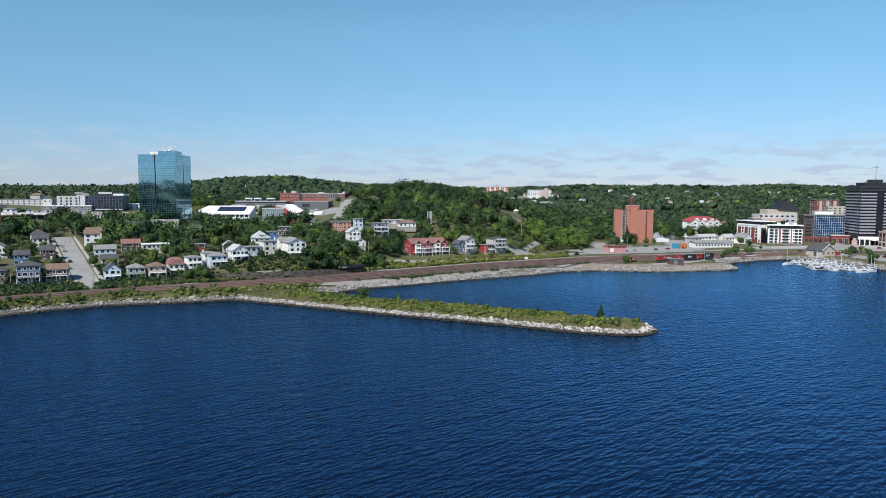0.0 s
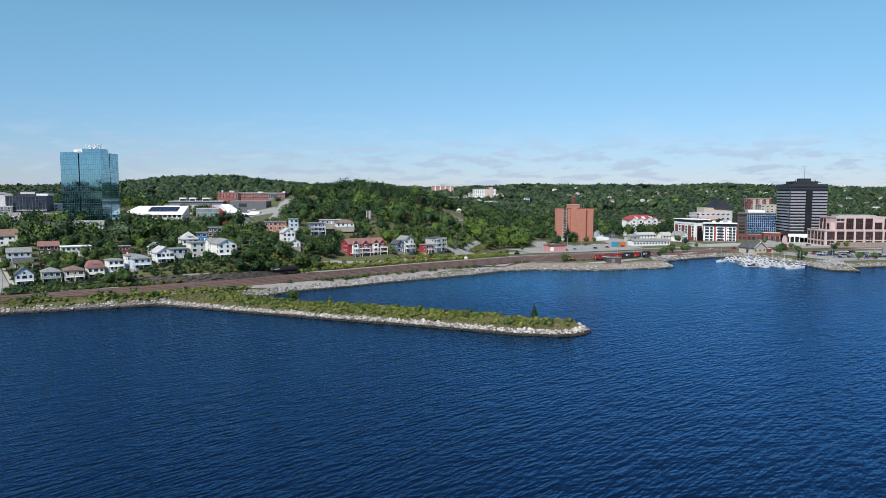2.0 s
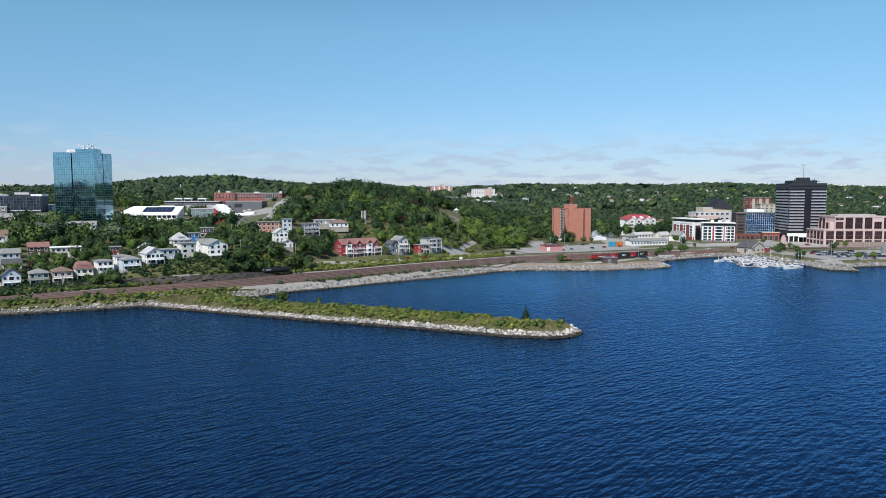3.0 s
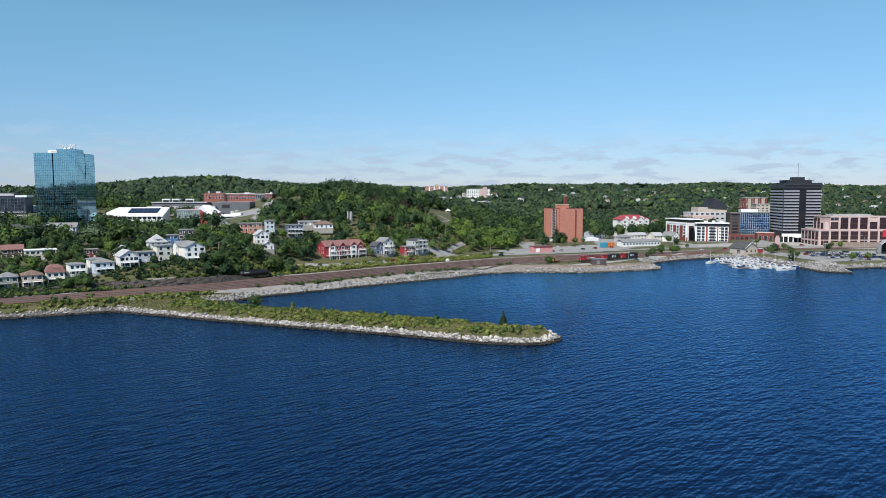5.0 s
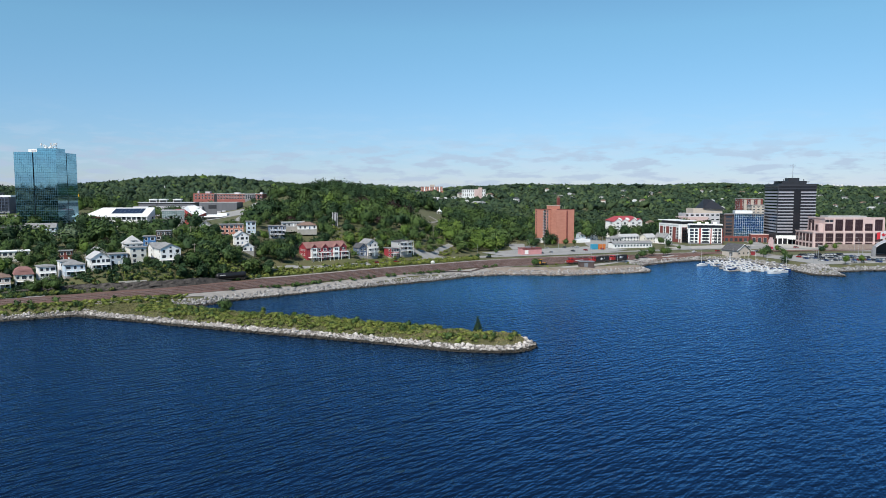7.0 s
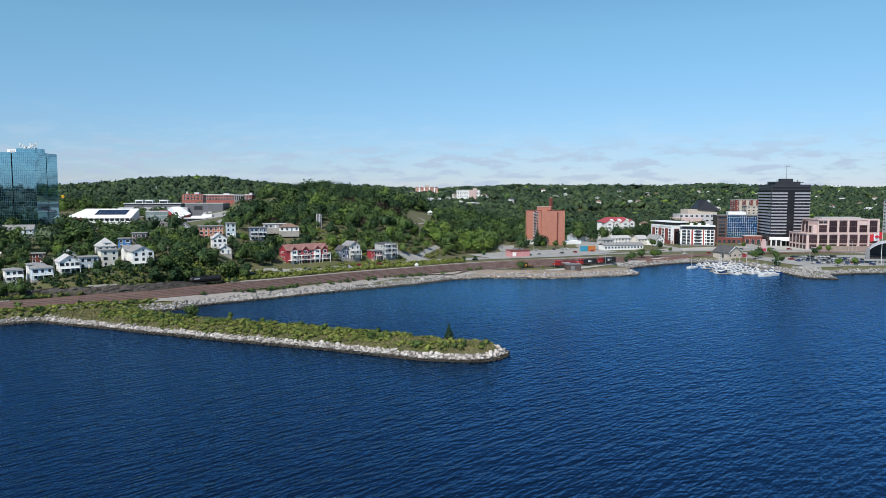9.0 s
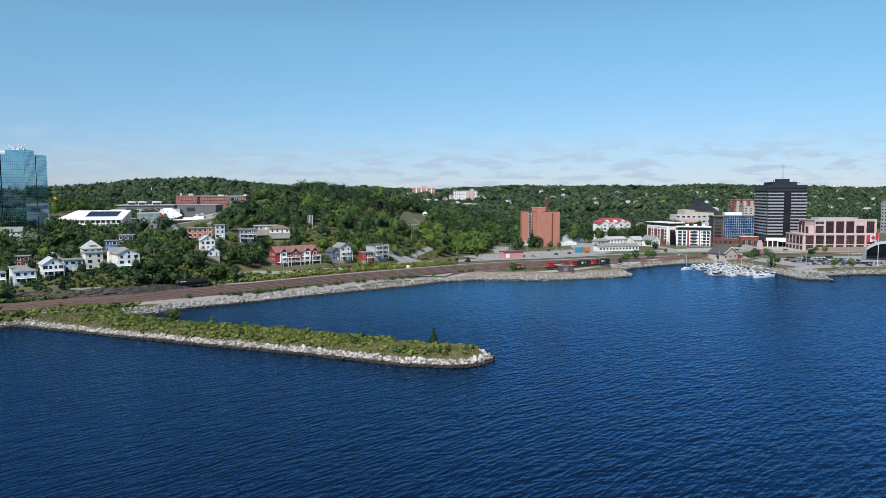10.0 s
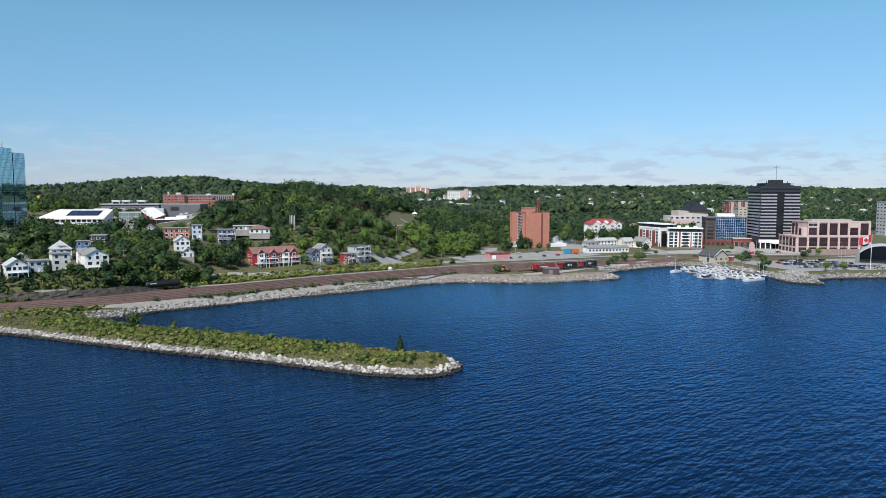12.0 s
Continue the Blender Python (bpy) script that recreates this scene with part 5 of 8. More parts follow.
vs = [bm.verts.new(v) for v in ((27, 2, 22), (59, 2, 20), (59, 30, 20), (27, 30, 22), (31, 12, 34.5), (44, 16, 33.5))]
for q in ((0, 1, 5, 4), (1, 2, 5), (2, 3, 4, 5), (3, 0, 4), (3, 2, 1, 0)):
    bm.faces.new([vs[i] for i in q])
part("pyramid_roof", bm, M_PANEL_DARK, o, "black sloping roof")
for i in range(7):
    window(o, "f", 4 + i * 7, 12, 4, 2.2)
    window(o, "f", 4 + i * 7, 6, 4, 2.2)
o = plain_block("apartment_tower", "red-brick and white balconied apartment tower", 583, 968, 12, -6, 33, 18, 31, M_BRICK_DARK, M_ROOF_FLAT, 9, 4, 2.2, 1.6)
for i in range(3):
    part("balcony_stack", boxes((5 + i * 10, -1.2, 0, 9 + i * 10, 0.1, 30)), M_STONE_BUFF, o)
plain_block("office_block", "cream stone office block beside the tower", 560, 900, 10, -10, 36, 18, 25, M_STONE_BUFF, M_ROOF_FLAT, 7, 6, 3.0, 1.6)
plain_block("apartment_tower", "pale grey apartment tower with rows of balconies", 682, 790, 6, -10, 40, 20, 38, M_PANEL_GREY, M_ROOF_FLAT, 9, 8, 3.4, 1.7)
plain_block("office_block", "white low office block behind trees", 520, 760, 5, -10, 22, 14, 16, M_PANEL_WHITE, M_ROOF_FLAT, 4, 5, 2.0, 1.4)
o = building("seniors_home", "white three-storey home with bright red roofs", 292, 706, 14.5, 14, 33, 14, extra=0.5)
part("wall", boxes((0, 0, -9, 33, 14, 9)), W_WHITE, o)
bm = bmesh.new()
vs = [bm.verts.new(v) for v in ((-1, -1, 8.8), (34, -1, 8.8), (34, 15, 8.8), (-1, 15, 8.8), (6, 7, 13.4), (27, 7, 13.4))]
for q in ((0, 1, 5, 4), (1, 2, 5), (2, 3, 4, 5), (3, 0, 4), (3, 2, 1, 0)):
    bm.faces.new([vs[i] for i in q])
part("roof", bm, R_RED, o)
for gx0, gy0, gw in ((3, -3.4, 4.2), (13, -1.6, 3.4), (22, -3.6, 4.4), (31, -1.8, 3.6)):
    part("bay", boxes((gx0 - gw, gy0, -9, gx0 + gw, 0.02, 8.4)), W_WHITE, o, "white projecting bay")
    b = slab_roof("front", gw * 2, 7.0, 8.2, gw * 0.7, 0.5)
    part("bay_roof", bm_mesh("bay_roof", b, R_RED), None, o, at=pose(gx0, gy0 + 3.5, 0))
    b = bmesh.new()
    v = [b.verts.new((gx0 + dx, gy0 + dy, z)) for dy in (0.05, 0.6) for dx, z in ((-gw, 8.3), (gw, 8.3), (0, 8.2 + gw * 0.68))]
    for q in ((0, 1, 2), (5, 4, 3), (0, 3, 4, 1), (1, 4, 5, 2), (2, 5, 3, 0)):
        b.faces.new([v[j] for j in q])
    part("bay_gable", b, W_WHITE, o)
    for k in range(3):
        window(o, "f", gx0, -1.5 + k * 3.4, 2.6, 1.7, bars=1).location.y = gy0
for gx0 in (8, 17.5, 26.5):
    bm = bmesh.new()
    vs = [bm.verts.new(v) for v in ((gx0 - 3, -1.3, 8.6), (gx0 + 3, -1.3, 8.6), (gx0, -1.3, 11.6), (gx0 - 3, 5, 8.6), (gx0 + 3, 5, 8.6), (gx0, 5, 11.6))]
    for q in ((0, 1, 2), (5, 4, 3), (0, 2, 5, 3), (1, 4, 5, 2), (0, 3, 4, 1)):
        bm.faces.new([vs[i] for i in q])
    part("gable", bm, W_WHITE, o)
for k in range(3):
    for i in range(9):
        window(o, "f", 2 + i * 3.6, -1.5 + k * 3.4, 1.5, 1.6)


# houses on the far hills
FAR_HOUSE = {}
rf = random.Random(5)


def far_house(x, y):
    w, d, h = rf.choice(((10, 9, 6), (13, 9, 6.5), (16, 10, 7), (9, 8, 8)))
    wall, roof = rf.choice((W_WHITE, W_WHITE, W_CREAM, W_GREY, W_PALEBLUE)), rf.choice((R_GREY, R_DARK, R_PALE, R_BROWN))
    key = (w, wall.name, roof.name)
    if key not in FAR_HOUSE:
        FAR_HOUSE[key] = (bm_mesh("wall", boxes((-w / 2, -d / 2, -4, w / 2, d / 2, h)), wall), None)
    words = {"white_siding": "white", "cream_siding": "cream", "grey_siding": "grey", "pale_blue_siding": "pale blue"}[wall.name]
    o = thing("house", f"distant {words} house among trees on the hill", "house", x, y, ground(x, y) + 2.6, rf.uniform(-30, 50), "distant houses")
    KEEP_CLEAR.append((x, y, 9))
    KEEP_CLEAR.append((x - x / y * 11, y - 11, 6))
    part("wall", FAR_HOUSE[key][0], None, o)
    rk = ("roof", w, d, h, roof.name)
    if rk not in FAR_HOUSE:
        bm = bmesh.new()
        v = [bm.verts.new(c) for c in ((-w / 2 - 0.5, -d / 2 - 0.5, h), (w / 2 + 0.5, -d / 2 - 0.5, h), (w / 2 + 0.5, d / 2 + 0.5, h), (-w / 2 - 0.5, d / 2 + 0.5, h), (-w / 2 + 2, 0, h + 3), (w / 2 - 2, 0, h + 3))]
        for q in ((0, 1, 5, 4), (1, 2, 5), (2, 3, 4, 5), (3, 0, 4), (3, 2, 1, 0)):
            bm.faces.new([v[i] for i in q])
        FAR_HOUSE[rk] = bm_mesh("roof", bm, roof)
    part("roof", FAR_HOUSE[rk], None, o)
    for i in (-0.28, 0.28):
        window(o, "f", i * w, h * 0.45, 1.6, 1.6).location.y = -d / 2


for i in range(46):
    y = rf.uniform(1250, 1900)
    far_house(y * rf.uniform(0.22, 0.85), y)
for i in range(14):
    y = rf.uniform(1250, 1700)
    far_house(y * rf.uniform(0.10, 0.22), y)
for i in range(16):
    y = rf.uniform(820, 1250)
    far_house(-y * rf.uniform(0.42, 0.75), y)
for i in range(5):
    y = rf.uniform(860, 1050)
    far_house(y * rf.uniform(0.30, 0.55), y)
for x in (1600, 1680, 1765, 1850):
    o = plain_block("apartment_block", "distant pale low apartment block on the ridge", x, 2290, ground(x + 30, 2290) + 4, 0, 64, 16, 12, M_PANEL_GREY, R_GREY, 2, 8, 3.0, 2.0, 0)
    for i in range(4):
        part("gable", prism(bmesh.new(), [(4 + i * 16, -1.5), (11 + i * 16, -1.5), (11 + i * 16, 0.1), (4 + i * 16, 0.1)], -4, 13.5 + (i % 2)), M_PANEL_WHITE, o, "white projecting bay")
    KEEP_CLEAR.append((x + 20, 2270, 20))

# the slim brick tower of a church behind the apartment tower
o = thing("church_tower", "slim red-brick church tower with pointed cap", "tower", 276, 850, ground(276, 850), 20)
zt = 46 - ground(276, 850)
part("shaft", boxes((-1.5, -1.5, -2, 1.5, 1.5, zt)), M_BRICK_DARK, o)
bm = bmesh.new()
vs = [bm.verts.new(v) for v in ((-1.7, -1.7, zt), (1.7, -1.7, zt), (1.7, 1.7, zt), (-1.7, 1.7, zt), (0, 0, zt + 2.4))]
for q in ((0, 1, 4), (1, 2, 4), (2, 3, 4), (3, 0, 4), (3, 2, 1, 0)):
    bm.faces.new([vs[i] for i in q])
part("cap", bm, R_BROWN, o)

# ---- houses ----
HOUSE_SPOTS = []


def open_view(x, y, reach, r):
    """Ground that stays free of trees between a house and the water."""
    for d in np.arange(4.0, reach, 5.0):
        TREE_CLEAR.append((x + 0.08 * d, y - d, r))


for x, y, reach, r in ((-53, 497, 24, 7), (-39.5, 493, 16, 3), (-24.3, 508, 24, 5.5), (-4.5, 518, 22, 6), (-72, 507, 16, 3), (-40, 456, 14, 4), (-118, 424, 14, 4), (-96.5, 431, 10, 4), (-84, 457, 12, 3.5), (14.2, 556, 26, 3.5),
                       (8, 458, 16, 8), (22, 466, 16, 8), (38.8, 485, 16, 6), (61.8, 498, 16, 7), (53, 490, 16, 6)):
    open_view(x, y, reach, r)


def house(label, x, y, rz, w, d, storeys, roof, rh, wall, shingle, cols=3, side=3, deck=0, chimney=False, sh=2.75, porch=False, z=None, dormer=False, trim=None, clear=2.5, garage=False):
    """A house centred at x, y. deck: how many storeys have a front deck on posts."""
    h = storeys * sh + 0.3
    z = ground(x, y) if z is None else z
    o = thing("house", label, "house", x, y, z, rz, "houses on the slope")
    KEEP_CLEAR.append((x, y, 0.5 * max(w, d) + clear))
    HOUSE_SPOTS.append((x, y, 0.56 * max(w, d)))
    fx, fy = math.sin(radians(rz)), -math.cos(radians(rz))
    KEEP_CLEAR.append((x + fx * (d / 2 + 4), y + fy * (d / 2 + 4), 0.45 * w + 1.0))
    KEEP_CLEAR.append((x + 0.42 * (d / 2 + 9), y - 0.9 * (d / 2 + 9), 5.5))      # open lawns on the water side
    bm = bmesh.new()
    if roof in ("front", "side"):
        if roof == "front":
            pr = [(-w / 2, -3.5), (w / 2, -3.5), (w / 2, h), (0, h + rh), (-w / 2, h)]
            lo, hi = [bm.verts.new((a, -d / 2, c)) for a, c in pr], [bm.verts.new((a, d / 2, c)) for a, c in pr]
        else:
            pr = [(-d / 2, -3.5), (d / 2, -3.5), (d / 2, h), (0, h + rh), (-d / 2, h)]
            lo, hi = [bm.verts.new((w / 2, a, c)) for a, c in pr], [bm.verts.new((-w / 2, a, c)) for a, c in pr]
        bm.faces.new(lo)
        bm.faces.new(hi[::-1])
        for i in range(5):
            bm.faces.new((lo[i], hi[i], hi[(i + 1) % 5], lo[(i + 1) % 5]))
        bmesh.ops.recalc_face_normals(bm, faces=bm.faces[:])
    else:
        box(bm, -w / 2, -d / 2, -3.5, w / 2, d / 2, h)
    part("wall", bm, wall, o)
    part("foundation", boxes((-w / 2 - 0.08, -d / 2 - 0.08, -3.6, w / 2 + 0.08, d / 2 + 0.08, 0.25)), M_CONCRETE, o)
    part("roof", slab_roof(roof, w, d, h, rh), shingle, o)
    # a body-corner frame, so that windows can be laid out from the front left corner
    def put(face, u, zz, ww, hh, **k):
        wd = window(o, face, u, zz, ww, hh, w, d, trim, **k)
        wd.location.x -= w / 2
        wd.location.y -= d / 2
        return wd
    for k in range(storeys):
        zz = 0.9 + k * sh
        for i in range(cols):
            if k == 0 and i == cols // 2:
                dr = part("door", boxes((-0.5, -0.06, 0.3, 0.5, 0.02, 2.35), bevel=0.02), M_TRIM if wall is not W_WHITE else W_SLATE, o, at=pose(-w / 2 + w * (i + 0.5) / cols, -d / 2, 0))
                continue
            wide = 1.3 + 0.7 * ((i + k + int(abs(x))) % 3 == 0)
            put("f", w * (i + 0.5) / cols, zz, wide, 1.55)
        for i in range(side):
            if (i + k + int(abs(y))) % 4 != 3:
                if i == 0:
                    put("l", d * (i + 0.5) / side, zz, 1.1, 1.4)
                put("r", d * (i + 0.5) / side, zz, 1.1, 1.4)
    if roof == "front" and rh > 1.6:
        put("f", w / 2, h + 0.15, 1.0, 1.0)
    if garage:
        part("garage_door", boxes((-w / 2 + 0.6, -d / 2 - 0.06, 0.05, -w / 2 + 3.4, -d / 2 + 0.02, 2.3)), M_PANEL_DARK if wall is not W_BROWN else M_TRIM, o)
    for k in range(deck):
        zz = sh * (k + 1) - 0.1 if deck < storeys + 1 else sh * k
        part("deck", boxes((-w / 2 + 0.2, -d / 2 - 2.2, zz - 0.15, w / 2 - 0.2, -d / 2 - 0.03, zz)), M_TRIM, o)
        rail = boxes((-w / 2 + 0.2, -d / 2 - 2.2, zz + 0.9, w / 2 - 0.2, -d / 2 - 2.12, zz + 1.0))
        n = int(w / 0.45)
        for i in range(n + 1):
            a = -w / 2 + 0.25 + (w - 0.5) * i / n
            box(rail, a - 0.03, -d / 2 - 2.19, zz, a + 0.03, -d / 2 - 2.13, zz + 0.9)
        part("railing", rail, M_TRIM, o)
        for a in (-w / 2 + 0.3, 0, w / 2 - 0.3):
            part("post", boxes((a - 0.09, -d / 2 - 2.15, zz - sh, a + 0.09, -d / 2 - 1.97, zz - 0.15)), M_TRIM, o)
    if porch:
        part("porch_roof", boxes((-w / 2 - 0.2, -d / 2 - 2.2, 2.5, w / 2 + 0.2, -d / 2 - 0.03, 2.75)), shingle, o)
        for a in (-w / 2 + 0.2, w / 2 - 0.2):
            part("post", boxes((a - 0.1, -d / 2 - 2.0, -2, a + 0.1, -d / 2 - 1.8, 2.5)), M_TRIM, o)
    if dormer:
        bm = boxes((-1.4, -d / 2 + 0.4, h - 0.2, 1.4, 0, h + 1.7))
        part("dormer", bm, wall, o)
        part("dormer_roof", boxes((-1.7, -d / 2 + 0.1, h + 1.7, 1.7, 0.4, h + 1.95)), shingle, o)
        wd = put("f", w / 2, h + 0.2, 1.6, 1.0)
        wd.location.y = -d / 2 + 0.38
    if chimney:
        part("chimney", boxes((w * 0.2, 0.3, h - 0.5, w * 0.2 + 0.7, 1.0, h + rh + 0.9)), M_BRICK_DARK, o)
    return o


# the row along the shore road
house("slate-blue three-storey house with white porch and gable", -196, 356, 24, 10.5, 11, 3, "hip", 2.2, W_SLATE, R_DARK, 4, 3, 1, porch=True)
house("dark brown house with low hip roof beside the road", -209, 351, 24, 8, 9, 2, "hip", 2.0, W_BROWN, R_DARK, 3, 3)
house("dark brown house with brown roof and wide deck", -186, 364, 24, 10, 10, 2, "side", 2.4, W_BROWN, R_BROWN, 4, 2, 1, chimney=True)
house("pale blue house with steep front gable and deck", -160, 369, 26, 8.0, 10, 2, "front", 3.4, W_PALEBLUE, R_DARK, 3, 3, 1)
house("sage green house with grey hip roof", -150, 375, 28, 8.4, 9, 2, "hip", 2.2, W_GREEN, R_GREY, 3, 2, porch=True)
house("taupe house with two brown hip roofs and garage", -141, 380, 28, 9.0, 10, 2, "hip", 2.2, W_TAUPE, R_BROWN, 3, 3, 1, garage=True)
house("cream house with maroon mansard roof and dormers", -133, 387, 28, 8.0, 9, 2, "mansard", 2.6, W_CREAM, R_MAROON, 3, 2, 1, dormer=True, chimney=True)
house("white flat-roofed three-storey house with front decks", -125, 393, 32, 7.6, 9, 3, "hip", 0.9, W_WHITE, R_GREY, 3, 2, 2)
house("white flat-roofed house with two front decks", -118.5, 402, 32, 7.2, 9, 3, "hip", 0.9, W_WHITE, R_GREY, 3, 2, 2)
house("pale blue low house with grey roof on the bank", -110.5, 390, 30, 9, 9, 2, "hip", 2.0, W_PALEBLUE, R_GREY, 3, 3, 1)
house("white house with pale roof, gable and broad deck", -101, 396.6, 32, 9, 12, 2, "front", 3.0, W_WHITE, R_PALE, 4, 3, 1)
house("pale grey square house with flat roof", -94.6, 405.6, 28, 8.6, 8.5, 2, "flat", 0.3, W_PALEBLUE, R_GREY, 3, 3)
house("small grey house with gabled pale roof", -113.6, 431, 32, 7.5, 10, 2, "front", 2.4, W_GREY, R_PALE, 2, 3)
house("white house with steep pale pyramid roof and dormer", -96.5, 436.5, 28, 9.5, 9.5, 2, "pyramid", 4.6, W_WHITE, R_PALE, 3, 3, 1, dormer=True)
house("white block of a house with flat roof", -86, 409.4, 30, 8, 9, 3, "flat", 0.3, W_CREAM, R_GREY, 2, 3)
house("large white house with gabled front and deck", -71.8, 416, 30, 10.5, 13, 3, "front", 2.6, W_WHITE, R_GREY, 3, 4, 1, z=13.4)
house("white side wing of a house with grey roof", -79, 424, 30, 8, 9, 2, "side", 2.2, W_WHITE, R_GREY, 2, 2)
# beside the street
house("bright blue house with white window trim", -219, 392, 24, 7.5, 9, 2, "side", 2.2, W_BLUE, R_DARK, 3, 2)
house("white gabled house among trees", -241, 409, 24, 8, 9, 2, "front", 2.6, W_WHITE, R_GREY, 3, 3)
house("white house with dark hip roof beside the street", -252, 472, 24, 9, 9, 2, "pyramid", 3.2, W_WHITE, R_DARK, 3, 3, chimney=True)
house("white low house with dark grey roof", -241, 454, 24, 9, 9, 2, "side", 2.0, W_WHITE, R_DARK, 3, 3)
house("small white gabled house beside the street", -224, 428, 24, 6.5, 8, 1, "front", 2.4, W_WHITE, R_GREY, 2, 2)
house("brown house half hidden by a tree", -214, 410, 24, 7, 8, 2, "side", 2.2, W_BROWN, R_DARK, 2, 2)
house("tall white house with brown roof beside the street", -214, 466, 24, 9, 11, 3, "side", 2.4, W_WHITE, R_BROWN, 2, 3, chimney=True)
house("low white wing with brown roof", -218, 478, 24, 9.5, 9, 3, "side", 2.2, W_CREAM, R_BROWN, 2, 3)
house("pale blue-white house with long grey roof", -187, 423, 26, 12, 9, 2, "side", 2.2, W_PALEBLUE, R_GREY, 4, 2)
house("low house with dark grey roof behind the row", -178, 408, 26, 9, 8, 1, "side", 2.2, W_WHITE, R_DARK, 3, 2)
house("brown-roofed house with chimney among trees", -182, 449, 26, 11, 8, 2, "side", 2.4, W_BROWN, R_MAROON, 3, 2, chimney=True)
house("long cream flat-roofed apartment house", -166, 448, 26, 16, 9, 2, "flat", 0.3, W_CREAM, M_ROOF_WHITE, 6, 2)
house("white house with two dormers among trees", -226, 538, 12, 15, 10, 2, "side", 3.4, W_WHITE, R_DARK, 5, 3, dormer=True)
house("white row house with dark roof", -210, 540, 12, 14, 9, 2, "side", 3.2, W_WHITE, R_DARK, 5, 2, dormer=True)
house("pale blue house with gabled dormer and grey roof", -200, 564, 12, 20, 10, 2, "side", 3.0, W_PALEBLUE, R_GREY, 6, 3, dormer=True)
house("small red brick house among trees", -139, 452, 20, 7, 7, 2, "flat", 0.3, M_BRICK_DARK, R_GREY, 2, 2)
house("brown flat-roofed apartment house among trees", -86, 463, 10, 8, 9, 3, "flat", 0.3, M_BRICK_BROWN, R_GREY, 3, 2)
house("blue low house among trees", -94, 462, 10, 7, 7, 2, "flat", 0.3, W_BLUE, R_GREY, 2, 2)
house("small grey gabled house among trees", -72, 512, 10, 7, 8, 2, "front", 2.6, W_GREY, R_GREY, 2, 2)
# on the hill
house("red-brick and white three-storey apartment house", -53, 503, 12, 15, 10, 3, "flat", 0.3, M_BRICK, R_GREY, 5, 3, trim=M_TRIM, z=22.2)
house("pale blue house with flat roof on the hill", -39.5, 498, 12, 6, 8, 3, "flat", 0.3, W_PALEBLUE, R_GREY, 2, 2)
house("white gabled house half hidden by trees", -40, 461, 20, 8, 9, 2, "front", 2.8, W_WHITE, R_PALE, 3, 2)
house("small white house with pale roof below it", -35, 452, 20, 6.5, 7, 1, "front", 2.2, W_WHITE, R_PALE, 2, 2)
house("grey house with orange and white columns", -24.3, 513, 14, 11, 9, 3, "flat", 0.3, W_SLATE, R_GREY, 4, 3, 2, z=20.6)
house("long low house with white and brown roof", -15, 533, 10, 16, 10, 1, "flat", 0.3, W_GREY, R_PALE, 5, 2, z=27.6)
house("brown-roofed bungalow with white gable", -4.5, 523, 10, 13, 9, 1, "hip", 2.4, W_WHITE, R_BROWN, 4, 2, z=26.0)

# the red row of townhouses
TH = thing("townhouse_row", "barn-red row of townhouses with white balconies", "townhouses", -0.6, 466.5, 8.4, 30)
for a in range(4):
    KEEP_CLEAR.append((-0.6 + a * 8 * 0.87 + 2, 466 + a * 8 * 0.5 + 5, 9.5))
    KEEP_CLEAR.append((-0.6 + a * 8 * 0.87 + 6, 466 + a * 8 * 0.5 - 5, 7.0))
TW, TD, THH = 28.5, 10.5, 8.6
bm = bmesh.new()
prism(bm, [(0, 0), (TW, 0), (TW, TD), (0, TD)], -2, THH)
bm2 = bmesh.new()
lo = [bm2.verts.new((0, y, z)) for y, z in ((0, THH), (TD, THH), (TD / 2, THH + 3.2))]
hi = [bm2.verts.new((TW, y, z)) for y, z in ((0, THH), (TD, THH), (TD / 2, THH + 3.2))]
bm2.faces.new(lo[::-1])
bm2.faces.new(hi)
part("wall", bm, W_RED, TH)
part("gable_wall", bm2, W_RED, TH)
part("roof", slab_roof("side", TW, TD, THH, 3.2), R_MAROON, TH, at=pose(TW / 2, TD / 2, 0))
for i, a in enumerate((4.8, 12.4, 20.6, 25.8)):
    part("front_gable", bm_mesh("front_gable", slab_roof("front", 4.2, 5.4, THH - 0.1, 2.2, 0.35), R_MAROON), None, TH, at=pose(a, 1.4, 0))
    b = bmesh.new()
    prism(b, [(a - 2.1, -1.2), (a + 2.1, -1.2), (a + 2.1, 1), (a - 2.1, 1)], 0.2, THH)
    part("bay", b, W_RED if i % 2 else M_TRIM, TH)
    b = bmesh.new()
    v = [b.verts.new((a + dx, y, z)) for y in (-1.2, 0.4) for dx, z in ((-2.1, THH), (2.1, THH), (0, THH + 2.1))]
    for q in ((0, 1, 2), (5, 4, 3), (0, 3, 4, 1)):
        b.faces.new([v[j] for j in q])
    part("bay_gable", b, W_RED, TH)
    for k in range(3):
        wd = window(TH, "f", a, 0.9 + k * 2.8, 2.0, 1.5, bars=1)
        wd.location.y = -1.2
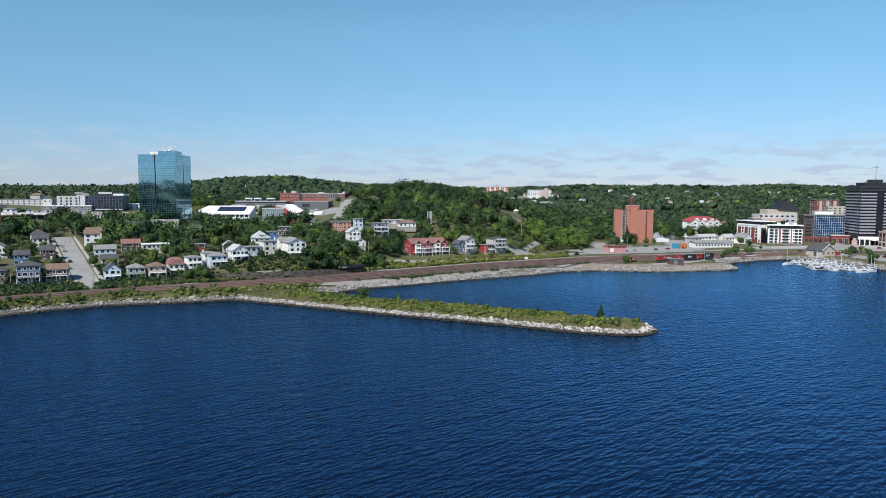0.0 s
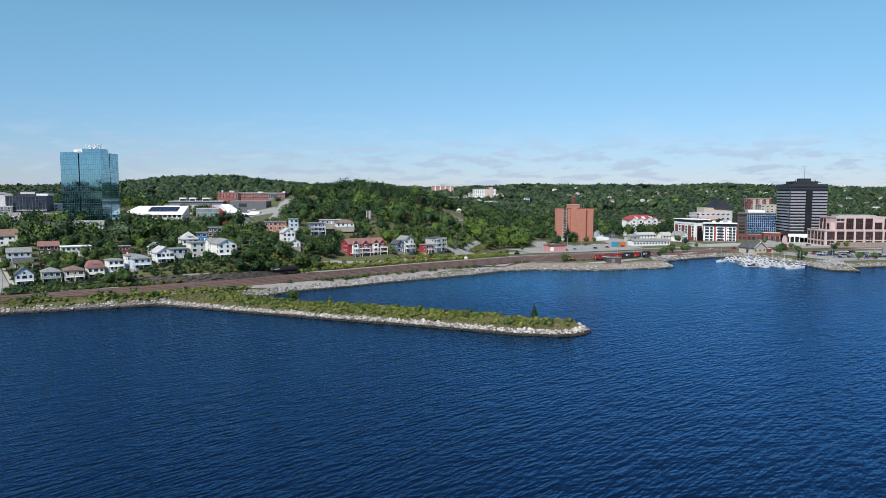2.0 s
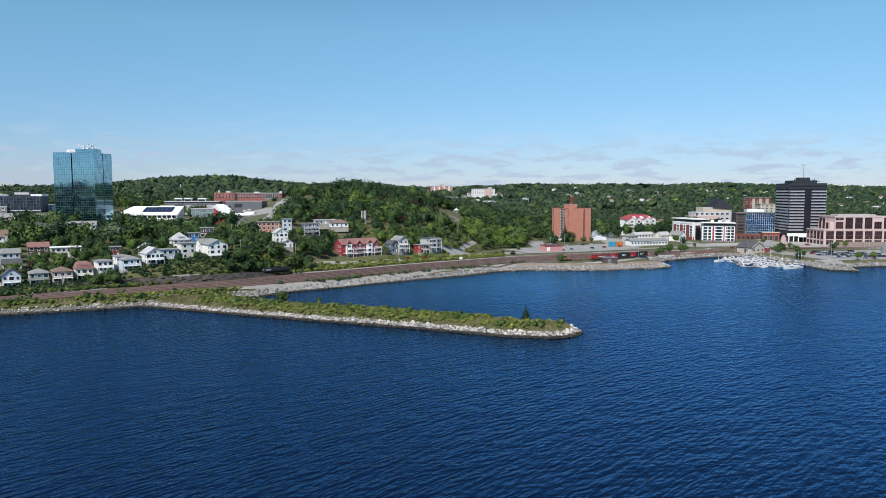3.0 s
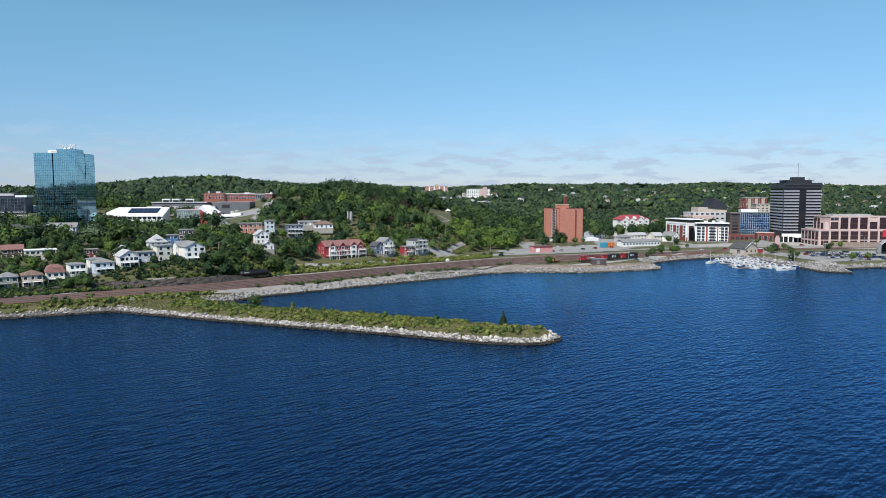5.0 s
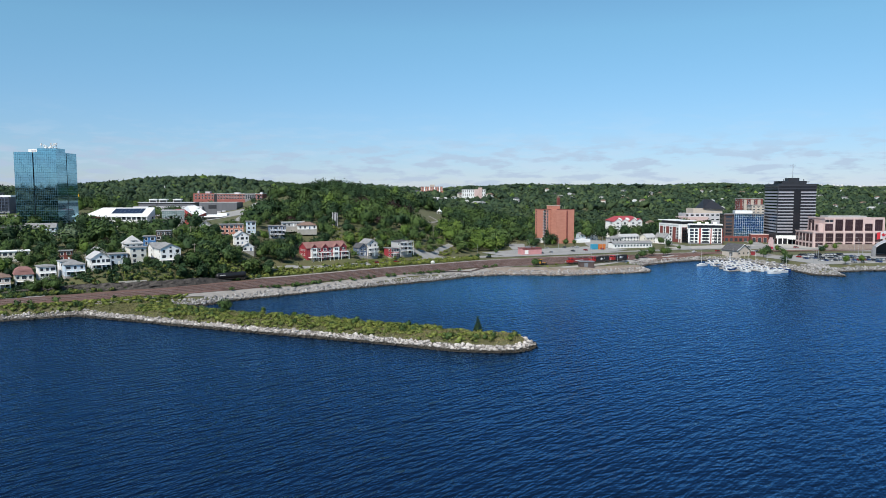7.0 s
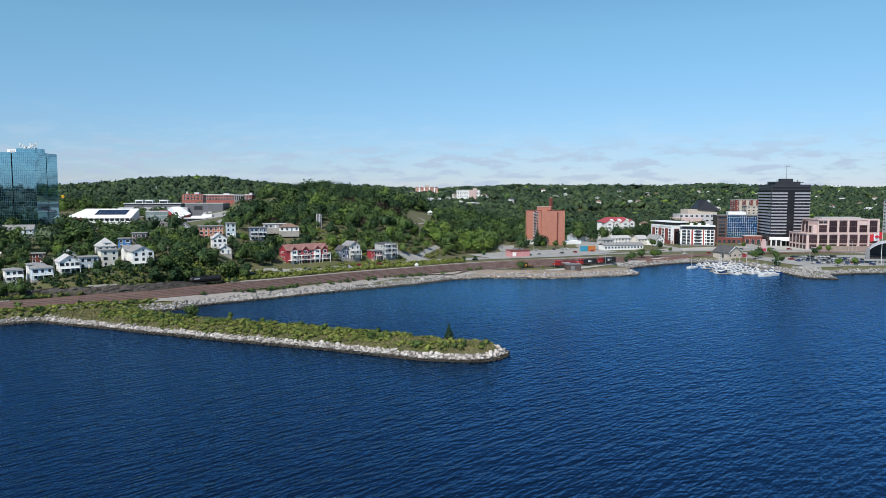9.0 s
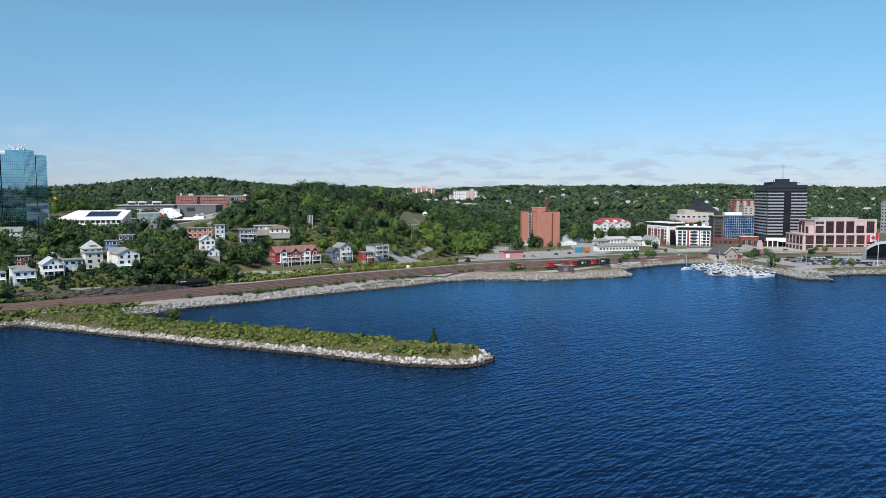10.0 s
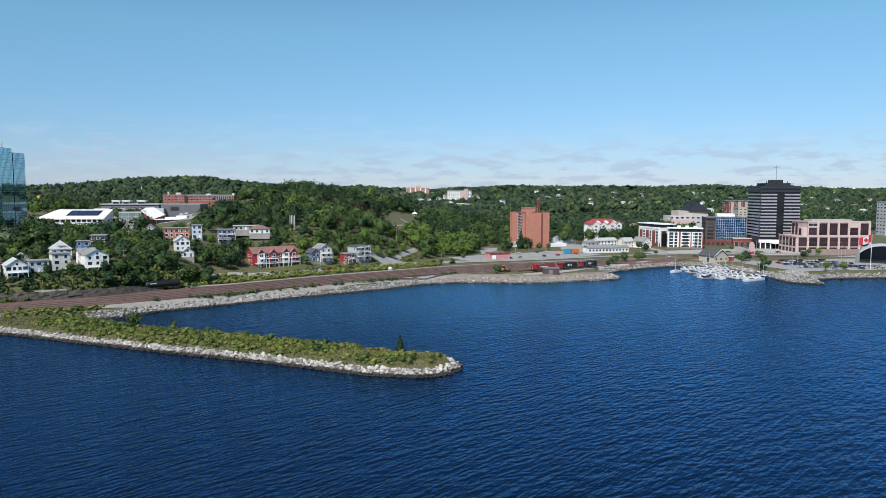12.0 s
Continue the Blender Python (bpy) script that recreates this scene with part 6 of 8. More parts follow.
for i, (a0, a1) in enumerate(((1, 8), (8.4, 15), (15.4, 22), (22.8, 28.8))):
    for zz in (2.6, 5.4):
        if zz > 3 and i in (0, 2):
            a0, a1 = a0 + 2, a1 - 1
        part("balcony", boxes((a0, -3.6, zz - 0.2, a1, 0.0, zz), (a0, -3.6, zz + 0.85, a1, -3.5, zz + 0.97)), M_TRIM, TH)
        b = bmesh.new()
        n = int((a1 - a0) / 0.4)
        for j in range(n + 1):
            xx = a0 + (a1 - a0) * j / n
            box(b, xx - 0.03, -3.58, zz, xx + 0.03, -3.52, zz + 0.9)
        part("balustrade", b, M_TRIM, TH)
    for a in (a0 + 0.2, a1 - 0.2):
        part("post", boxes((a - 0.14, -3.55, -2, a + 0.14, -3.3, 5.3)), M_TRIM, TH)
    part("patio_door", boxes((a0 + 1, -0.08, 0.1, a0 + 3.4, 0.02, 2.2)), M_PANE, TH)
for k in range(3):
    for a in (9.0, 16.6, 23.2):
        window(TH, "f", a, 0.9 + k * 2.8, 1.4, 1.4)
    for a in (2.6, 5.2, 7.9):
        window(TH, "l", a, 0.9 + k * 2.8, 0.9, 1.2)
part("side_deck", boxes((-3.0, 0.5, 0.2, -0.05, 9, 0.4), (-3.0, 0.5, 1.2, -2.9, 9, 1.3), (-3, 0.5, 1.2, -0.05, 0.6, 1.3)), M_TRIM, TH)

house("tall pale house with gabled front and garage", 38.8, 491.5, 34, 8, 9.5, 3, "front", 2.6, W_PALE, R_GREY, 2, 3, 2, garage=True)
house("dark slate house with steep gable beside the drive", 33, 487.5, 34, 5.4, 8, 2, "front", 2.4, W_SLATE, R_DARK, 2, 2)
house("dark grey four-storey house with white balconies", 61.8, 504, 34, 10.5, 10, 3, "hip", 1.2, W_GREY, R_DARK, 3, 3, 3, sh=3.0)
house("red and white house with balconies beside the grey one", 54.5, 497, 34, 6.5, 8, 2, "flat", 0.3, W_RED, R_GREY, 3, 2, 1)

# ---- trains ----
M_BLACK = paint("black_steel", (0.018, 0.018, 0.02), 0.45)
M_UNDER = mat("grimy_underframe", (0.03, 0.027, 0.024), (0.06, 0.05, 0.042), 0.8, 0.85)
M_LOCO_RED = paint("loco_red", (0.42, 0.022, 0.02), 0.4)
M_LOCO_MAROON = mat("faded_loco_red", (0.17, 0.028, 0.032), (0.24, 0.055, 0.055), 0.5, 0.6)
M_WHITE = paint("white_paint", (0.75, 0.75, 0.74), 0.45)


def lathe(bm, prof, axis_z, sides=14):
    """A body of revolution about a level axis along x; prof: rows of x, radius."""
    rings = [[bm.verts.new((x, r * math.cos(6.2832 * i / sides), axis_z + r * math.sin(6.2832 * i / sides))) for i in range(sides)] for x, r in prof]
    for a, b in zip(rings[:-1], rings[1:]):
        for i in range(sides):
            bm.faces.new((a[i], b[i], b[(i + 1) % sides], a[(i + 1) % sides]))
    bm.faces.new(rings[0])
    bm.faces.new(rings[-1][::-1])
    bmesh.ops.recalc_face_normals(bm, faces=bm.faces[:])
    return bm


def bogie(o, x, axles, z=0.0):
    b = part("bogie", boxes((x - axles * 0.95, -1.15, z + 0.45, x + axles * 0.95, -0.95, z + 0.85), (x - axles * 0.95, 0.95, z + 0.45, x + axles * 0.95, 1.15, z + 0.85), (x - 0.4, -1.1, z + 0.5, x + 0.4, 1.1, z + 0.95)), M_UNDER, o)
    for i in range(axles):
        xx = x + (i - (axles - 1) / 2) * 1.75
        bm = bmesh.new()
        for y0 in (-0.85, 0.72):
            rod(bm, (xx, y0, z + 0.46), (xx, y0 + 0.13, z + 0.46), 0.46, 0.46, 14)
        rod(bm, (xx, -0.85, z + 0.46), (xx, 0.85, z + 0.46), 0.09, 0.09, 6)
        part("wheelset", bm, M_RAIL, b)


def on_rails(x, y):
    return ground(x, y) + 0.52


TX, TY = -42.0, 404.5
o = thing("tank_car", "black railway tank car with white lettering panel", "tank car", TX + 5.2, TY + 3.8, on_rails(TX + 5, TY + 3.6), 36)
part("tank", lathe(bmesh.new(), [(-8.7, 0.35), (-8.5, 1.0), (-8.1, 1.42), (-7.5, 1.6), (7.5, 1.6), (8.1, 1.42), (8.5, 1.0), (8.7, 0.35)], 2.75, 18), M_BLACK, o)
part("underframe", boxes((-9.6, -1.2, 0.95, 9.6, 1.2, 1.25), (-9.6, -1.4, 1.2, -8.2, 1.4, 1.3), (8.2, -1.4, 1.2, 9.6, 1.4, 1.3)), M_UNDER, o)
part("label_panel", boxes((-7.0, -1.62, 3.0, -3.8, -1.55, 3.5)), M_WHITE, o, "white lettering as a plain bar")
part("dome", boxes((-0.8, -0.6, 4.25, 0.8, 0.6, 4.8), bevel=0.1), M_BLACK, o)
part("walkway", boxes((-2.4, -1.0, 4.3, 2.4, -0.7, 4.36), (-2.4, -1.0, 5.1, 2.4, -0.96, 5.15)), M_UNDER, o)
bogie(o, -6.6, 2)
bogie(o, 6.6, 2)


def locomotive(x, y, rz, hood, label, bars):
    o = thing("locomotive", label, "locomotive", x, y, on_rails(x, y), rz, "locomotives")
    part("frame", boxes((-9.2, -1.5, 1.0, 9.2, 1.5, 1.45), bevel=0.04), M_UNDER, o)
    part("nose", boxes((-8.6, -0.95, 1.45, -6.9, 0.95, 3.0), bevel=0.15), M_LOCO_RED, o)
    part("cab", boxes((-6.9, -1.5, 1.45, -4.4, 1.5, 4.5), bevel=0.15), M_LOCO_RED, o)
    part("cab_window", boxes((-6.95, -1.2, 3.3, -6.88, 1.2, 4.1), (-6.4, -1.54, 3.3, -5.0, -1.49, 4.0), (-6.4, 1.49, 3.3, -5.0, 1.54, 4.0)), M_PANE, o)
    part("long_hood", boxes((-4.4, -0.98, 1.45, 8.4, 0.98, 4.15), bevel=0.12), hood, o)
    for x0, x1, w, z in ((-1, 0.6, 0.6, 4.5), (4.5, 8.0, 0.7, 4.45), (1.5, 3.5, 0.4, 4.6)):
        part("roof_fan", boxes((x0, -w, 4.15, x1, w, z)), M_UNDER, o)
    part("red_end", boxes((8.4, -0.95, 1.45, 8.9, 0.95, 3.9), bevel=0.1), M_LOCO_RED, o)
    part("fuel_tank", boxes((-2.6, -1.3, 0.3, 2.6, 1.3, 1.0), bevel=0.12), M_UNDER, o)
    if bars:
        part("logo_bar", boxes((0.2, -1.03, 2.2, 1.6, -0.98, 3.5), (2.0, -1.03, 2.2, 2.4, -0.98, 3.5), (3.3, -1.03, 2.2, 3.7, -0.98, 3.5)), M_WHITE, o, "white logo as plain bars")
    else:
        part("logo_bar", boxes((-3.0, -1.03, 2.6, 3.4, -0.98, 3.0)), M_WHITE, o, "pale logo as a plain bar")
    for sx in (-8.9, 8.9):
        part("handrail", boxes((sx - 0.05, -1.45, 1.45, sx + 0.05, -1.35, 2.6), (sx - 0.05, 1.35, 1.45, sx + 0.05, 1.45, 2.6)), M_WHITE, o)
    bogie(o, -6.2, 2)
    bogie(o, 6.2, 2)


locomotive(177, 467.0, 19, M_LOCO_MAROON, "red locomotive with faded maroon hood", False)
locomotive(194.5, 474.2, 25, M_BLACK, "red and black locomotive with white bars", True)
locomotive(211, 482.4, 28, M_BLACK, "black locomotive with red cab", True)

# ---- waterside buildings and clutter ----
KEEP_CLEAR.append((322, 518, 16))
o = thing("boathouse", "beige gabled boathouse with dark grey roof", "boathouse", 320.5, 522, ground(321, 515) - 0.2, 16, "")
part("wall", boxes((-6.4, -7.6, -1, 6.4, 7.6, 4.6)), M_STONE_BUFF, o)
bm = bmesh.new()
v = [bm.verts.new(c) for y in (-7.6, 7.6) for c in ((-6.4, y, 4.6), (6.4, y, 4.6), (0, y, 9.0))]
for q in ((0, 1, 2), (5, 4, 3), (0, 2, 5, 3), (1, 4, 5, 2)):
    bm.faces.new([v[i] for i in q])
part("gable_wall", bm, M_STONE_BUFF, o)
part("roof", slab_roof("front", 12.8, 15.2, 4.6, 4.4, 0.7), R_DARK, o)
part("bargeboard", boxes((-0.2, -8.4, 8.6, 0.2, -8.3, 9.4)), M_TRIM, o)
for s in (-1, 1):
    bm = rod(bmesh.new(), (s * 7.05, -8.36, 4.3), (0, -8.36, 9.25), 0.2, 0.2, 4)
    part("bargeboard", bm, M_TRIM, o)
for u in (-4.5, 0, 4.5):
    part("window", boxes((u - 0.7, -7.66, 1.6, u + 0.7, -7.58, 3.0)), M_PANE, o)
part("side_door", boxes((-6.48, -3, 0, -6.38, 0, 3)), M_TRIM_DARK, o)
o = thing("kiosk", "red painted kiosk beside the boathouse", "kiosk", 333.5, 520, ground(333, 520), 16)
part("body", boxes((-1.2, -1.2, -0.5, 1.2, 1.2, 3.2)), W_RED, o)
part("roof", boxes((-1.5, -1.5, 3.2, 1.5, 1.5, 3.5)), M_TRIM, o)
o = building("station_building", "long low white building with grey roof", 250, 594, 4.6, 9, 38, 9)
part("wall", boxes((0, 0, -1, 38, 9, 3.6)), W_WHITE, o)
part("roof", bm_mesh("roof", slab_roof("side", 38, 9, 3.6, 1.6), R_GREY), None, o, at=pose(19, 4.5, 0))
for i in range(12):
    window(o, "f", 2 + i * 3.1, 0.9, 1.5, 1.5, frame_m=W_PALEBLUE)
house("white barn with steep grey gable roof", 318, 645, 20, 9, 14, 2, "front", 4.0, W_WHITE, R_GREY, 2, 3)
house("cream shed with pale roof", 306, 652, 20, 12, 9, 2, "side", 3.0, W_CREAM, R_PALE, 3, 2)
house("white long low building with grey roof", 290, 664, 16, 22, 9, 2, "side", 2.2, W_WHITE, R_PALE, 6, 2)
house("grey house with dark roof among trees", 268, 640, 16, 12, 9, 2, "hip", 2.4, W_GREY, R_GREY, 3, 2)
house("pale blue-grey low building among trees", 262, 700, 16, 20, 9, 2, "side", 2.2, W_PALEBLUE, R_GREY, 5, 2)
o = building("rail_office", "low pink rendered building with dark roof", 157.7, 543, 4.6, 13, 16.5, 8)
part("wall", boxes((0, 0, -1, 16.5, 8, 4.4)), paint("pink_render", (0.66, 0.31, 0.32)), o)
part("roof", boxes((-0.3, -0.3, 4.4, 16.8, 8.3, 4.7)), M_BRICK_DARK, o)
part("roof_unit", boxes((5, 3, 4.7, 9, 6, 5.7), (11, 3, 4.7, 13, 5, 5.4)), M_PANEL_MID, o)
part("shutter", boxes((2, -0.06, 0, 5, 0.02, 3)), M_TRIM, o)
part("stripe", boxes((0, -0.05, 3.4, 16.5, 0.02, 3.9)), M_BRICK_DARK, o)
o = building("rail_shed", "dark brown flat-roofed shed on gravel", 173.5, 452, 4.4, -4, 9.5, 5)
part("wall", boxes((0, 0, -1, 9.5, 5, 3.2)), W_BROWN, o)
part("roof", boxes((-0.3, -0.3, 3.2, 9.8, 5.3, 3.5)), M_PANEL_MID, o)
part("door", boxes((3, -0.06, 0, 5.4, 0.02, 2.4)), M_PANEL_MID, o)
for x, c, w in ((230, (0.05, 0.33, 0.50), "blue steel shipping container"), (236.5, (0.62, 0.20, 0.05), "orange steel shipping container")):
    o = thing("container", w, "container", x, 586, ground(x, 586) + 0.15, 8)
    bm = boxes((-3, -1.2, 0, 3, 1.2, 4.4), bevel=0.05)
    part("body", bm, paint(w, c), o)
    bm = bmesh.new()
    for i in range(14):
        box(bm, -2.9 + i * 0.42, -1.27, 0.2, -2.7 + i * 0.42, -1.2, 4.2)
    part("ribs", bm, paint(w + "_ribs", tuple(v * 0.9 for v in c)), o)
o = thing("wheel_loader", "orange-yellow wheel loader beside the tracks", "loader", 151.5, 468.5, ground(151.5, 468.5) + 0.1, 15)
M_CAT = paint("machine_yellow", (0.62, 0.28, 0.03), 0.5)
part("body", boxes((-3, -1.1, 1.0, 0.4, 1.1, 2.5), bevel=0.15), M_CAT, o)
part("cab", boxes((-0.4, -0.9, 1.6, 1.2, 0.9, 3.6), bevel=0.1), M_PANE, o)
part("cab_roof", boxes((-0.6, -1.0, 3.6, 1.4, 1.0, 3.8)), M_CAT, o)
part("arm", boxes((1.0, -0.7, 1.2, 4.0, -0.4, 1.7), (1.0, 0.4, 1.2, 4.0, 0.7, 1.7)), M_CAT, o)
part("bucket", boxes((3.8, -1.5, 0.2, 5.0, 1.5, 1.5), bevel=0.15), M_UNDER, o)
for x in (-2, 1.8):
    for y in (-1.15, 1.15):
        part("wheel", rod(bmesh.new(), (x, y - 0.3, 0.8), (x, y + 0.3, 0.8), 0.8, 0.8, 14), M_BLACK, o)
o = thing("boulder", "white painted boulder beside the gravel road", "boulder", 82, 487, ground(82, 487) + 0.1)
part("stone", bm_mesh("stone", lathe(bmesh.new(), [(-1.5, 0.2), (-1.2, 0.9), (-0.3, 1.35), (0.7, 1.2), (1.4, 0.3)], 0.7, 9), M_WHITE), None, o)
o = thing("monument_sign", "tall pink and white sign with red base", "sign", 381, 572, ground(381, 572), 10)
part("panel", boxes((-2.4, -0.4, 2.2, 2.4, 0.4, 8.2), (-1.4, -0.4, 8.2, 1.4, 0.4, 10)), paint("pale_pink_panel", (0.72, 0.52, 0.52)), o)
part("base", boxes((-2.2, -0.5, -0.5, 2.2, 0.5, 2.2)), paint("crimson_panel", (0.55, 0.03, 0.10)), o)
o = thing("slatted_tower", "grey slatted utility tower among trees", "tower", 14.2, 560, 28.4)
part("core", boxes((-1.6, -1.6, -2, 1.6, 1.6, 8.2)), M_PANEL_DARK, o)
for i in range(4):
    part("fin", boxes((-1.9 + i * 1.1, -1.9, -2, -1.4 + i * 1.1, -1.6, 8.6)), M_PANEL_GREY, o)
o = thing("restaurant_sign", "small yellow sign board on a tall pole", "sign", -276, 830, 33)
part("pole", boxes((-0.25, -0.25, -1, 0.25, 0.25, 14)), M_STEEL, o)
bm = bmesh.new()
box(bm, -1.8, -0.4, 14, 1.8, 0.3, 17.4)
bmesh.ops.bevel(bm, geom=bm.edges[:], offset=0.35, segments=2, affect="EDGES")
part("board", bm, paint("sign_yellow", (0.80, 0.45, 0.01)), o)
o = thing("church", "small white church with pointed spire", "church", -312, 1317, ground(-312, 1317) + 1.5)
part("nave", boxes((-6, -10, -8, 6, 10, 5)), W_WHITE, o)
part("spire", bm_mesh("spire", rod(bmesh.new(), (0, -8, 3), (0, -8, 15), 1.6, 0.1, 4), W_WHITE), None, o)

# the park gazebo
o = thing("gazebo", "small white gazebo with pointed roof on the park lawn", "gazebo", 126, 828, ground(126, 828), 0)
part("roof", rod(bmesh.new(), (0, 0, 3.0), (0, 0, 5.4), 3.6, 0.15, 8), W_WHITE, o)
part("finial", rod(bmesh.new(), (0, 0, 5.3), (0, 0, 8.4), 0.3, 0.12, 6), M_STEEL, o)
part("base", rod(bmesh.new(), (0, 0, -0.6), (0, 0, 0.4), 3.2, 3.2, 8), M_CONCRETE, o)
for i in range(8):
    a = i * math.pi / 4
    part("post", rod(bmesh.new(), (2.7 * math.cos(a), 2.7 * math.sin(a), 0.3), (2.7 * math.cos(a), 2.7 * math.sin(a), 3.1), 0.13, 0.13, 5), M_TRIM, o)

# the waterfront stage and the flag
o = thing("stage_canopy", "open-air stage under a white arched canopy", "stage", 430, 490, ground(430, 490), -38)
KEEP_CLEAR.append((434, 492, 26))
arc = [(16.5 * math.cos(a), 1.5 + 11.5 * math.sin(a)) for a in np.linspace(0, math.pi, 21)]
bm = bmesh.new()
lo, hi, li, hj = ([bm.verts.new((x * f, y, z * f)) for x, z in arc] for y, f in ((-3, 1.0), (22, 1.0), (-3, 0.965), (22, 0.965)))
for i in range(20):
    bm.faces.new((lo[i], lo[i + 1], hi[i + 1], hi[i]))
    bm.faces.new((li[i], hj[i], hj[i + 1], li[i + 1]))
    bm.faces.new((lo[i], li[i], li[i + 1], lo[i + 1]))
bmesh.ops.recalc_face_normals(bm, faces=bm.faces[:])
part("canopy", bm, M_PANEL_GREY, o)
bm = bmesh.new()
vs = [bm.verts.new((x * 0.965, 14, z * 0.965)) for x, z in arc]
bm.faces.new(vs)
part("back_wall", bm, M_PANEL_DARK, o)
part("platform", boxes((-14, -2, -0.5, 14, 16, 1.2)), M_PANEL_DARK, o)
for s in (-1, 1):
    part("tower", boxes((s * 15 - 1.2, -4, -0.5, s * 15 + 1.2, -1.6, 8)), M_PANEL_MID, o)
o = thing("flagpole", "white flagpole with large red and white flag", "flagpole", 392.7, 455, ground(392.7, 455) - 2.4, 0)
part("pole", rod(bmesh.new(), (0, 0, 0), (0, 0, 25.5), 0.22, 0.12, 8), M_WHITE, o)


def flag_strip(u0, u1, y_off=0.0):
    """A waving cloth strip between two fractions of the fly, blown to the left of the pole."""
    L, H, n = 9.0, 4.8, 8
    V = []
    for i in range(n + 1):
        u = u0 + (u1 - u0) * i / n
        for v in (0.0, 0.33, 0.66, 1.0):
            V.append((-0.2 - u * L * 0.94, y_off + 0.5 * math.sin(u * 7) * u, 25.0 - v * H - u * 2.0 + 0.25 * math.sin(u * 8 + v)))
    F = [(i * 4 + j, i * 4 + j + 1, i * 4 + j + 5, i * 4 + j + 4) for i in range(n) for j in range(3)]
    return V, F


M_FLAG_RED, M_FLAG_WHITE = paint("flag_red", (0.60, 0.02, 0.03), 0.8), paint("flag_white", (0.78, 0.78, 0.78), 0.8)
for a, b, m in ((0, 0.25, M_FLAG_RED), (0.25, 0.75, M_FLAG_WHITE), (0.75, 1.0, M_FLAG_RED)):
    part("flag_cloth", mesh_of("flag_cloth", *flag_strip(a, b), m), None, o)
leaf_pts = [(0, 2.0), (0.35, 1.3), (0.75, 1.55), (0.62, 0.6), (1.1, 1.0), (1.25, 0.65), (1.9, 0.75), (1.65, 0.25), (1.85, 0.05), (0.8, -0.75), (0.95, -1.05), (0.1, -0.85), (0.1, -1.9)]
out = leaf_pts + [(-x, z) for x, z in reversed(leaf_pts[1:])]
bm = bmesh.new()
for yy in (-0.45, 0.75):
    cen = bm.verts.new((-4.4, yy, 21.6))
    ring = [bm.verts.new((-4.4 + x * 0.85, yy, 21.6 + z * 0.85 + 0.05)) for x, z in out]
    for i in range(len(ring)):
        bm.faces.new((cen, ring[i], ring[(i + 1) % len(ring)]))
part("maple_leaf", bm, M_FLAG_RED, o)

# ---- cars ----
CAR_COLOURS = (("white", (0.72, 0.72, 0.72)), ("silver", (0.42, 0.43, 0.45)), ("black", (0.015, 0.015, 0.018)), ("dark grey", (0.08, 0.085, 0.09)), ("red", (0.42, 0.02, 0.02)), ("blue", (0.03, 0.07, 0.22)))
CARS = {}


def car(colour, x, y, rz, where="in the car park", dz=0.24):
    if colour not in CARS:
        m = mat("car_paint_" + colour.replace(" ", "_"), dict(CAR_COLOURS)[colour], None, 0.5, 0.25, metal=0.2, spec=0.6)
        bm = bmesh.new()
        prof = [(-2.25, 0.35), (2.2, 0.35), (2.28, 0.7), (1.35, 0.92), (-1.9, 0.98), (-2.3, 0.8)]
        a, b = [bm.verts.new((px, -0.88, pz)) for px, pz in prof], [bm.verts.new((px, 0.88, pz)) for px, pz in prof]
        bm.faces.new(a)
        bm.faces.new(b[::-1])
        for i in range(6):
            bm.faces.new((a[i], b[i], b[(i + 1) % 6], a[(i + 1) % 6]))
        bmesh.ops.recalc_face_normals(bm, faces=bm.faces[:])
        top = bmesh.new()
        ring = [[top.verts.new(c) for c in q] for q in (((-1.9, -0.8, 0.95), (1.15, -0.8, 0.9), (1.15, 0.8, 0.9), (-1.9, 0.8, 0.95)), ((-1.45, -0.66, 1.42), (0.3, -0.66, 1.42), (0.3, 0.66, 1.42), (-1.45, 0.66, 1.42)))]
        for i in range(4):
            top.faces.new((ring[0][i], ring[0][(i + 1) % 4], ring[1][(i + 1) % 4], ring[1][i]))
        rf = boxes((-1.48, -0.68, 1.41, 0.33, 0.68, 1.47))
        wh = rod(bmesh.new(), (0, -0.1, 0.33), (0, 0.1, 0.33), 0.33, 0.33, 10)
        CARS[colour] = (bm_mesh("body", bm, m), bm_mesh("windows", top, M_PANE), bm_mesh("roof", rf, m), CARS["wheel"] if "wheel" in CARS else bm_mesh("wheel", wh, M_BLACK))
        CARS["wheel"] = CARS[colour][3]
    body, win, rf, wh = CARS[colour]
    o = thing("car", f"{colour} parked car {where}", "car", x, y, ground(x, y) + dz, rz, "parked cars")
    part("body", body, None, o)
    part("window_band", win, None, o)
    part("roof", rf, None, o)
    for a in (-1.45, 1.4):
        for b in (-0.82, 0.82):
            part("wheel", wh, None, o, at=pose(a, b, 0))
    return o


rc = random.Random(11)
names = [c for c, _ in CAR_COLOURS]


def car_row(x0, y0, x1, y1, n, facing, where, fill=0.85):
    for i in range(n):
        if rc.random() < fill:
            f = (i + 0.5) / n
            car(rc.choices(names, (10, 6, 3, 3, 3, 1.5))[0], x0 + (x1 - x0) * f, y0 + (y1 - y0) * f, facing + rc.uniform(-3, 3), where)


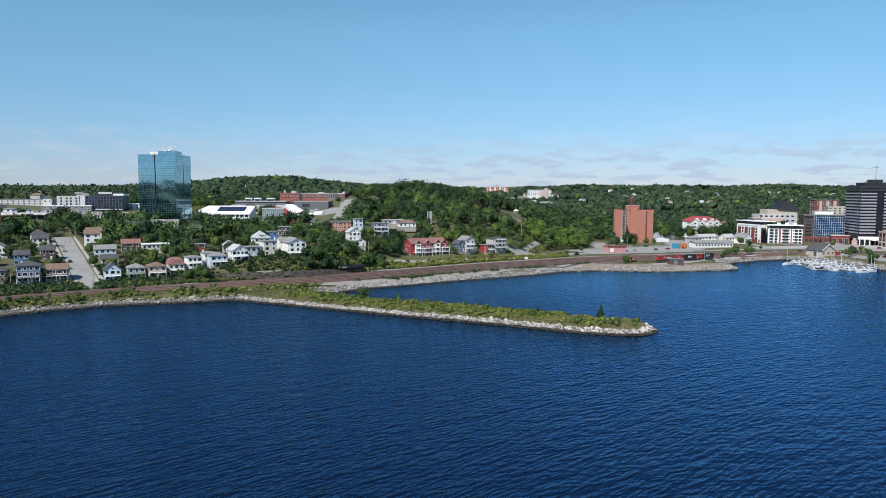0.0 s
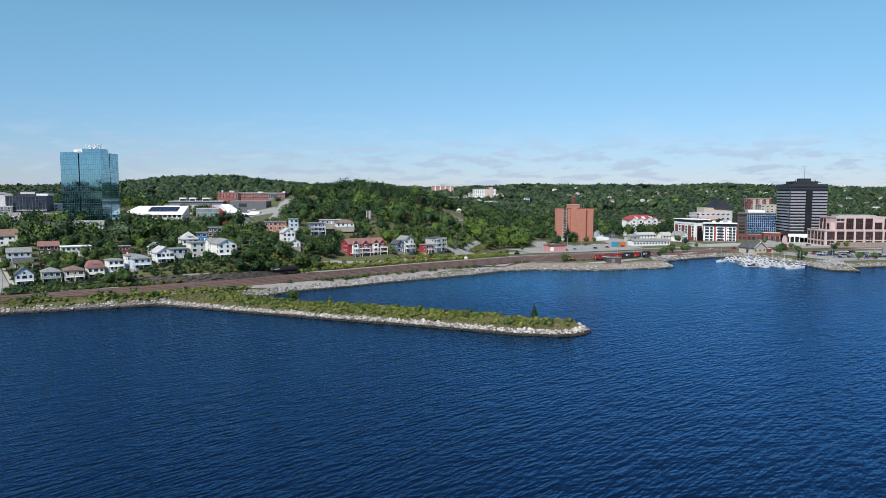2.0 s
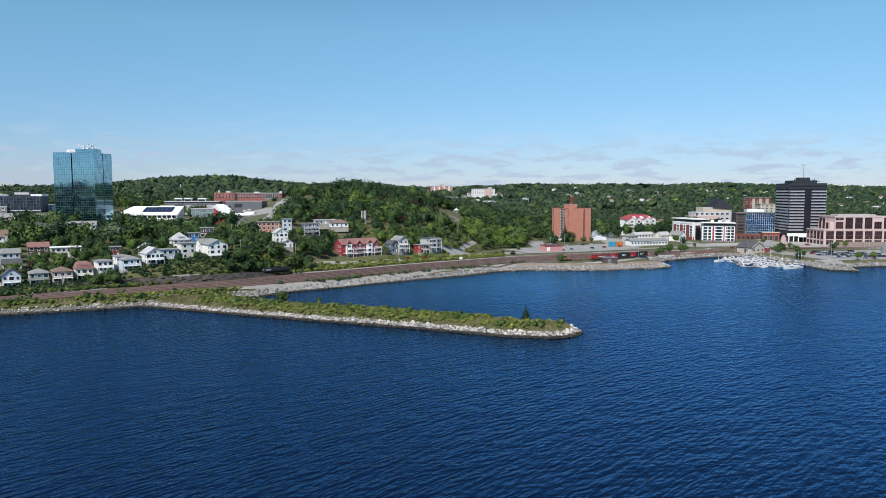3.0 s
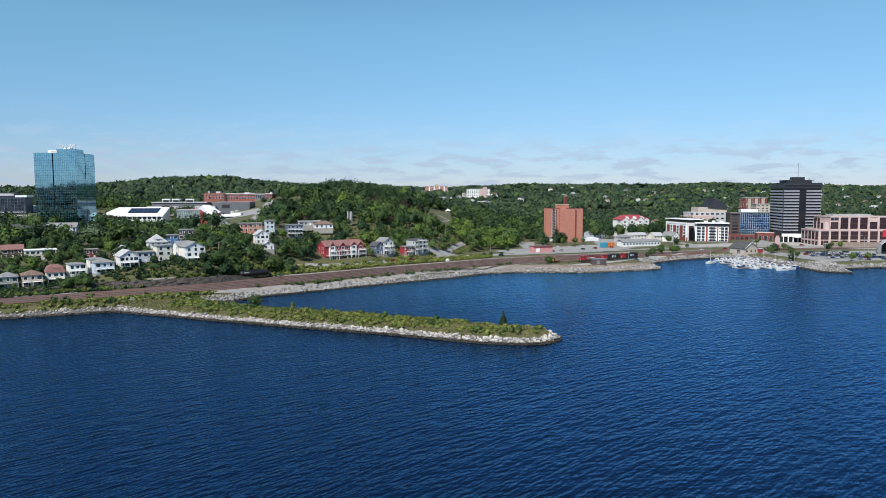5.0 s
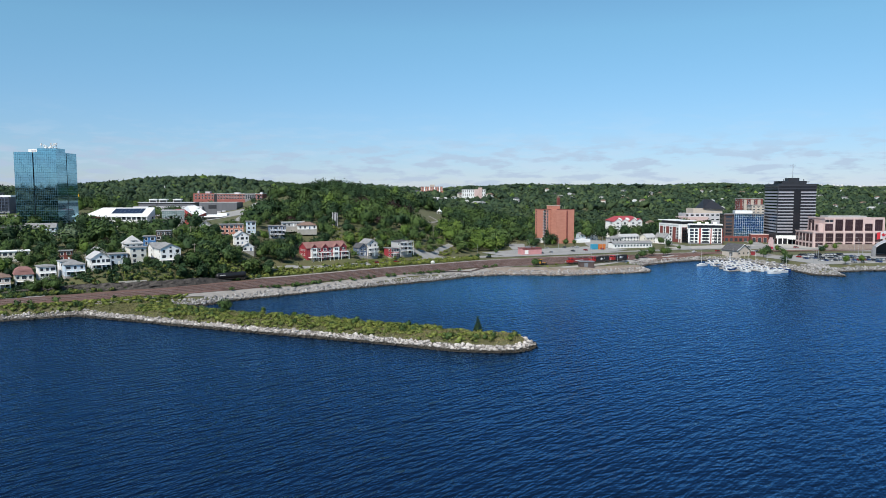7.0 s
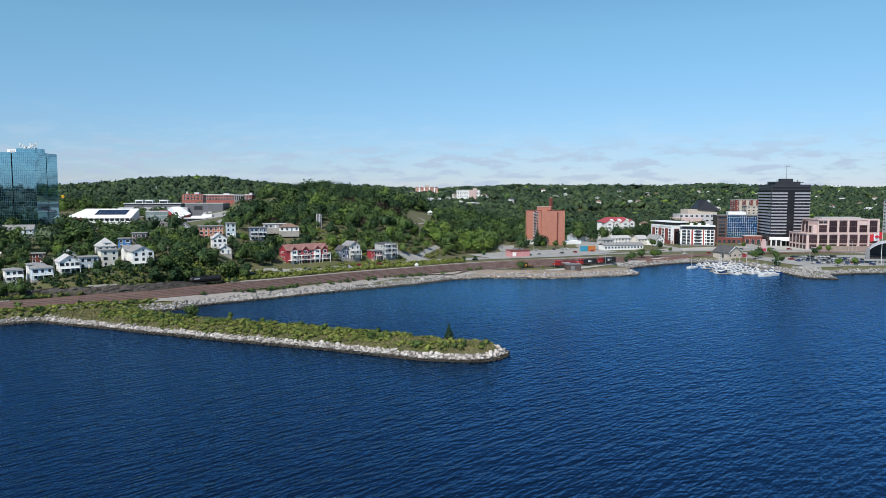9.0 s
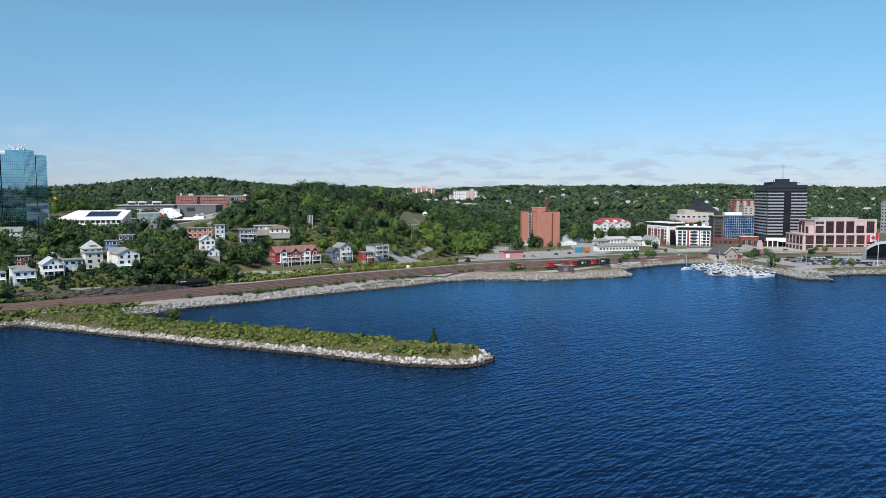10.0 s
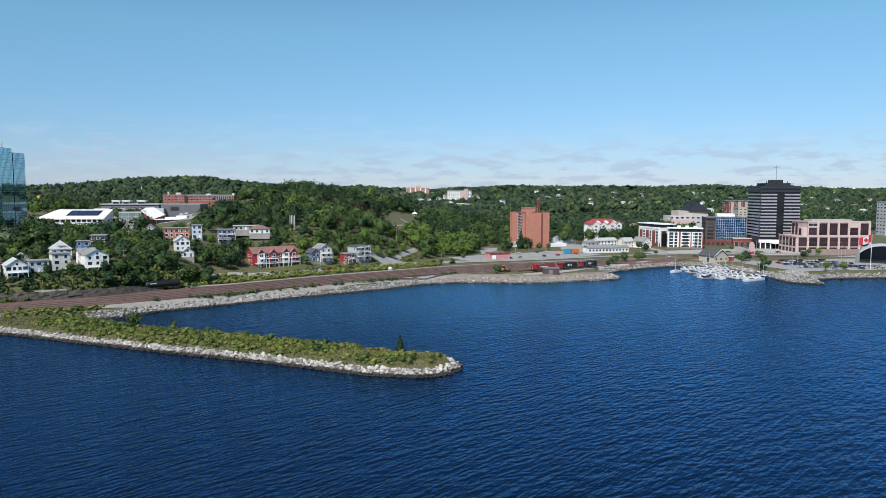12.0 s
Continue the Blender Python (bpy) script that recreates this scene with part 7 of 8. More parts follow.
for x, y, c in ((-212.6, 417.1, "black"), (-193.5, 385.9, "black"), (-198.9, 404.2, "black"), (-189, 409, "black"), (-232, 449.5, "dark grey"), (-218, 437, "silver"), (-229, 456, "white")):
    car(c, x, y, 115, "on the sloping street", 0.2)
car_row(346, 458, 470, 455, 34, 92, "on the waterfront lot", 0.45)
car_row(352, 470, 480, 468, 36, 88, "on the waterfront lot", 0.8)
car_row(352, 486, 404, 486, 16, 88, "on the waterfront lot", 0.9)
car_row(354, 497, 402, 497, 15, 92, "on the waterfront lot", 0.85)
car_row(366, 512, 402, 512, 12, 92, "on the waterfront lot", 0.85)
car_row(160, 543, 238, 585, 18, 100, "below the brick tower", 0.4)
car_row(190, 596, 240, 612, 12, 100, "below the brick tower", 0.45)
car_row(345, 590, 440, 575, 14, 0, "on the waterfront road", 0.35)
for x, y, c in ((44.5, 481.5, "red"), (50, 483.5, "silver"), (57, 488, "red"), (28, 467, "silver"), (127, 521, "black"), (14, 460, "white"), (300, 548, "white"), (322, 552, "red"), (352, 545, "dark grey")):
    car(c, x, y, 30, "beside the road")

# the crowded lots round the mall, far up the hill
def far_cars(label, colour, n, seed):
    r = random.Random(seed)
    bm = bmesh.new()
    for _ in range(n):
        x, y = r.uniform(-430, -262), r.choice((648, 655, 668, 675, 690, 697, 712, 719, 735, 742))
        if (x > -345 and y > 690) or ground(x, y) < 5:
            continue
        z = ground(x, y) + 0.2
        box(bm, x - 0.95, y - 2.2, z, x + 0.95, y + 2.2, z + 0.85)
        box(bm, x - 0.8, y - 1.5, z + 0.85, x + 0.8, y + 1.0, z + 1.5)
    tagged(new("far_parked_cars", bm_mesh("far_parked_cars", bm, colour)), label, "cars", kind="stuff")


far_cars("white cars crowded on the distant mall lots", M_TRIM, 60, 1)
far_cars("dark cars crowded on the distant mall lots", M_PANEL_DARK, 50, 2)
far_cars("blue cars crowded on the distant mall lots", W_BLUE, 34, 3)
far_cars("red cars crowded on the distant mall lots", W_RED, 22, 4)

# ---- marina ----
M_DOCK = mat("weathered_dock", (0.34, 0.31, 0.27), (0.25, 0.225, 0.2), 0.6, 0.9)
M_HULL, M_HULL_BLUE = paint("white_gelcoat", (0.80, 0.80, 0.80), 0.25), paint("navy_gelcoat", (0.02, 0.05, 0.16), 0.25)
M_CANVAS = paint("blue_canvas", (0.04, 0.09, 0.24), 0.9)
DOCKS = [((321, 506), (288, 497)), ((328, 490), (281, 482)), ((325, 474), (277, 466)), ((321, 459), (275, 452))]
o = thing("floating_dock", "grey weathered floating docks with narrow fingers", "dock")
part("spine", boxes((-1.1, 0, 0.1, 1.1, 60, 0.55)), M_DOCK, o, at=pose(325, 450, 0, 0, 0, 2))
for (ax, ay), (bx, by) in DOCKS:
    L, a = math.hypot(bx - ax, by - ay), math.degrees(math.atan2(by - ay, bx - ax))
    part("walkway", boxes((0, -0.9, 0.1, L, 0.9, 0.5)), M_DOCK, o, at=pose(ax, ay, 0, 0, 0, a))
    for i in range(int(L / 8)):
        part("finger", boxes((3 + i * 8, -7.5, 0.12, 3.7 + i * 8, 7.5, 0.45)), M_DOCK, o, at=pose(ax, ay, 0, 0, 0, a))


def hull(L, B, H):
    bm = bmesh.new()
    rings = []
    for f, w, sheer in ((0, 0.80, 0.0), (0.25, 0.98, -0.03), (0.55, 1.0, 0.0), (0.8, 0.66, 0.10), (1.0, 0.04, 0.25)):
        x = (f - 0.45) * L
        rings.append([bm.verts.new((x, s * w * B / 2 * k, z)) for s, k, z in ((-1, 1, H * (1 + sheer)), (-1, 0.8, 0.0), (0, 0, -0.4), (1, 0.8, 0.0), (1, 1, H * (1 + sheer)))])
    for a, b in zip(rings[:-1], rings[1:]):
        for i in range(4):
            bm.faces.new((a[i], a[i + 1], b[i + 1], b[i]))
        bm.faces.new((a[4], a[0], b[0], b[4]))
    bm.faces.new(rings[0][::-1])
    bmesh.ops.recalc_face_normals(bm, faces=bm.faces[:])
    return bm


def boat(kind, x, y, rz, L):
    words = {"sail": "white sailing yacht with bare mast", "motor": "white motor cruiser moored at the dock", "navy": "navy sailing yacht with bare mast", "open": "small open white motor boat"}
    o = thing("boat", words[kind], "boat", x, y, 0.05, rz, "boats in the marina")
    B = L * 0.32
    part("hull", hull(L, B, L * 0.11 + 0.2), M_HULL_BLUE if kind == "navy" else M_HULL, o)
    if kind == "open":
        part("console", boxes((-0.6, -0.5, 0.5, 0.4, 0.5, 1.6), bevel=0.08), M_HULL, o)
        part("outboard", boxes((-L * 0.45 - 0.5, -0.25, 0.2, -L * 0.45, 0.25, 1.4), bevel=0.08), M_BLACK, o)
        return
    h0 = L * 0.11 + 0.15
    part("cabin", boxes((-L * 0.18, -B * 0.33, h0, L * 0.26, B * 0.33, h0 + (0.6 if kind != "motor" else 1.15)), bevel=0.15), M_HULL, o)
    part("cabin_window", boxes((-L * 0.12, -B * 0.345, h0 + 0.3, L * 0.22, B * 0.345, h0 + (0.45 if kind != "motor" else 0.8))), M_PANE, o)
    if kind == "motor":
        part("bridge", boxes((-L * 0.12, -B * 0.28, h0 + 1.15, L * 0.08, B * 0.28, h0 + 1.6), bevel=0.12), M_HULL, o)
        part("canvas_top", boxes((-L * 0.2, -B * 0.3, h0 + 2.1, L * 0.06, B * 0.3, h0 + 2.22)), M_CANVAS, o)
    else:
        bm = rod(bmesh.new(), (L * 0.06, 0, h0), (L * 0.06, 0, h0 + L * 1.12), 0.10, 0.06, 6)
        rod(bm, (L * 0.06, -0.9, h0 + L * 0.8), (L * 0.06, 0.9, h0 + L * 0.8), 0.04, 0.04, 4)
        part("mast", bm, M_WHITE, o)
        part("boom", rod(bmesh.new(), (L * 0.06, 0, h0 + 1.5), (-L * 0.36, 0, h0 + 1.4), 0.2, 0.14, 6), M_CANVAS, o)


for (ax, ay), (bx, by) in DOCKS:
    L = math.hypot(bx - ax, by - ay)
    a = math.atan2(by - ay, bx - ax)
    for i in range(int(L / 4) + 1):
        for s in (-1, 1):
            if rc.random() < 0.66:
                d = 1.2 + i * 4 + rc.uniform(-0.3, 0.3)
                k = rc.choices(("sail", "motor", "navy", "open"), (0.6, 5.0, 0.3, 2.0))[0]
                ln = {"sail": rc.uniform(7.5, 9.5), "navy": rc.uniform(7.5, 9.5), "motor": rc.uniform(4.6, 7.0), "open": rc.uniform(4.0, 5.2)}[k]
                off = s * (ln / 2 + 1.1)
                boat(k, ax + math.cos(a) * d - math.sin(a) * off, ay + math.sin(a) * d + math.cos(a) * off, math.degrees(a) + 90 * s + rc.uniform(-3, 3), ln)
boat("sail", 275, 487, 200, 9.5)
boat("sail", 306, 441, 10, 9.5)
boat("motor", 298, 437, 5, 9)
boat("open", 307, 446, 12, 6)

# ---- poles and lamps ----
M_POLE = mat("weathered_pole", (0.30, 0.25, 0.20), (0.42, 0.37, 0.31), 0.8, 0.95)


def pole(x, y, h, rz=35.0):
    o = thing("utility_pole", "weathered wooden utility pole with crossarm", "utility pole", x, y, ground(x, y), rz, "utility poles")
    part("shaft", rod(bmesh.new(), (0, 0, -0.5), (0, 0, h), 0.19, 0.12, 7), M_POLE, o)
    part("crossarm", boxes((-1.2, -0.07, h - 0.9, 1.2, 0.07, h - 0.75)), M_POLE, o)
    for i in (-1.0, 0.0, 1.0):
        part("insulator", boxes((i - 0.05, -0.05, h - 0.75, i + 0.05, 0.05, h - 0.5)), M_PANEL_MID, o)


def lamp(x, y, h, rz=0.0):
    o = thing("street_lamp", "grey steel street lamp with a short arm", "street lamp", x, y, ground(x, y), rz, "street lamps")
    part("post", rod(bmesh.new(), (0, 0, -0.3), (0, 0, h), 0.13, 0.07, 7), M_STEEL, o)
    part("arm", rod(bmesh.new(), (0, 0, h - 0.1), (1.6, 0, h + 0.2), 0.06, 0.05, 5), M_STEEL, o)
    part("head", boxes((1.3, -0.15, h + 0.14, 2.1, 0.15, h + 0.28), bevel=0.04), M_STEEL, o)


for x, y, h in ((-28, 436, 12), (-57, 414, 11), (3, 464, 12), (43, 498, 11), (90, 560, 13), (-105, 391, 9), (-137, 371, 9), (-165, 358, 10), (-230, 470, 11), (-179, 420, 10), (-202, 350, 10), (-241, 500, 11), (-72, 470, 10)):
    pole(x, y, h)
for x, y, h in ((178.9, 475, 12), (184.5, 462, 11), (209, 478.5, 13), (193, 566, 11), (187, 586, 11), (165, 552, 11), (232, 572, 12), (281, 560, 11), (300, 555, 12), (330, 560, 11), (352, 470, 12), (392, 478, 12), (430, 470, 12), (372, 500, 12), (410, 505, 12), (338, 455, 9), (440, 548, 11), (396, 590, 11), (150, 535, 10), (120, 528, 9)):
    lamp(x, y, h, rc.uniform(0, 360))

# ---- trees, shrubs, rocks ----
rng = np.random.default_rng(7)


def unit(v):
    return v / np.linalg.norm(v, axis=-1, keepdims=True)


ICO = bmesh.new()
bmesh.ops.create_icosphere(ICO, subdivisions=1, radius=1.0)
ICO_V, ICO_F = np.array([v.co[:] for v in ICO.verts]), np.array([[v.index for v in f.verts] for f in ICO.faces])
ICO.free()
ICO = bmesh.new()
bmesh.ops.create_icosphere(ICO, subdivisions=2, radius=1.0)
ICO2_V, ICO2_F = np.array([v.co[:] for v in ICO.verts]), np.array([[v.index for v in f.verts] for f in ICO.faces])
ICO.free()


def cards(r, centres, radii, count, size, up=0.25):
    """Leaf clumps: small bent quads over lumps. Returns vertices and triangles."""
    k = r.integers(0, len(centres), count)
    d = unit(r.normal(size=(count, 3)) + (0, 0, up))
    pos = centres[k] + d * radii[k][:, None] * r.uniform(0.66, 1.14, count)[:, None]
    nrm = unit(d + r.normal(size=(count, 3)) * 0.38)
    a = unit(np.cross(nrm, r.normal(size=(count, 3))))
    b = np.cross(nrm, a)
    s = size * r.uniform(0.6, 1.35, count)[:, None]
    q = [pos + s * (a * u + b * w) + nrm * s * e for u, w, e in ((-0.6, -0.35, -0.1), (0.55, -0.5, 0.0), (0.7, 0.45, -0.15), (-0.4, 0.6, 0.05))]
    V = np.stack(q, 1).reshape(-1, 3)
    i = np.arange(count)[:, None] * 4
    # a clump of leaves turns its faces to the light like the lump that it grows on
    soft = unit(d + 0.35 * nrm + (0, 0, 0.12))
    return V, np.concatenate([i + (0, 1, 2), i + (0, 2, 3)]), np.repeat(soft, 4, axis=0)


def crown(seed, count, size, lumps=9, flat=0.8, core=2, open_base=False, fill=(0.50, 0.82)):
    """A broad crown of unit radius on z = 0 to about 1.7, made of leaf clumps round uneven lumps."""
    r = np.random.default_rng(seed)
    ang = r.uniform(0, 6.283, lumps)
    rad = r.uniform(0.15, 0.62, lumps)
    c = np.stack([np.cos(ang) * rad, np.sin(ang) * rad, r.uniform(0.35, 1.25, lumps) * flat], 1)
    c[0] = (0, 0, 1.15 * flat)
    R = r.uniform(0.34, 0.56, lumps)
    V, F, N = cards(r, c, R, count, size)
    # one dark mass of foliage inside, bulging with the lumps
    d, f = (ICO2_V, ICO2_F) if core == 2 else (ICO_V, ICO_F)
    if open_base:
        f = f[d[f].mean(1)[:, 2] > -0.35]
    mid = np.array((0, 0, 0.72 * flat))
    q = c - mid
    along = d @ q.T
    reach = along + np.sqrt(np.maximum(0, R[None] ** 2 - (q ** 2).sum(1)[None] + along ** 2))
    reach = np.maximum(0.3, np.where(R[None] ** 2 - (q ** 2).sum(1)[None] + along ** 2 > 0, reach, 0).max(1))
    body = mid + d * (reach * r.uniform(*fill, len(d)))[:, None]
    return np.concatenate([V, body]), np.concatenate([F, f + len(V)]), np.concatenate([N, unit(unit(body - mid) + r.normal(size=(len(body), 3)) * 0.42)])


def spruce(seed, count, size):
    r = np.random.default_rng(seed)
    z = 1 - np.sqrt(r.uniform(0, 1, count))
    a = r.uniform(0, 6.283, count)
    tier = 0.75 + 0.35 * np.abs(np.sin(z * 19))
    rad = (1 - z) * 0.30 * tier * r.uniform(0.55, 1.0, count) + 0.01
    pos = np.stack([np.cos(a) * rad, np.sin(a) * rad, z], 1)
    out = np.stack([np.cos(a), np.sin(a), np.full(count, -0.35)], 1)
    side = np.stack([-np.sin(a), np.cos(a), np.zeros(count)], 1)
    s = (size * r.uniform(0.7, 1.3, count) * (0.5 + 0.6 * (1 - z)))[:, None]
    V = np.stack([pos - side * s * 0.5, pos + out * s, pos + side * s * 0.5, pos + (0, 0, 0.6) * s], 1).reshape(-1, 3)
    i = np.arange(count)[:, None] * 4
    return V, np.concatenate([i + (0, 1, 2), i + (0, 2, 3)])


def merged(name, shapes, places, material, faceted=False):
    """One mesh of many copies. places: rows of shape index, x, y, z, radius, height factor, turn."""
    VV, FF, TT, NN, base = [], [], [], [], 0
    tones = np.random.default_rng(len(places)).beta(1.6, 1.9, len(places)) if len(places) > 1 else [0.5]
    for (k, x, y, z, r, hz, turn), tone in zip(places, tones):
        V, F, *N = shapes[int(k)]
        TT.append(np.full(len(V), tone, np.float32))
        c, s = math.cos(turn), math.sin(turn)
        W = np.stack([(V[:, 0] * c - V[:, 1] * s) * r + x, (V[:, 0] * s + V[:, 1] * c) * r + y, V[:, 2] * r * hz + z], 1)
        VV.append(W)
        if N:
            NN.append(np.stack([N[0][:, 0] * c - N[0][:, 1] * s, N[0][:, 0] * s + N[0][:, 1] * c, N[0][:, 2]], 1))
        FF.append(F + base)
        base += len(V)
    V, F = np.concatenate(VV).astype(np.float32), np.concatenate(FF).astype(np.int32)
    me = bpy.data.meshes.new(name)
    me.vertices.add(len(V))
    me.vertices.foreach_set("co", V.ravel())
    me.loops.add(F.size)
    me.loops.foreach_set("vertex_index", F.ravel())
    me.polygons.add(len(F))
    me.polygons.foreach_set("loop_start", np.arange(0, F.size, 3, dtype=np.int32))
    me.materials.append(material)
    me.update(calc_edges=True)
    me.attributes.new("tone", "FLOAT", "POINT").data.foreach_set("value", np.concatenate(TT))
    if faceted:
        me.shade_flat()
    if NN:
        me.shade_smooth()
        me.normals_split_custom_set_from_vertices(np.concatenate(NN).tolist())
    return me


def clear_of(P, margin=0.0):
    """Which points stand on open ground, off buildings and roads."""
    ok = np.ones(len(P), bool)
    for x, y, r in KEEP_CLEAR + (TREE_CLEAR if np.min(margin) > 0.9 else []):
        ok &= (P[:, 0] - x) ** 2 + (P[:, 1] - y) ** 2 > (r + margin) ** 2
    for line, w in KEEP_LINES:
        ok &= np.abs(line_distance(P, np.array(line, float))[0]) > w / 2 + margin
    return ok


def scattered(x0, x1, y0, y1, step, jitter=0.45):
    X, Y = np.meshgrid(np.arange(x0, x1, step), np.arange(y0, y1, step))
    P = np.stack([X.ravel(), Y.ravel()], 1)
    return P + rng.uniform(-jitter, jitter, P.shape) * step
MID_SHAPES = [crown(20 + i, 270, 0.108, 15, core=1, open_base=True) for i in range(9)]
FAR_SHAPES = [crown(40 + i, 54, 0.165, 10, core=1, open_base=True, fill=(0.60, 0.92)) for i in range(5)] + [crown(45 + i, 13, 0.20, 8, core=1, open_base=True, fill=(0.66, 1.0)) for i in range(5)]
NEAR_SHAPES = [crown(60 + i, 660, 0.086, 15) for i in range(6)]
BUSH_SHAPES = [crown(80 + i, 40, 0.18, 7, 0.62, 1, True) for i in range(6)]
SPRUCE_SHAPES = [spruce(90 + i, 420, 0.10) for i in range(3)]


def height_rows(P, r, lift, shapes, flat=1.0):
    k = len(P)
    return np.stack([rng.integers(0, shapes, k), P[:, 0], P[:, 1], heights(P) + lift, r, rng.uniform(0.85, 1.25, k) * flat, rng.uniform(0, 6.28, k)], 1)


def wooded(P):
    """How likely a tree stands at each place."""
    x, y = P[:, 0] / K, P[:, 1] / K
    w = np.full(len(P), 0.96)
    edge = np.interp(x, [-60, -20, 0, 30, 55, 62, 85, 110, 140, 170, 205, 260, 330, 450, 700], [318, 352, 385, 412, 428, 454, 466, 484, 508, 526, 590, 585, 600, 640, 700])
    w[(y < edge) & (x > -60)] = 0.0
    w[(x > 230) & (y < 760)] *= 0.55
    w[(x > -420) & (x < -70) & (y > 575) & (y < 720)] = 0.10
    w[(x > -420) & (x < -230) & (y > 480) & (y < 760)] *= 0.55
    w[(x > -230) & (x < -50) & (y > 500) & (y < 670)] = 0.06
    w[(x > -260) & (x < -38) & (y >= 500) & (y < 802)] *= 0.35
    w[(x > -260) & (x < -46) & (y >= 448) & (y < 690)] = 0.05
    w[(x > -260) & (x < -120) & (y >= 448) & (y < 535)] = 0.6
    w[(x > -150) & (x < -62) & (y >= 596) & (y < 632)] = 0.4
    w[(x > -380) & (x < -222) & (y >= 535) & (y < 690)] *= 0.25
    w[(x > -190) & (x < -58) & (y >= 640) & (y < 802)] = 0.04
    w[(x > -262) & (x < -174) & (y > 690) & (y < 802)] = 0.75
    w[inland(P) < 8] = 0
    return w


P = scattered(-400, 480, 345, 905, 10.6)
P = P[(rng.uniform(size=len(P)) < wooded(P)) & clear_of(P, 1.0)]
from_rail = line_distance(P, RAIL)[0]
yard = np.interp(P[:, 0] / K, [-420, -180, -123, -80, -43, -4, 42, 103, 148, 200], [6.5, 7, 8, 11, 15, 16, 17, 19, 21, 14]) * K
P = P[(heights(P) > 4.0) & (from_rail > yard + 5)]
order = np.argsort(line_distance(P, RAIL)[0] + np.maximum(0, P[:, 0]) * 0.6)
near, mid = P[order[:270]], P[order[270:]]
# the thick dark grove on the bank between the white houses and the townhouses
P = scattered(-66, 12, 392, 500, 6.8)
P = P[clear_of(P, 1.5) & (heights(P) > 5.0) & (line_distance(P, RAIL)[0] > 21) & (P[:, 1] > 436 + (P[:, 0] - 12) * 0.55)]
YARD_TREES = np.array([(29, 480, 4.0), (46, 504, 6.5), (55, 512, 6.5), (66, 515, 5.0), (75, 519, 5.0), (84, 526, 5.2), (62, 528, 6.5), (48, 523, 6.5), (36, 514, 6.0), (27, 507, 5.0), (113, 560, 6.2), (122, 572, 7.0), (132, 584, 7.6), (143, 592, 7.8), (95, 553, 4.8), (86, 541, 6.0), (74, 538, 6.5)])
mid = np.concatenate([mid, P, YARD_TREES[:, :2]])
grove = len(P) + len(YARD_TREES)
rad = 4.2 + 6.2 * rng.beta(1.4, 1.7, len(mid))
rad[len(mid) - grove:] = rng.uniform(3.6, 6.6, grove)
free = np.full(len(mid), 1e9)
for x, y, r in KEEP_CLEAR + TREE_CLEAR:
    free = np.minimum(free, np.hypot(mid[:, 0] - x, mid[:, 1] - y) - r)
rad = np.minimum(rad, np.maximum(3.2, 1.15 * free))
rad[len(mid) - len(YARD_TREES):] = YARD_TREES[:, 2]
rows = height_rows(mid, rad, 1.2, 9)
patch = np.array([noise.noise(Vector((x * 0.012, y * 0.012, 3.0))) for x, y in mid])
kind = np.where(rng.uniform(size=len(rows)) < 0.42 + patch, 0, 1)
kind = np.where(rng.uniform(size=len(rows)) < 0.09, 2, kind)
kind[len(rows) - grove:] = rng.integers(0, 2, grove)
kind[len(rows) - len(YARD_TREES):] = 0
kind = np.where((rng.uniform(size=len(rows)) < 0.08) & (np.hypot(mid[:, 0] - 85, (mid[:, 1] - 610) * 0.7) < 70), 3, kind)
kind = np.where((mid[:, 0] > 88) & (mid[:, 0] < 160) & (mid[:, 1] < 640) & (rng.uniform(size=len(rows)) < 0.7), 2, kind)
for i, (label, m) in enumerate((("mixed green deciduous trees covering the hillside", M_LEAF), ("dark green oaks covering the hillside", M_LEAF_DARK), ("light green trees scattered over the hillside", M_LEAF_LIGHT), ("copper beeches with dark purple leaves on the hillside", M_LEAF_COPPER))):
    if (kind == i).any():
        tagged(new("hillside_trees", merged("hillside_trees", MID_SHAPES, rows[kind == i], m)), label, "trees", kind="stuff")
# far woods
far = []
for y0, y1, step in ((890, 1200, 11.8), (1200, 1500, 13.5), (1500, 2000, 16.5), (2000, 2700, 28), (2700, 3900, 60)):
    Q = scattered(-0.70 * y1 - 60, 0.88 * y1 + 150, y0, y1, step)
    Q = Q[(Q[:, 0] > -0.76 * Q[:, 1] - 30) & (Q[:, 0] < 0.86 * Q[:, 1] + 110)]
    Q = Q[(rng.uniform(size=len(Q)) < np.where(Q[:, 1] < 1000, wooded(Q), 0.95) * 0.97) & clear_of(Q, 1.0)]
    gap = np.array([noise.noise(Vector((x * 0.006, y * 0.006, 9.0))) for x, y in Q])
    Q = Q[gap < (0.42 if y0 < 1400 else 0.7)]
    free = np.full(len(Q), 1e9)
    for x, y, r in KEEP_CLEAR:
        free = np.minimum(free, np.hypot(Q[:, 0] - x, Q[:, 1] - y) - r)
    far_rows = height_rows(Q, np.minimum(rng.uniform(0.50, 0.92, len(Q)) * step, np.maximum(4.0, 1.1 * free)), -0.5, 5, min(0.95, 13.0 / step))
    far_rows[:, 0] += 5 * (y0 > 1100)
    far_rows[:, 5] = 0.5 * far_rows[:, 5] + 0.5 * min(0.95, 13.0 / step)
    far.append(far_rows)
far = np.concatenate(far)
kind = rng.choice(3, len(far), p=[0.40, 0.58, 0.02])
for i, m in enumerate((M_LEAF_HAZY, M_LEAF_HAZY_DARK, M_LEAF_LIGHT)):
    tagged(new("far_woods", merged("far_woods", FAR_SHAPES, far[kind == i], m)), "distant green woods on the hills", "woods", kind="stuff")

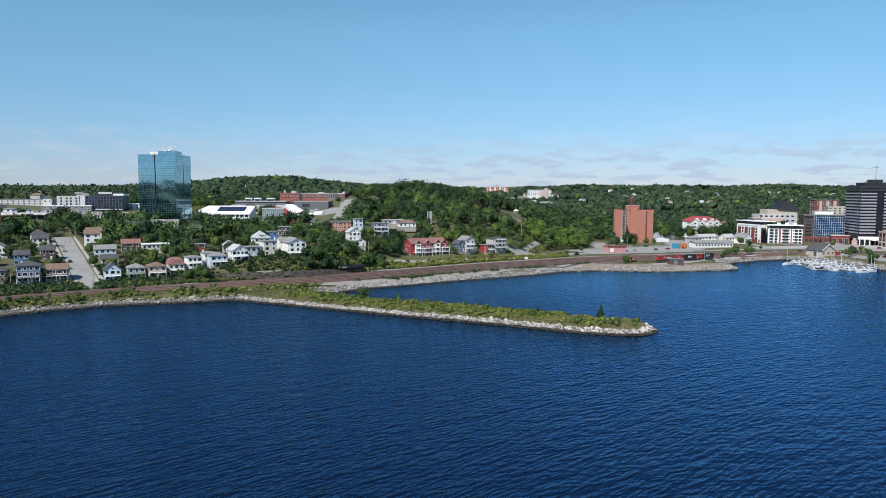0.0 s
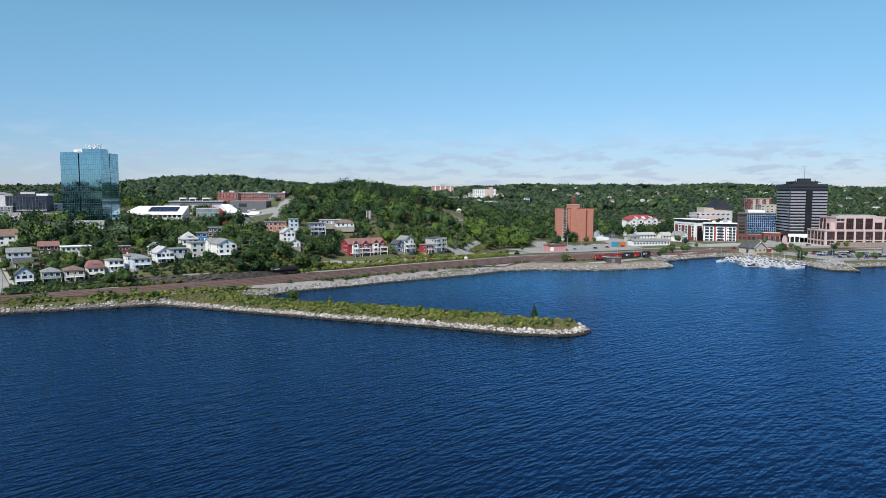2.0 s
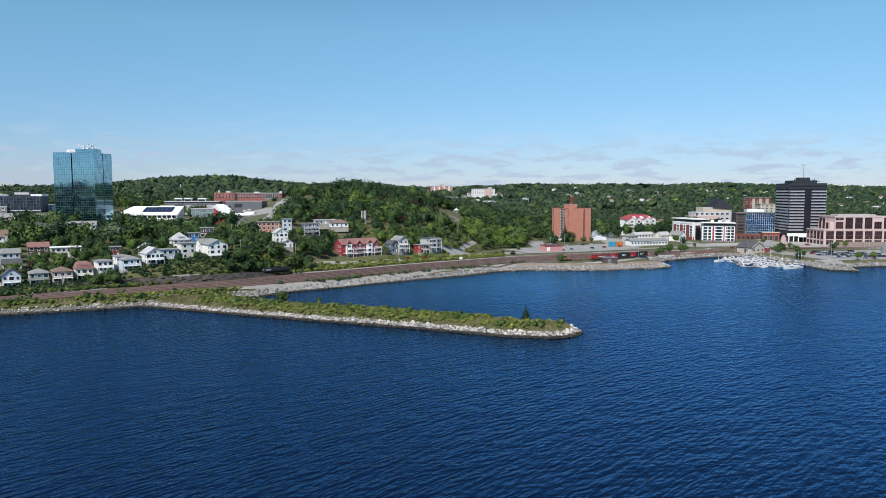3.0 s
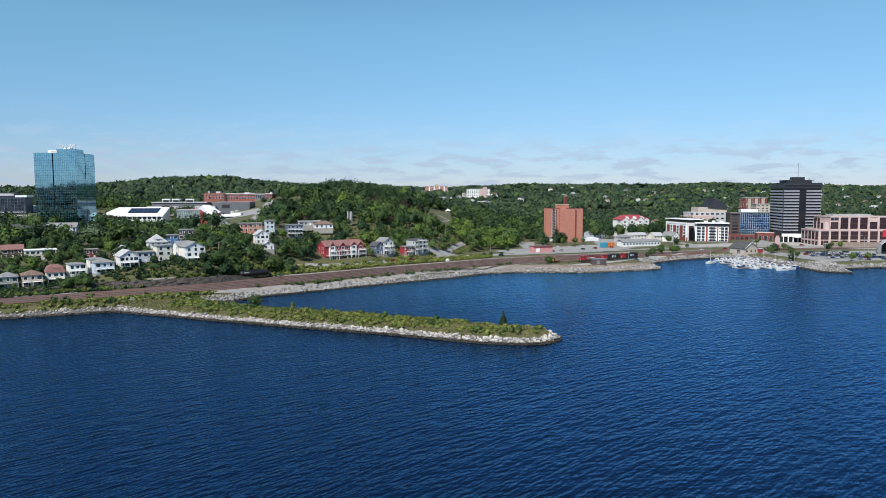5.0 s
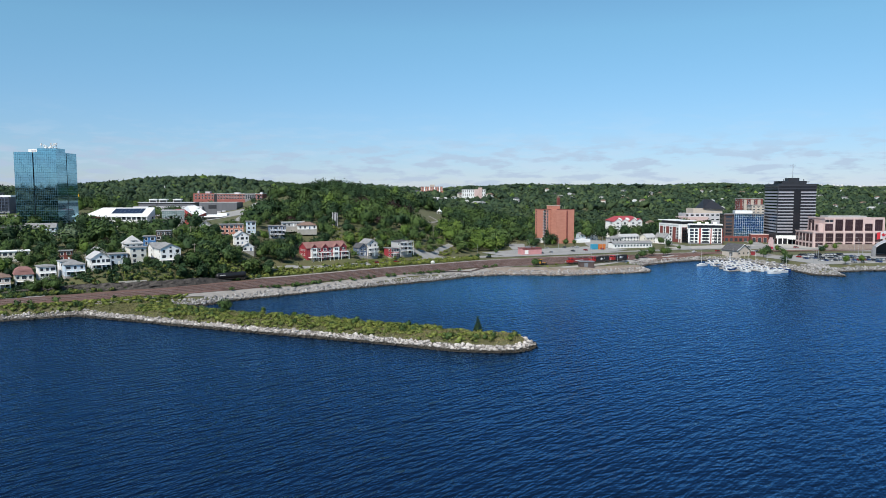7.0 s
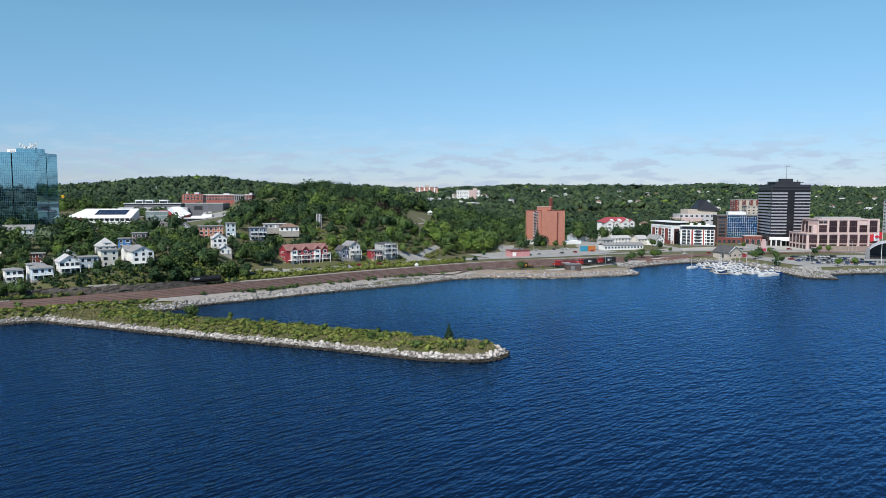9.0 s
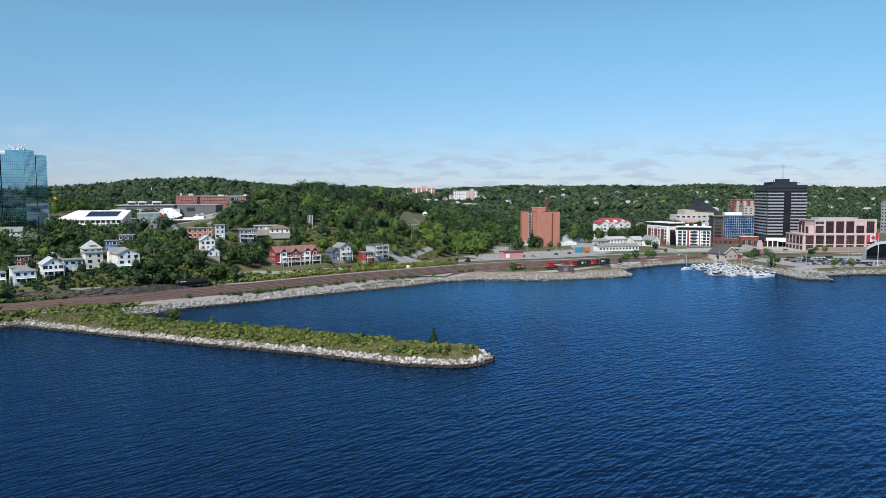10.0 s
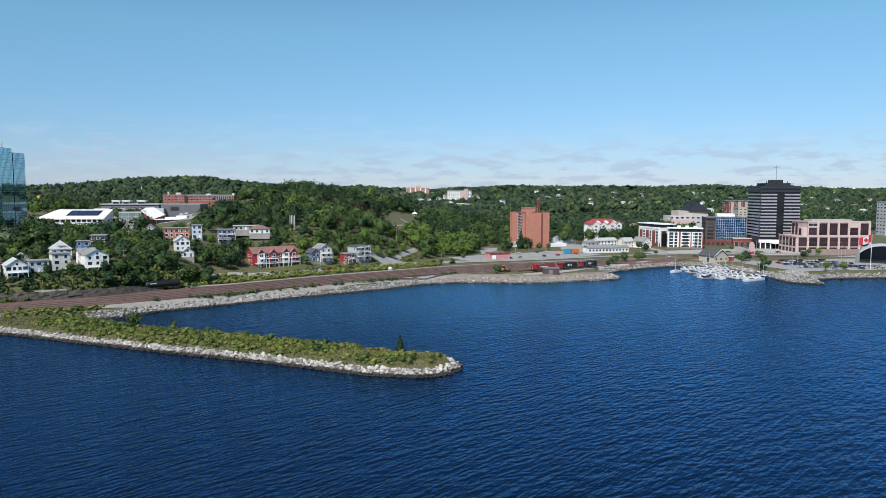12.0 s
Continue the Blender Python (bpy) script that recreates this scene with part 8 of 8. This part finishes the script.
# unseen woods behind, added to darken what the tower's glass mirrors
Q = scattered(-1500, 1300, -1000, -318, 60)
tagged(new("far_shore_woods", merged("far_shore_woods", FAR_SHAPES, height_rows(Q, rng.uniform(24, 34, len(Q)), -0.5, 10, 0.42), M_NEEDLE)), "unseen dark woods added behind for the tower glass to mirror", "woods", kind="stuff")

# more unseen woods, added where the tower's left-turned face looks
Q = scattered(-1800, -400, -420, 900, 48)
Q = Q[(inland(Q) > 20) & (Q[:, 0] < -0.72 * Q[:, 1] - 40) & clear_of(Q, 4.0)]
tagged(new("far_shore_woods", merged("far_shore_woods", FAR_SHAPES, height_rows(Q, rng.uniform(19, 28, len(Q)), -0.5, 10, 0.6), M_LEAF_DARK)), "unseen dark woods added at the left for the tower glass to mirror", "woods", kind="stuff")

# near trees, each a thing
TRUNK = bmesh.new()
rod(TRUNK, (0, 0, -0.6), (0.1, 0, 3.2), 0.28, 0.2, 7)
for a in range(4):
    rod(TRUNK, (0.1, 0, 2.4 + 0.2 * a), (1.7 * math.cos(a * 1.7), 1.7 * math.sin(a * 1.7), 5.0), 0.13, 0.05, 5)
TRUNK_ME = bm_mesh("trunk", TRUNK, M_BARK)
CROWN_ME = {}
for i, V in enumerate(NEAR_SHAPES):
    for key, m in (("g", M_LEAF), ("d", M_LEAF_DARK), ("l", M_LEAF_LIGHT), ("c", M_LEAF_COPPER), ("w", M_LEAF_GREY)):
        CROWN_ME[key, i] = merged("crown", [V], [(0, 0, 0, 0, 1, 1, 0)], m)
for i, V in enumerate(SPRUCE_SHAPES):
    CROWN_ME["s", i] = merged("crown", [V], [(0, 0, 0, 0, 1, 1, 0)], M_NEEDLE)
TREE_WORDS = {"g": "leafy green maple tree", "d": "dense dark green oak tree", "l": "bright light green lime tree", "c": "copper beech with dark purple leaves", "w": "broad grey-green willow tree", "s": "dark green pointed spruce"}


def tree(x, y, r, kind="g", where="on the slope among houses", hz=1.0, trunk=1.6, group="trees near the shore"):
    z = ground(x, y)
    o = thing("tree", TREE_WORDS[kind] + " " + where, "tree", x, y, z, float(rng.uniform(0, 360)), group)
    part("trunk", TRUNK_ME, None, o, at=Matrix.Diagonal((r / 5, r / 5, max(0.25, trunk / 2.4), 1)))
    part("crown", CROWN_ME[kind, int(rng.integers(0, 6 if kind != "s" else 3))], None, o, at=Matrix.Translation((0, 0, trunk)) @ Matrix.Diagonal((r, r, r * hz, 1)))
    return o


for x, y in near:
    tree(float(x), float(y), float(rng.uniform(3.2, 5.8)), str(rng.choice(["g", "d", "l", "c"], p=[0.5, 0.36, 0.11, 0.03])), hz=float(rng.uniform(0.85, 1.2)))
for x, y, r in ((-119, 388, 2.6), (-108, 397, 2.8), (-88, 400, 3.0), (-80, 405, 2.6), (-128, 380, 2.4), (-101, 405, 3.0), (-76, 434, 3.4), (-144, 368, 2.2), (-64, 408, 3.6)):
    tree(x, y, r, "d" if r > 2.7 else "g", "in a garden between white houses", 1.1, 1.0)
tree(-155, 503, 9.5, "w", "rising above the houses", 0.95, 2.5)
tree(-129, 486, 5.0, "c", "behind the row of houses", 1.1)
tree(207, 650, 13.5, "s", "beside the brick tower", 1.25, 0.4, "town trees")
tree(74.5, 264.5, 6.4, "s", "standing alone on the spit", 1.0, 0.3, "spit trees")
tree(-6.5, 310.5, 1.6, "l", "standing thin on the grassy spit", 1.0, 1.7, "spit trees")
tree(6.5, 303.5, 1.4, "l", "standing thin on the grassy spit", 0.9, 1.2, "spit trees")
tree(-23, 318, 3.6, "g", "on the grassy spit", 0.95, 0.5, "spit trees")
for x, y, r, k in ((334, 507, 4.0, "g"), (343, 517, 5.0, "d"), (349, 505, 4.2, "g"), (371, 548, 3.0, "l"), (326, 469, 3.4, "d"), (332, 476, 3.2, "g"), (342, 487, 2.4, "d"), (398, 531, 3.2, "d"), (429, 557, 3.4, "l"), (420, 556, 3.2, "l"),
                   (359, 452, 3.4, "l"), (374, 456, 3.2, "l"), (379, 600, 3.6, "l"), (446, 576, 3.0, "g"), (304, 603, 4.5, "d"), (310, 632, 4.4, "g"), (216, 622, 4.2, "g"), (206, 628, 3.6, "l"), (228, 634, 3.0, "g"), (239, 507, 4.0, "g"),
                   (252, 520, 4.6, "g"), (262, 522, 4.2, "l"), (268, 528, 3.6, "g"), (232, 500, 2.6, "d"), (146, 459, 3.4, "g"), (141, 563, 2.6, "g"), (410, 546, 2.8, "g"), (300, 575, 2.6, "g"), (128, 525, 2.0, "d"), (119, 520, 2.4, "d"), (113, 517, 2.2, "d")):
    tree(x, y, r, k, "by the waterfront", 0.95, 1.4 if r > 2.9 else 0.4, "town trees")

for x, y, r, k in ((284, 690, 8.2, "g"), (298, 692, 8.8, "d"), (313, 700, 8.0, "g"), (273, 688, 8.6, "d"), (260, 694, 8.0, "g"), (324, 704, 8.4, "d")):
    tree(x, y, r, k, "below the red-roofed home", 1.1, 3.2, "town trees")

# ---- shrubs and grass ----
FINE_SHAPES = [crown(120 + i, 64, 0.15, 8, 0.62, 1, True) for i in range(6)]


def shrub_patch(label, P, lo, hi, m, lift=-0.15, squash=0.8, shapes=BUSH_SHAPES):
    if len(P):
        tagged(new("shrubs", merged("shrubs", shapes, height_rows(P, rng.uniform(lo, hi, len(P)), lift, 6, squash), m)), label, "shrubs", kind="stuff")


def pick(P, ok, share=1.0):
    return P[ok & (rng.uniform(size=len(P)) < share)]


Q = scattered(-330, 90, 180, 420, 1.6)
dr, dc = line_distance(Q, RAIL)[0], inland(Q)
ds, al = line_distance(Q, SPIT)
half = np.interp(al / K, [0, 30, 145], [15, 11.5, 10.4]) * K
belt = np.interp(Q[:, 0] / K, [-420, -180, -123, -80, -43, -4], [6.5, 7, 8, 11, 15, 16]) * K
verge = (dr < -belt - 0.5) & (dc > 3.0) & (Q[:, 0] < -48)
top = (np.abs(ds) < half - 3.0) & (Q[:, 0] > -60) & (al < 151 * K) & (dr < -belt - 1)
patchy = np.array([noise.noise(Vector((x * 0.09, y * 0.09, 5.0))) for x, y in Q])
tipped = np.interp(al / K, [125, 140, 149], [1.0, 0.8, 0.15])
# bushes thicken towards the bay side of the spit and leave dry grass along its seaward lip
lip = np.clip((ds + half * 0.92) / (half * 0.55), -0.1, 0.6) * np.interp(al / K, [120, 140], [1.0, 0.6])
dense = np.where(verge, 0.5, lip) + 1.35 * patchy
A = pick(Q, (verge | top) & (dense > 0.05), 0.70 * tipped)
share = np.arange(len(A)) % 5
shrub_patch("bright green shrubs on the grassy spit and verge", A[(share == 0) | (share == 2) | (share == 4)], 0.8, 2.1, M_SHRUB, squash=0.72, shapes=FINE_SHAPES)
shrub_patch("leafy green shrubs on the grassy spit and verge", A[(share == 1) | (share == 3)], 0.8, 2.2, M_BUSH, squash=0.75, shapes=FINE_SHAPES)
C = pick(Q, (verge | top) & (dense <= 0.05), 0.85 * np.maximum(tipped, 0.35 * (al < 148 * K)))
shrub_patch("small low shrubs in the dry grass", C, 0.35, 1.1, M_BUSH, squash=0.5, shapes=FINE_SHAPES)
B = pick(Q, (verge | top) & (dense > 0.5), 0.10 * tipped)
shrub_patch("taller green bushes on the spit and verge", B, 1.4, 2.5, M_LEAF, squash=0.9, shapes=FINE_SHAPES)
north = (dr > belt + 1.5) & (dr < belt + 30) & clear_of(Q, -3.5) & (Q[:, 0] < 86)
shrub_patch("green shrubs on the bank above the railway", pick(Q, north & (patchy > -0.15), 0.26), 0.9, 2.2, M_SHRUB)
shrub_patch("dark green bushes on the bank above the railway", pick(Q, north & (patchy < 0.3), 0.55), 1.0, 2.8, M_LEAF_DARK)
overhang = (Q[:, 0] > -142) & (Q[:, 0] < -38) & (dr > belt + 1.0) & (dr < belt + 9.5)
shrub_patch("green bushes hanging over the rock cutting", pick(Q, overhang & (patchy > -0.2), 0.7), 0.8, 1.9, M_BUSH, lift=0.3, squash=0.9)
foot = (Q[:, 0] > -150) & (Q[:, 0] < -30) & (dr > belt - 0.6) & (dr < belt + 2.2)
shrub_patch("low green bushes at the foot of the rock cutting", pick(Q, foot & (patchy > -0.12), 0.6), 0.7, 1.5, M_LEAF, lift=0.3, squash=0.9)
stand = verge & (Q[:, 0] < -70) & (dr > -belt - 13)
shrub_patch("rounded green bushes between railway and shore", pick(Q, stand & (patchy > 0.02), 0.16), 1.5, 2.8, M_LEAF, lift=0.4, squash=1.0)
# garden shrubs between the houses and over the lip of the cutting
garden = (Q[:, 0] > -250) & (Q[:, 0] < -58) & (dr > belt + 7) & (dr < belt + 62)
for x, y, r in HOUSE_SPOTS:
    garden &= (Q[:, 0] - x) ** 2 + (Q[:, 1] - y) ** 2 > (r + 1.2) ** 2
for street, width in KEEP_LINES[1:]:
    garden &= np.abs(line_distance(Q, street)[0]) > width / 2 + 1
shrub_patch("dark green garden shrubs between the houses", pick(Q, garden & (patchy > -0.3), 0.26), 0.9, 2.5, M_LEAF_DARK, squash=1.0)
shrub_patch("leafy garden bushes between the houses", pick(Q, garden & (patchy < 0.3), 0.18), 0.8, 2.0, M_LEAF)
Q2 = scattered(-70, 270, 380, 560, 2.6)
dr2 = line_distance(Q2, RAIL)[0]
half2 = np.interp(Q2[:, 0] / K, [-43, -4, 42, 103, 148, 200], [15, 16, 17, 18, 19, 14]) * K
hedge = (dr2 > half2 + 4.5) & (dr2 < half2 + 21) & (Q2[:, 0] > -45) & (Q2[:, 0] < 118)
shrub_patch("bright green hedge bushes below the townhouses", pick(Q2, hedge & clear_of(Q2, -3.2), 0.95), 1.5, 3.0, M_SHRUB)
south = (dr2 < -half2 - 4.5) & (inland(Q2) > 6.5) & (Q2[:, 0] < 160)
shrub_patch("low shrubs along the rocky shore", pick(Q2, south, 0.2), 0.6, 1.3, M_SHRUB)
Q3 = scattered(-40, 130, 355, 475, 1.5)
d3 = line_distance(Q3, np.array([(-34, 368), (-14, 380), (2, 390), (25, 404.5), (49, 418), (79, 435), (102, 451.5), (123, 461.5)]))[0]
clump = np.array([noise.noise(Vector((x * 0.11, y * 0.11, 2.0))) for x, y in Q3])
shrub_patch("small dark bushes in a row along the railway gravel", pick(Q3, (np.abs(d3) < 0.8) & (clump > -0.12), 0.62), 1.3, 2.3, M_LEAF, lift=0.2, squash=0.8)
wild = (Q2[:, 0] > 5) & (Q2[:, 0] < 175) & (dr2 > half2 + 16) & (heights(Q2) > 4.4)
shrub_patch("rough green bushes beside the lane", pick(Q2, wild & clear_of(Q2, -1.0), 0.36), 1.2, 2.6, M_SHRUB)
bank = (inland(Q2) > 8) & (Q2[:, 0] > 160) & (dr2 < -half2)
shrub_patch("rough shrubs on the bank by the marina", pick(Q2, bank & clear_of(Q2, 0.5), 0.10), 0.8, 1.8, M_SHRUB)

# grass tufts on the spit and verges
G = scattered(-200, 95, 225, 350, 0.38)
dsg, alg = line_distance(G, SPIT)
hg = np.interp(alg / K, [0, 30, 145], [15, 11.5, 10.4]) * K
drg = line_distance(G, RAIL)[0]
bg = np.interp(G[:, 0] / K, [-420, -180, -123, -80, -43, -4], [6.5, 7, 8, 11, 15, 16]) * K
ok = ((np.abs(dsg) < hg - 3.6) & (alg < 153 * K)) | ((inland(G) > 6) & (G[:, 0] < -48))
G = pick(G, ok & (drg < -bg), 0.8)
k = len(G)
ang, s = rng.uniform(0, 6.28, k), rng.uniform(0.12, 0.30, k)
c3 = np.c_[G, heights(G) - 0.05]
ux = np.stack([np.cos(ang), np.sin(ang), np.zeros(k)], 1) * s[:, None]
lean = np.c_[rng.normal(size=(k, 2)) * 0.25, np.ones(k)] * (s * 1.5)[:, None]
GV = np.stack([c3 - ux, c3 + ux, c3 + lean + ux * 0.15, c3 + lean - ux * 0.25], 1).reshape(-1, 3)
gi4 = np.arange(k)[:, None] * 4
tagged(new("grass", merged("grass", [(GV, np.concatenate([gi4 + (0, 1, 2), gi4 + (0, 2, 3)]))], [(0, 0, 0, 0, 1, 1, 0)], M_GRASS)), "yellow-green grass tufts on the spit", "grass", kind="stuff")

# ---- shore rocks ----
def stone(seed):
    r = np.random.default_rng(seed)
    V = ICO_V * r.uniform(0.66, 1.18, (len(ICO_V), 1)) * (1.0, r.uniform(0.55, 0.85), r.uniform(0.45, 0.75))
    a, b = r.uniform(-0.5, 0.5, 2)
    V = V @ np.array(((1, 0, 0), (0, math.cos(a), -math.sin(a)), (0, math.sin(a), math.cos(a)))) @ np.array(((math.cos(b), 0, math.sin(b)), (0, 1, 0), (-math.sin(b), 0, math.cos(b))))
    return V, ICO_F


STONES = [stone(100 + i) for i in range(16)]


def rock_rows(P, lo, hi, power=2.2):
    k = len(P)
    r = lo + (hi - lo) * rng.uniform(size=k) ** power
    return np.stack([rng.integers(0, 16, k), P[:, 0], P[:, 1], heights(P) + r * 0.15, r, rng.uniform(0.8, 1.3, k), rng.uniform(0, 6.28, k)], 1)


R = scattered(-75, 100, 238, 352, 0.62)
h, (ds, al) = heights(R), line_distance(R, SPIT)
R = pick(R, (h > -0.15) & (h < np.where(al > 149.5 * K, 3.0, 1.75)) & (R[:, 1] < 352 - 0.5 * (R[:, 0] + 75)), 0.88)
rr = rock_rows(R, 0.34, 1.15, 1.8)
riprap = tagged(new("spit_riprap", merged("spit_riprap", STONES, rr[rr[:, 1] < 42], M_ROCK, True)), "pale granite boulders armouring the spit", "riprap", kind="structure")
tipr = rr[rr[:, 1] >= 42]
big = np.argsort(-tipr[:, 4])[:290]
rest = np.setdiff1d(np.arange(len(tipr)), big)
tagged(part("small_stones", merged("small_stones", STONES, tipr[rest], M_ROCK, True), None, riprap), kind="stuff")
STONE_ME = [merged("boulder", [s], [(0, 0, 0, 0, 1, 1, 0)], M_ROCK, True) for s in STONES]
for k, x, y, z, r, hz, turn in tipr[big]:
    part("boulder", STONE_ME[int(k)], None, riprap, at=pose(x, y, z, float(rng.uniform(-15, 15)), float(rng.uniform(-15, 15)), math.degrees(turn)) @ Matrix.Diagonal((r, r, r * hz, 1)))
R = scattered(-330, -75, 120, 352, 0.85)
h = heights(R)
tagged(new("shore_riprap", merged("shore_riprap", STONES, rock_rows(pick(R, (h > -0.45) & (h < 2.2), 0.9), 0.30, 0.95, 1.7), M_ROCK, True)), "pale granite rocks along the outer shore", "riprap", kind="stuff")
R = scattered(-75, 520, 318, 545, 0.84)
h = heights(R)
R = pick(R, (h > -0.45) & (h < np.where((R[:, 0] > 312) & (R[:, 0] < 342) & (R[:, 1] < 452), 5.0, 2.7)) & (R[:, 1] > 352 - 0.5 * (R[:, 0] + 75)) & (inland(R) > -1.5), 0.85)
tagged(new("shore_riprap", merged("shore_riprap", STONES, rock_rows(R, 0.42, 1.2, 1.9), M_ROCK_GREY, True)), "grey granite rocks along the inner shore", "riprap", kind="stuff")
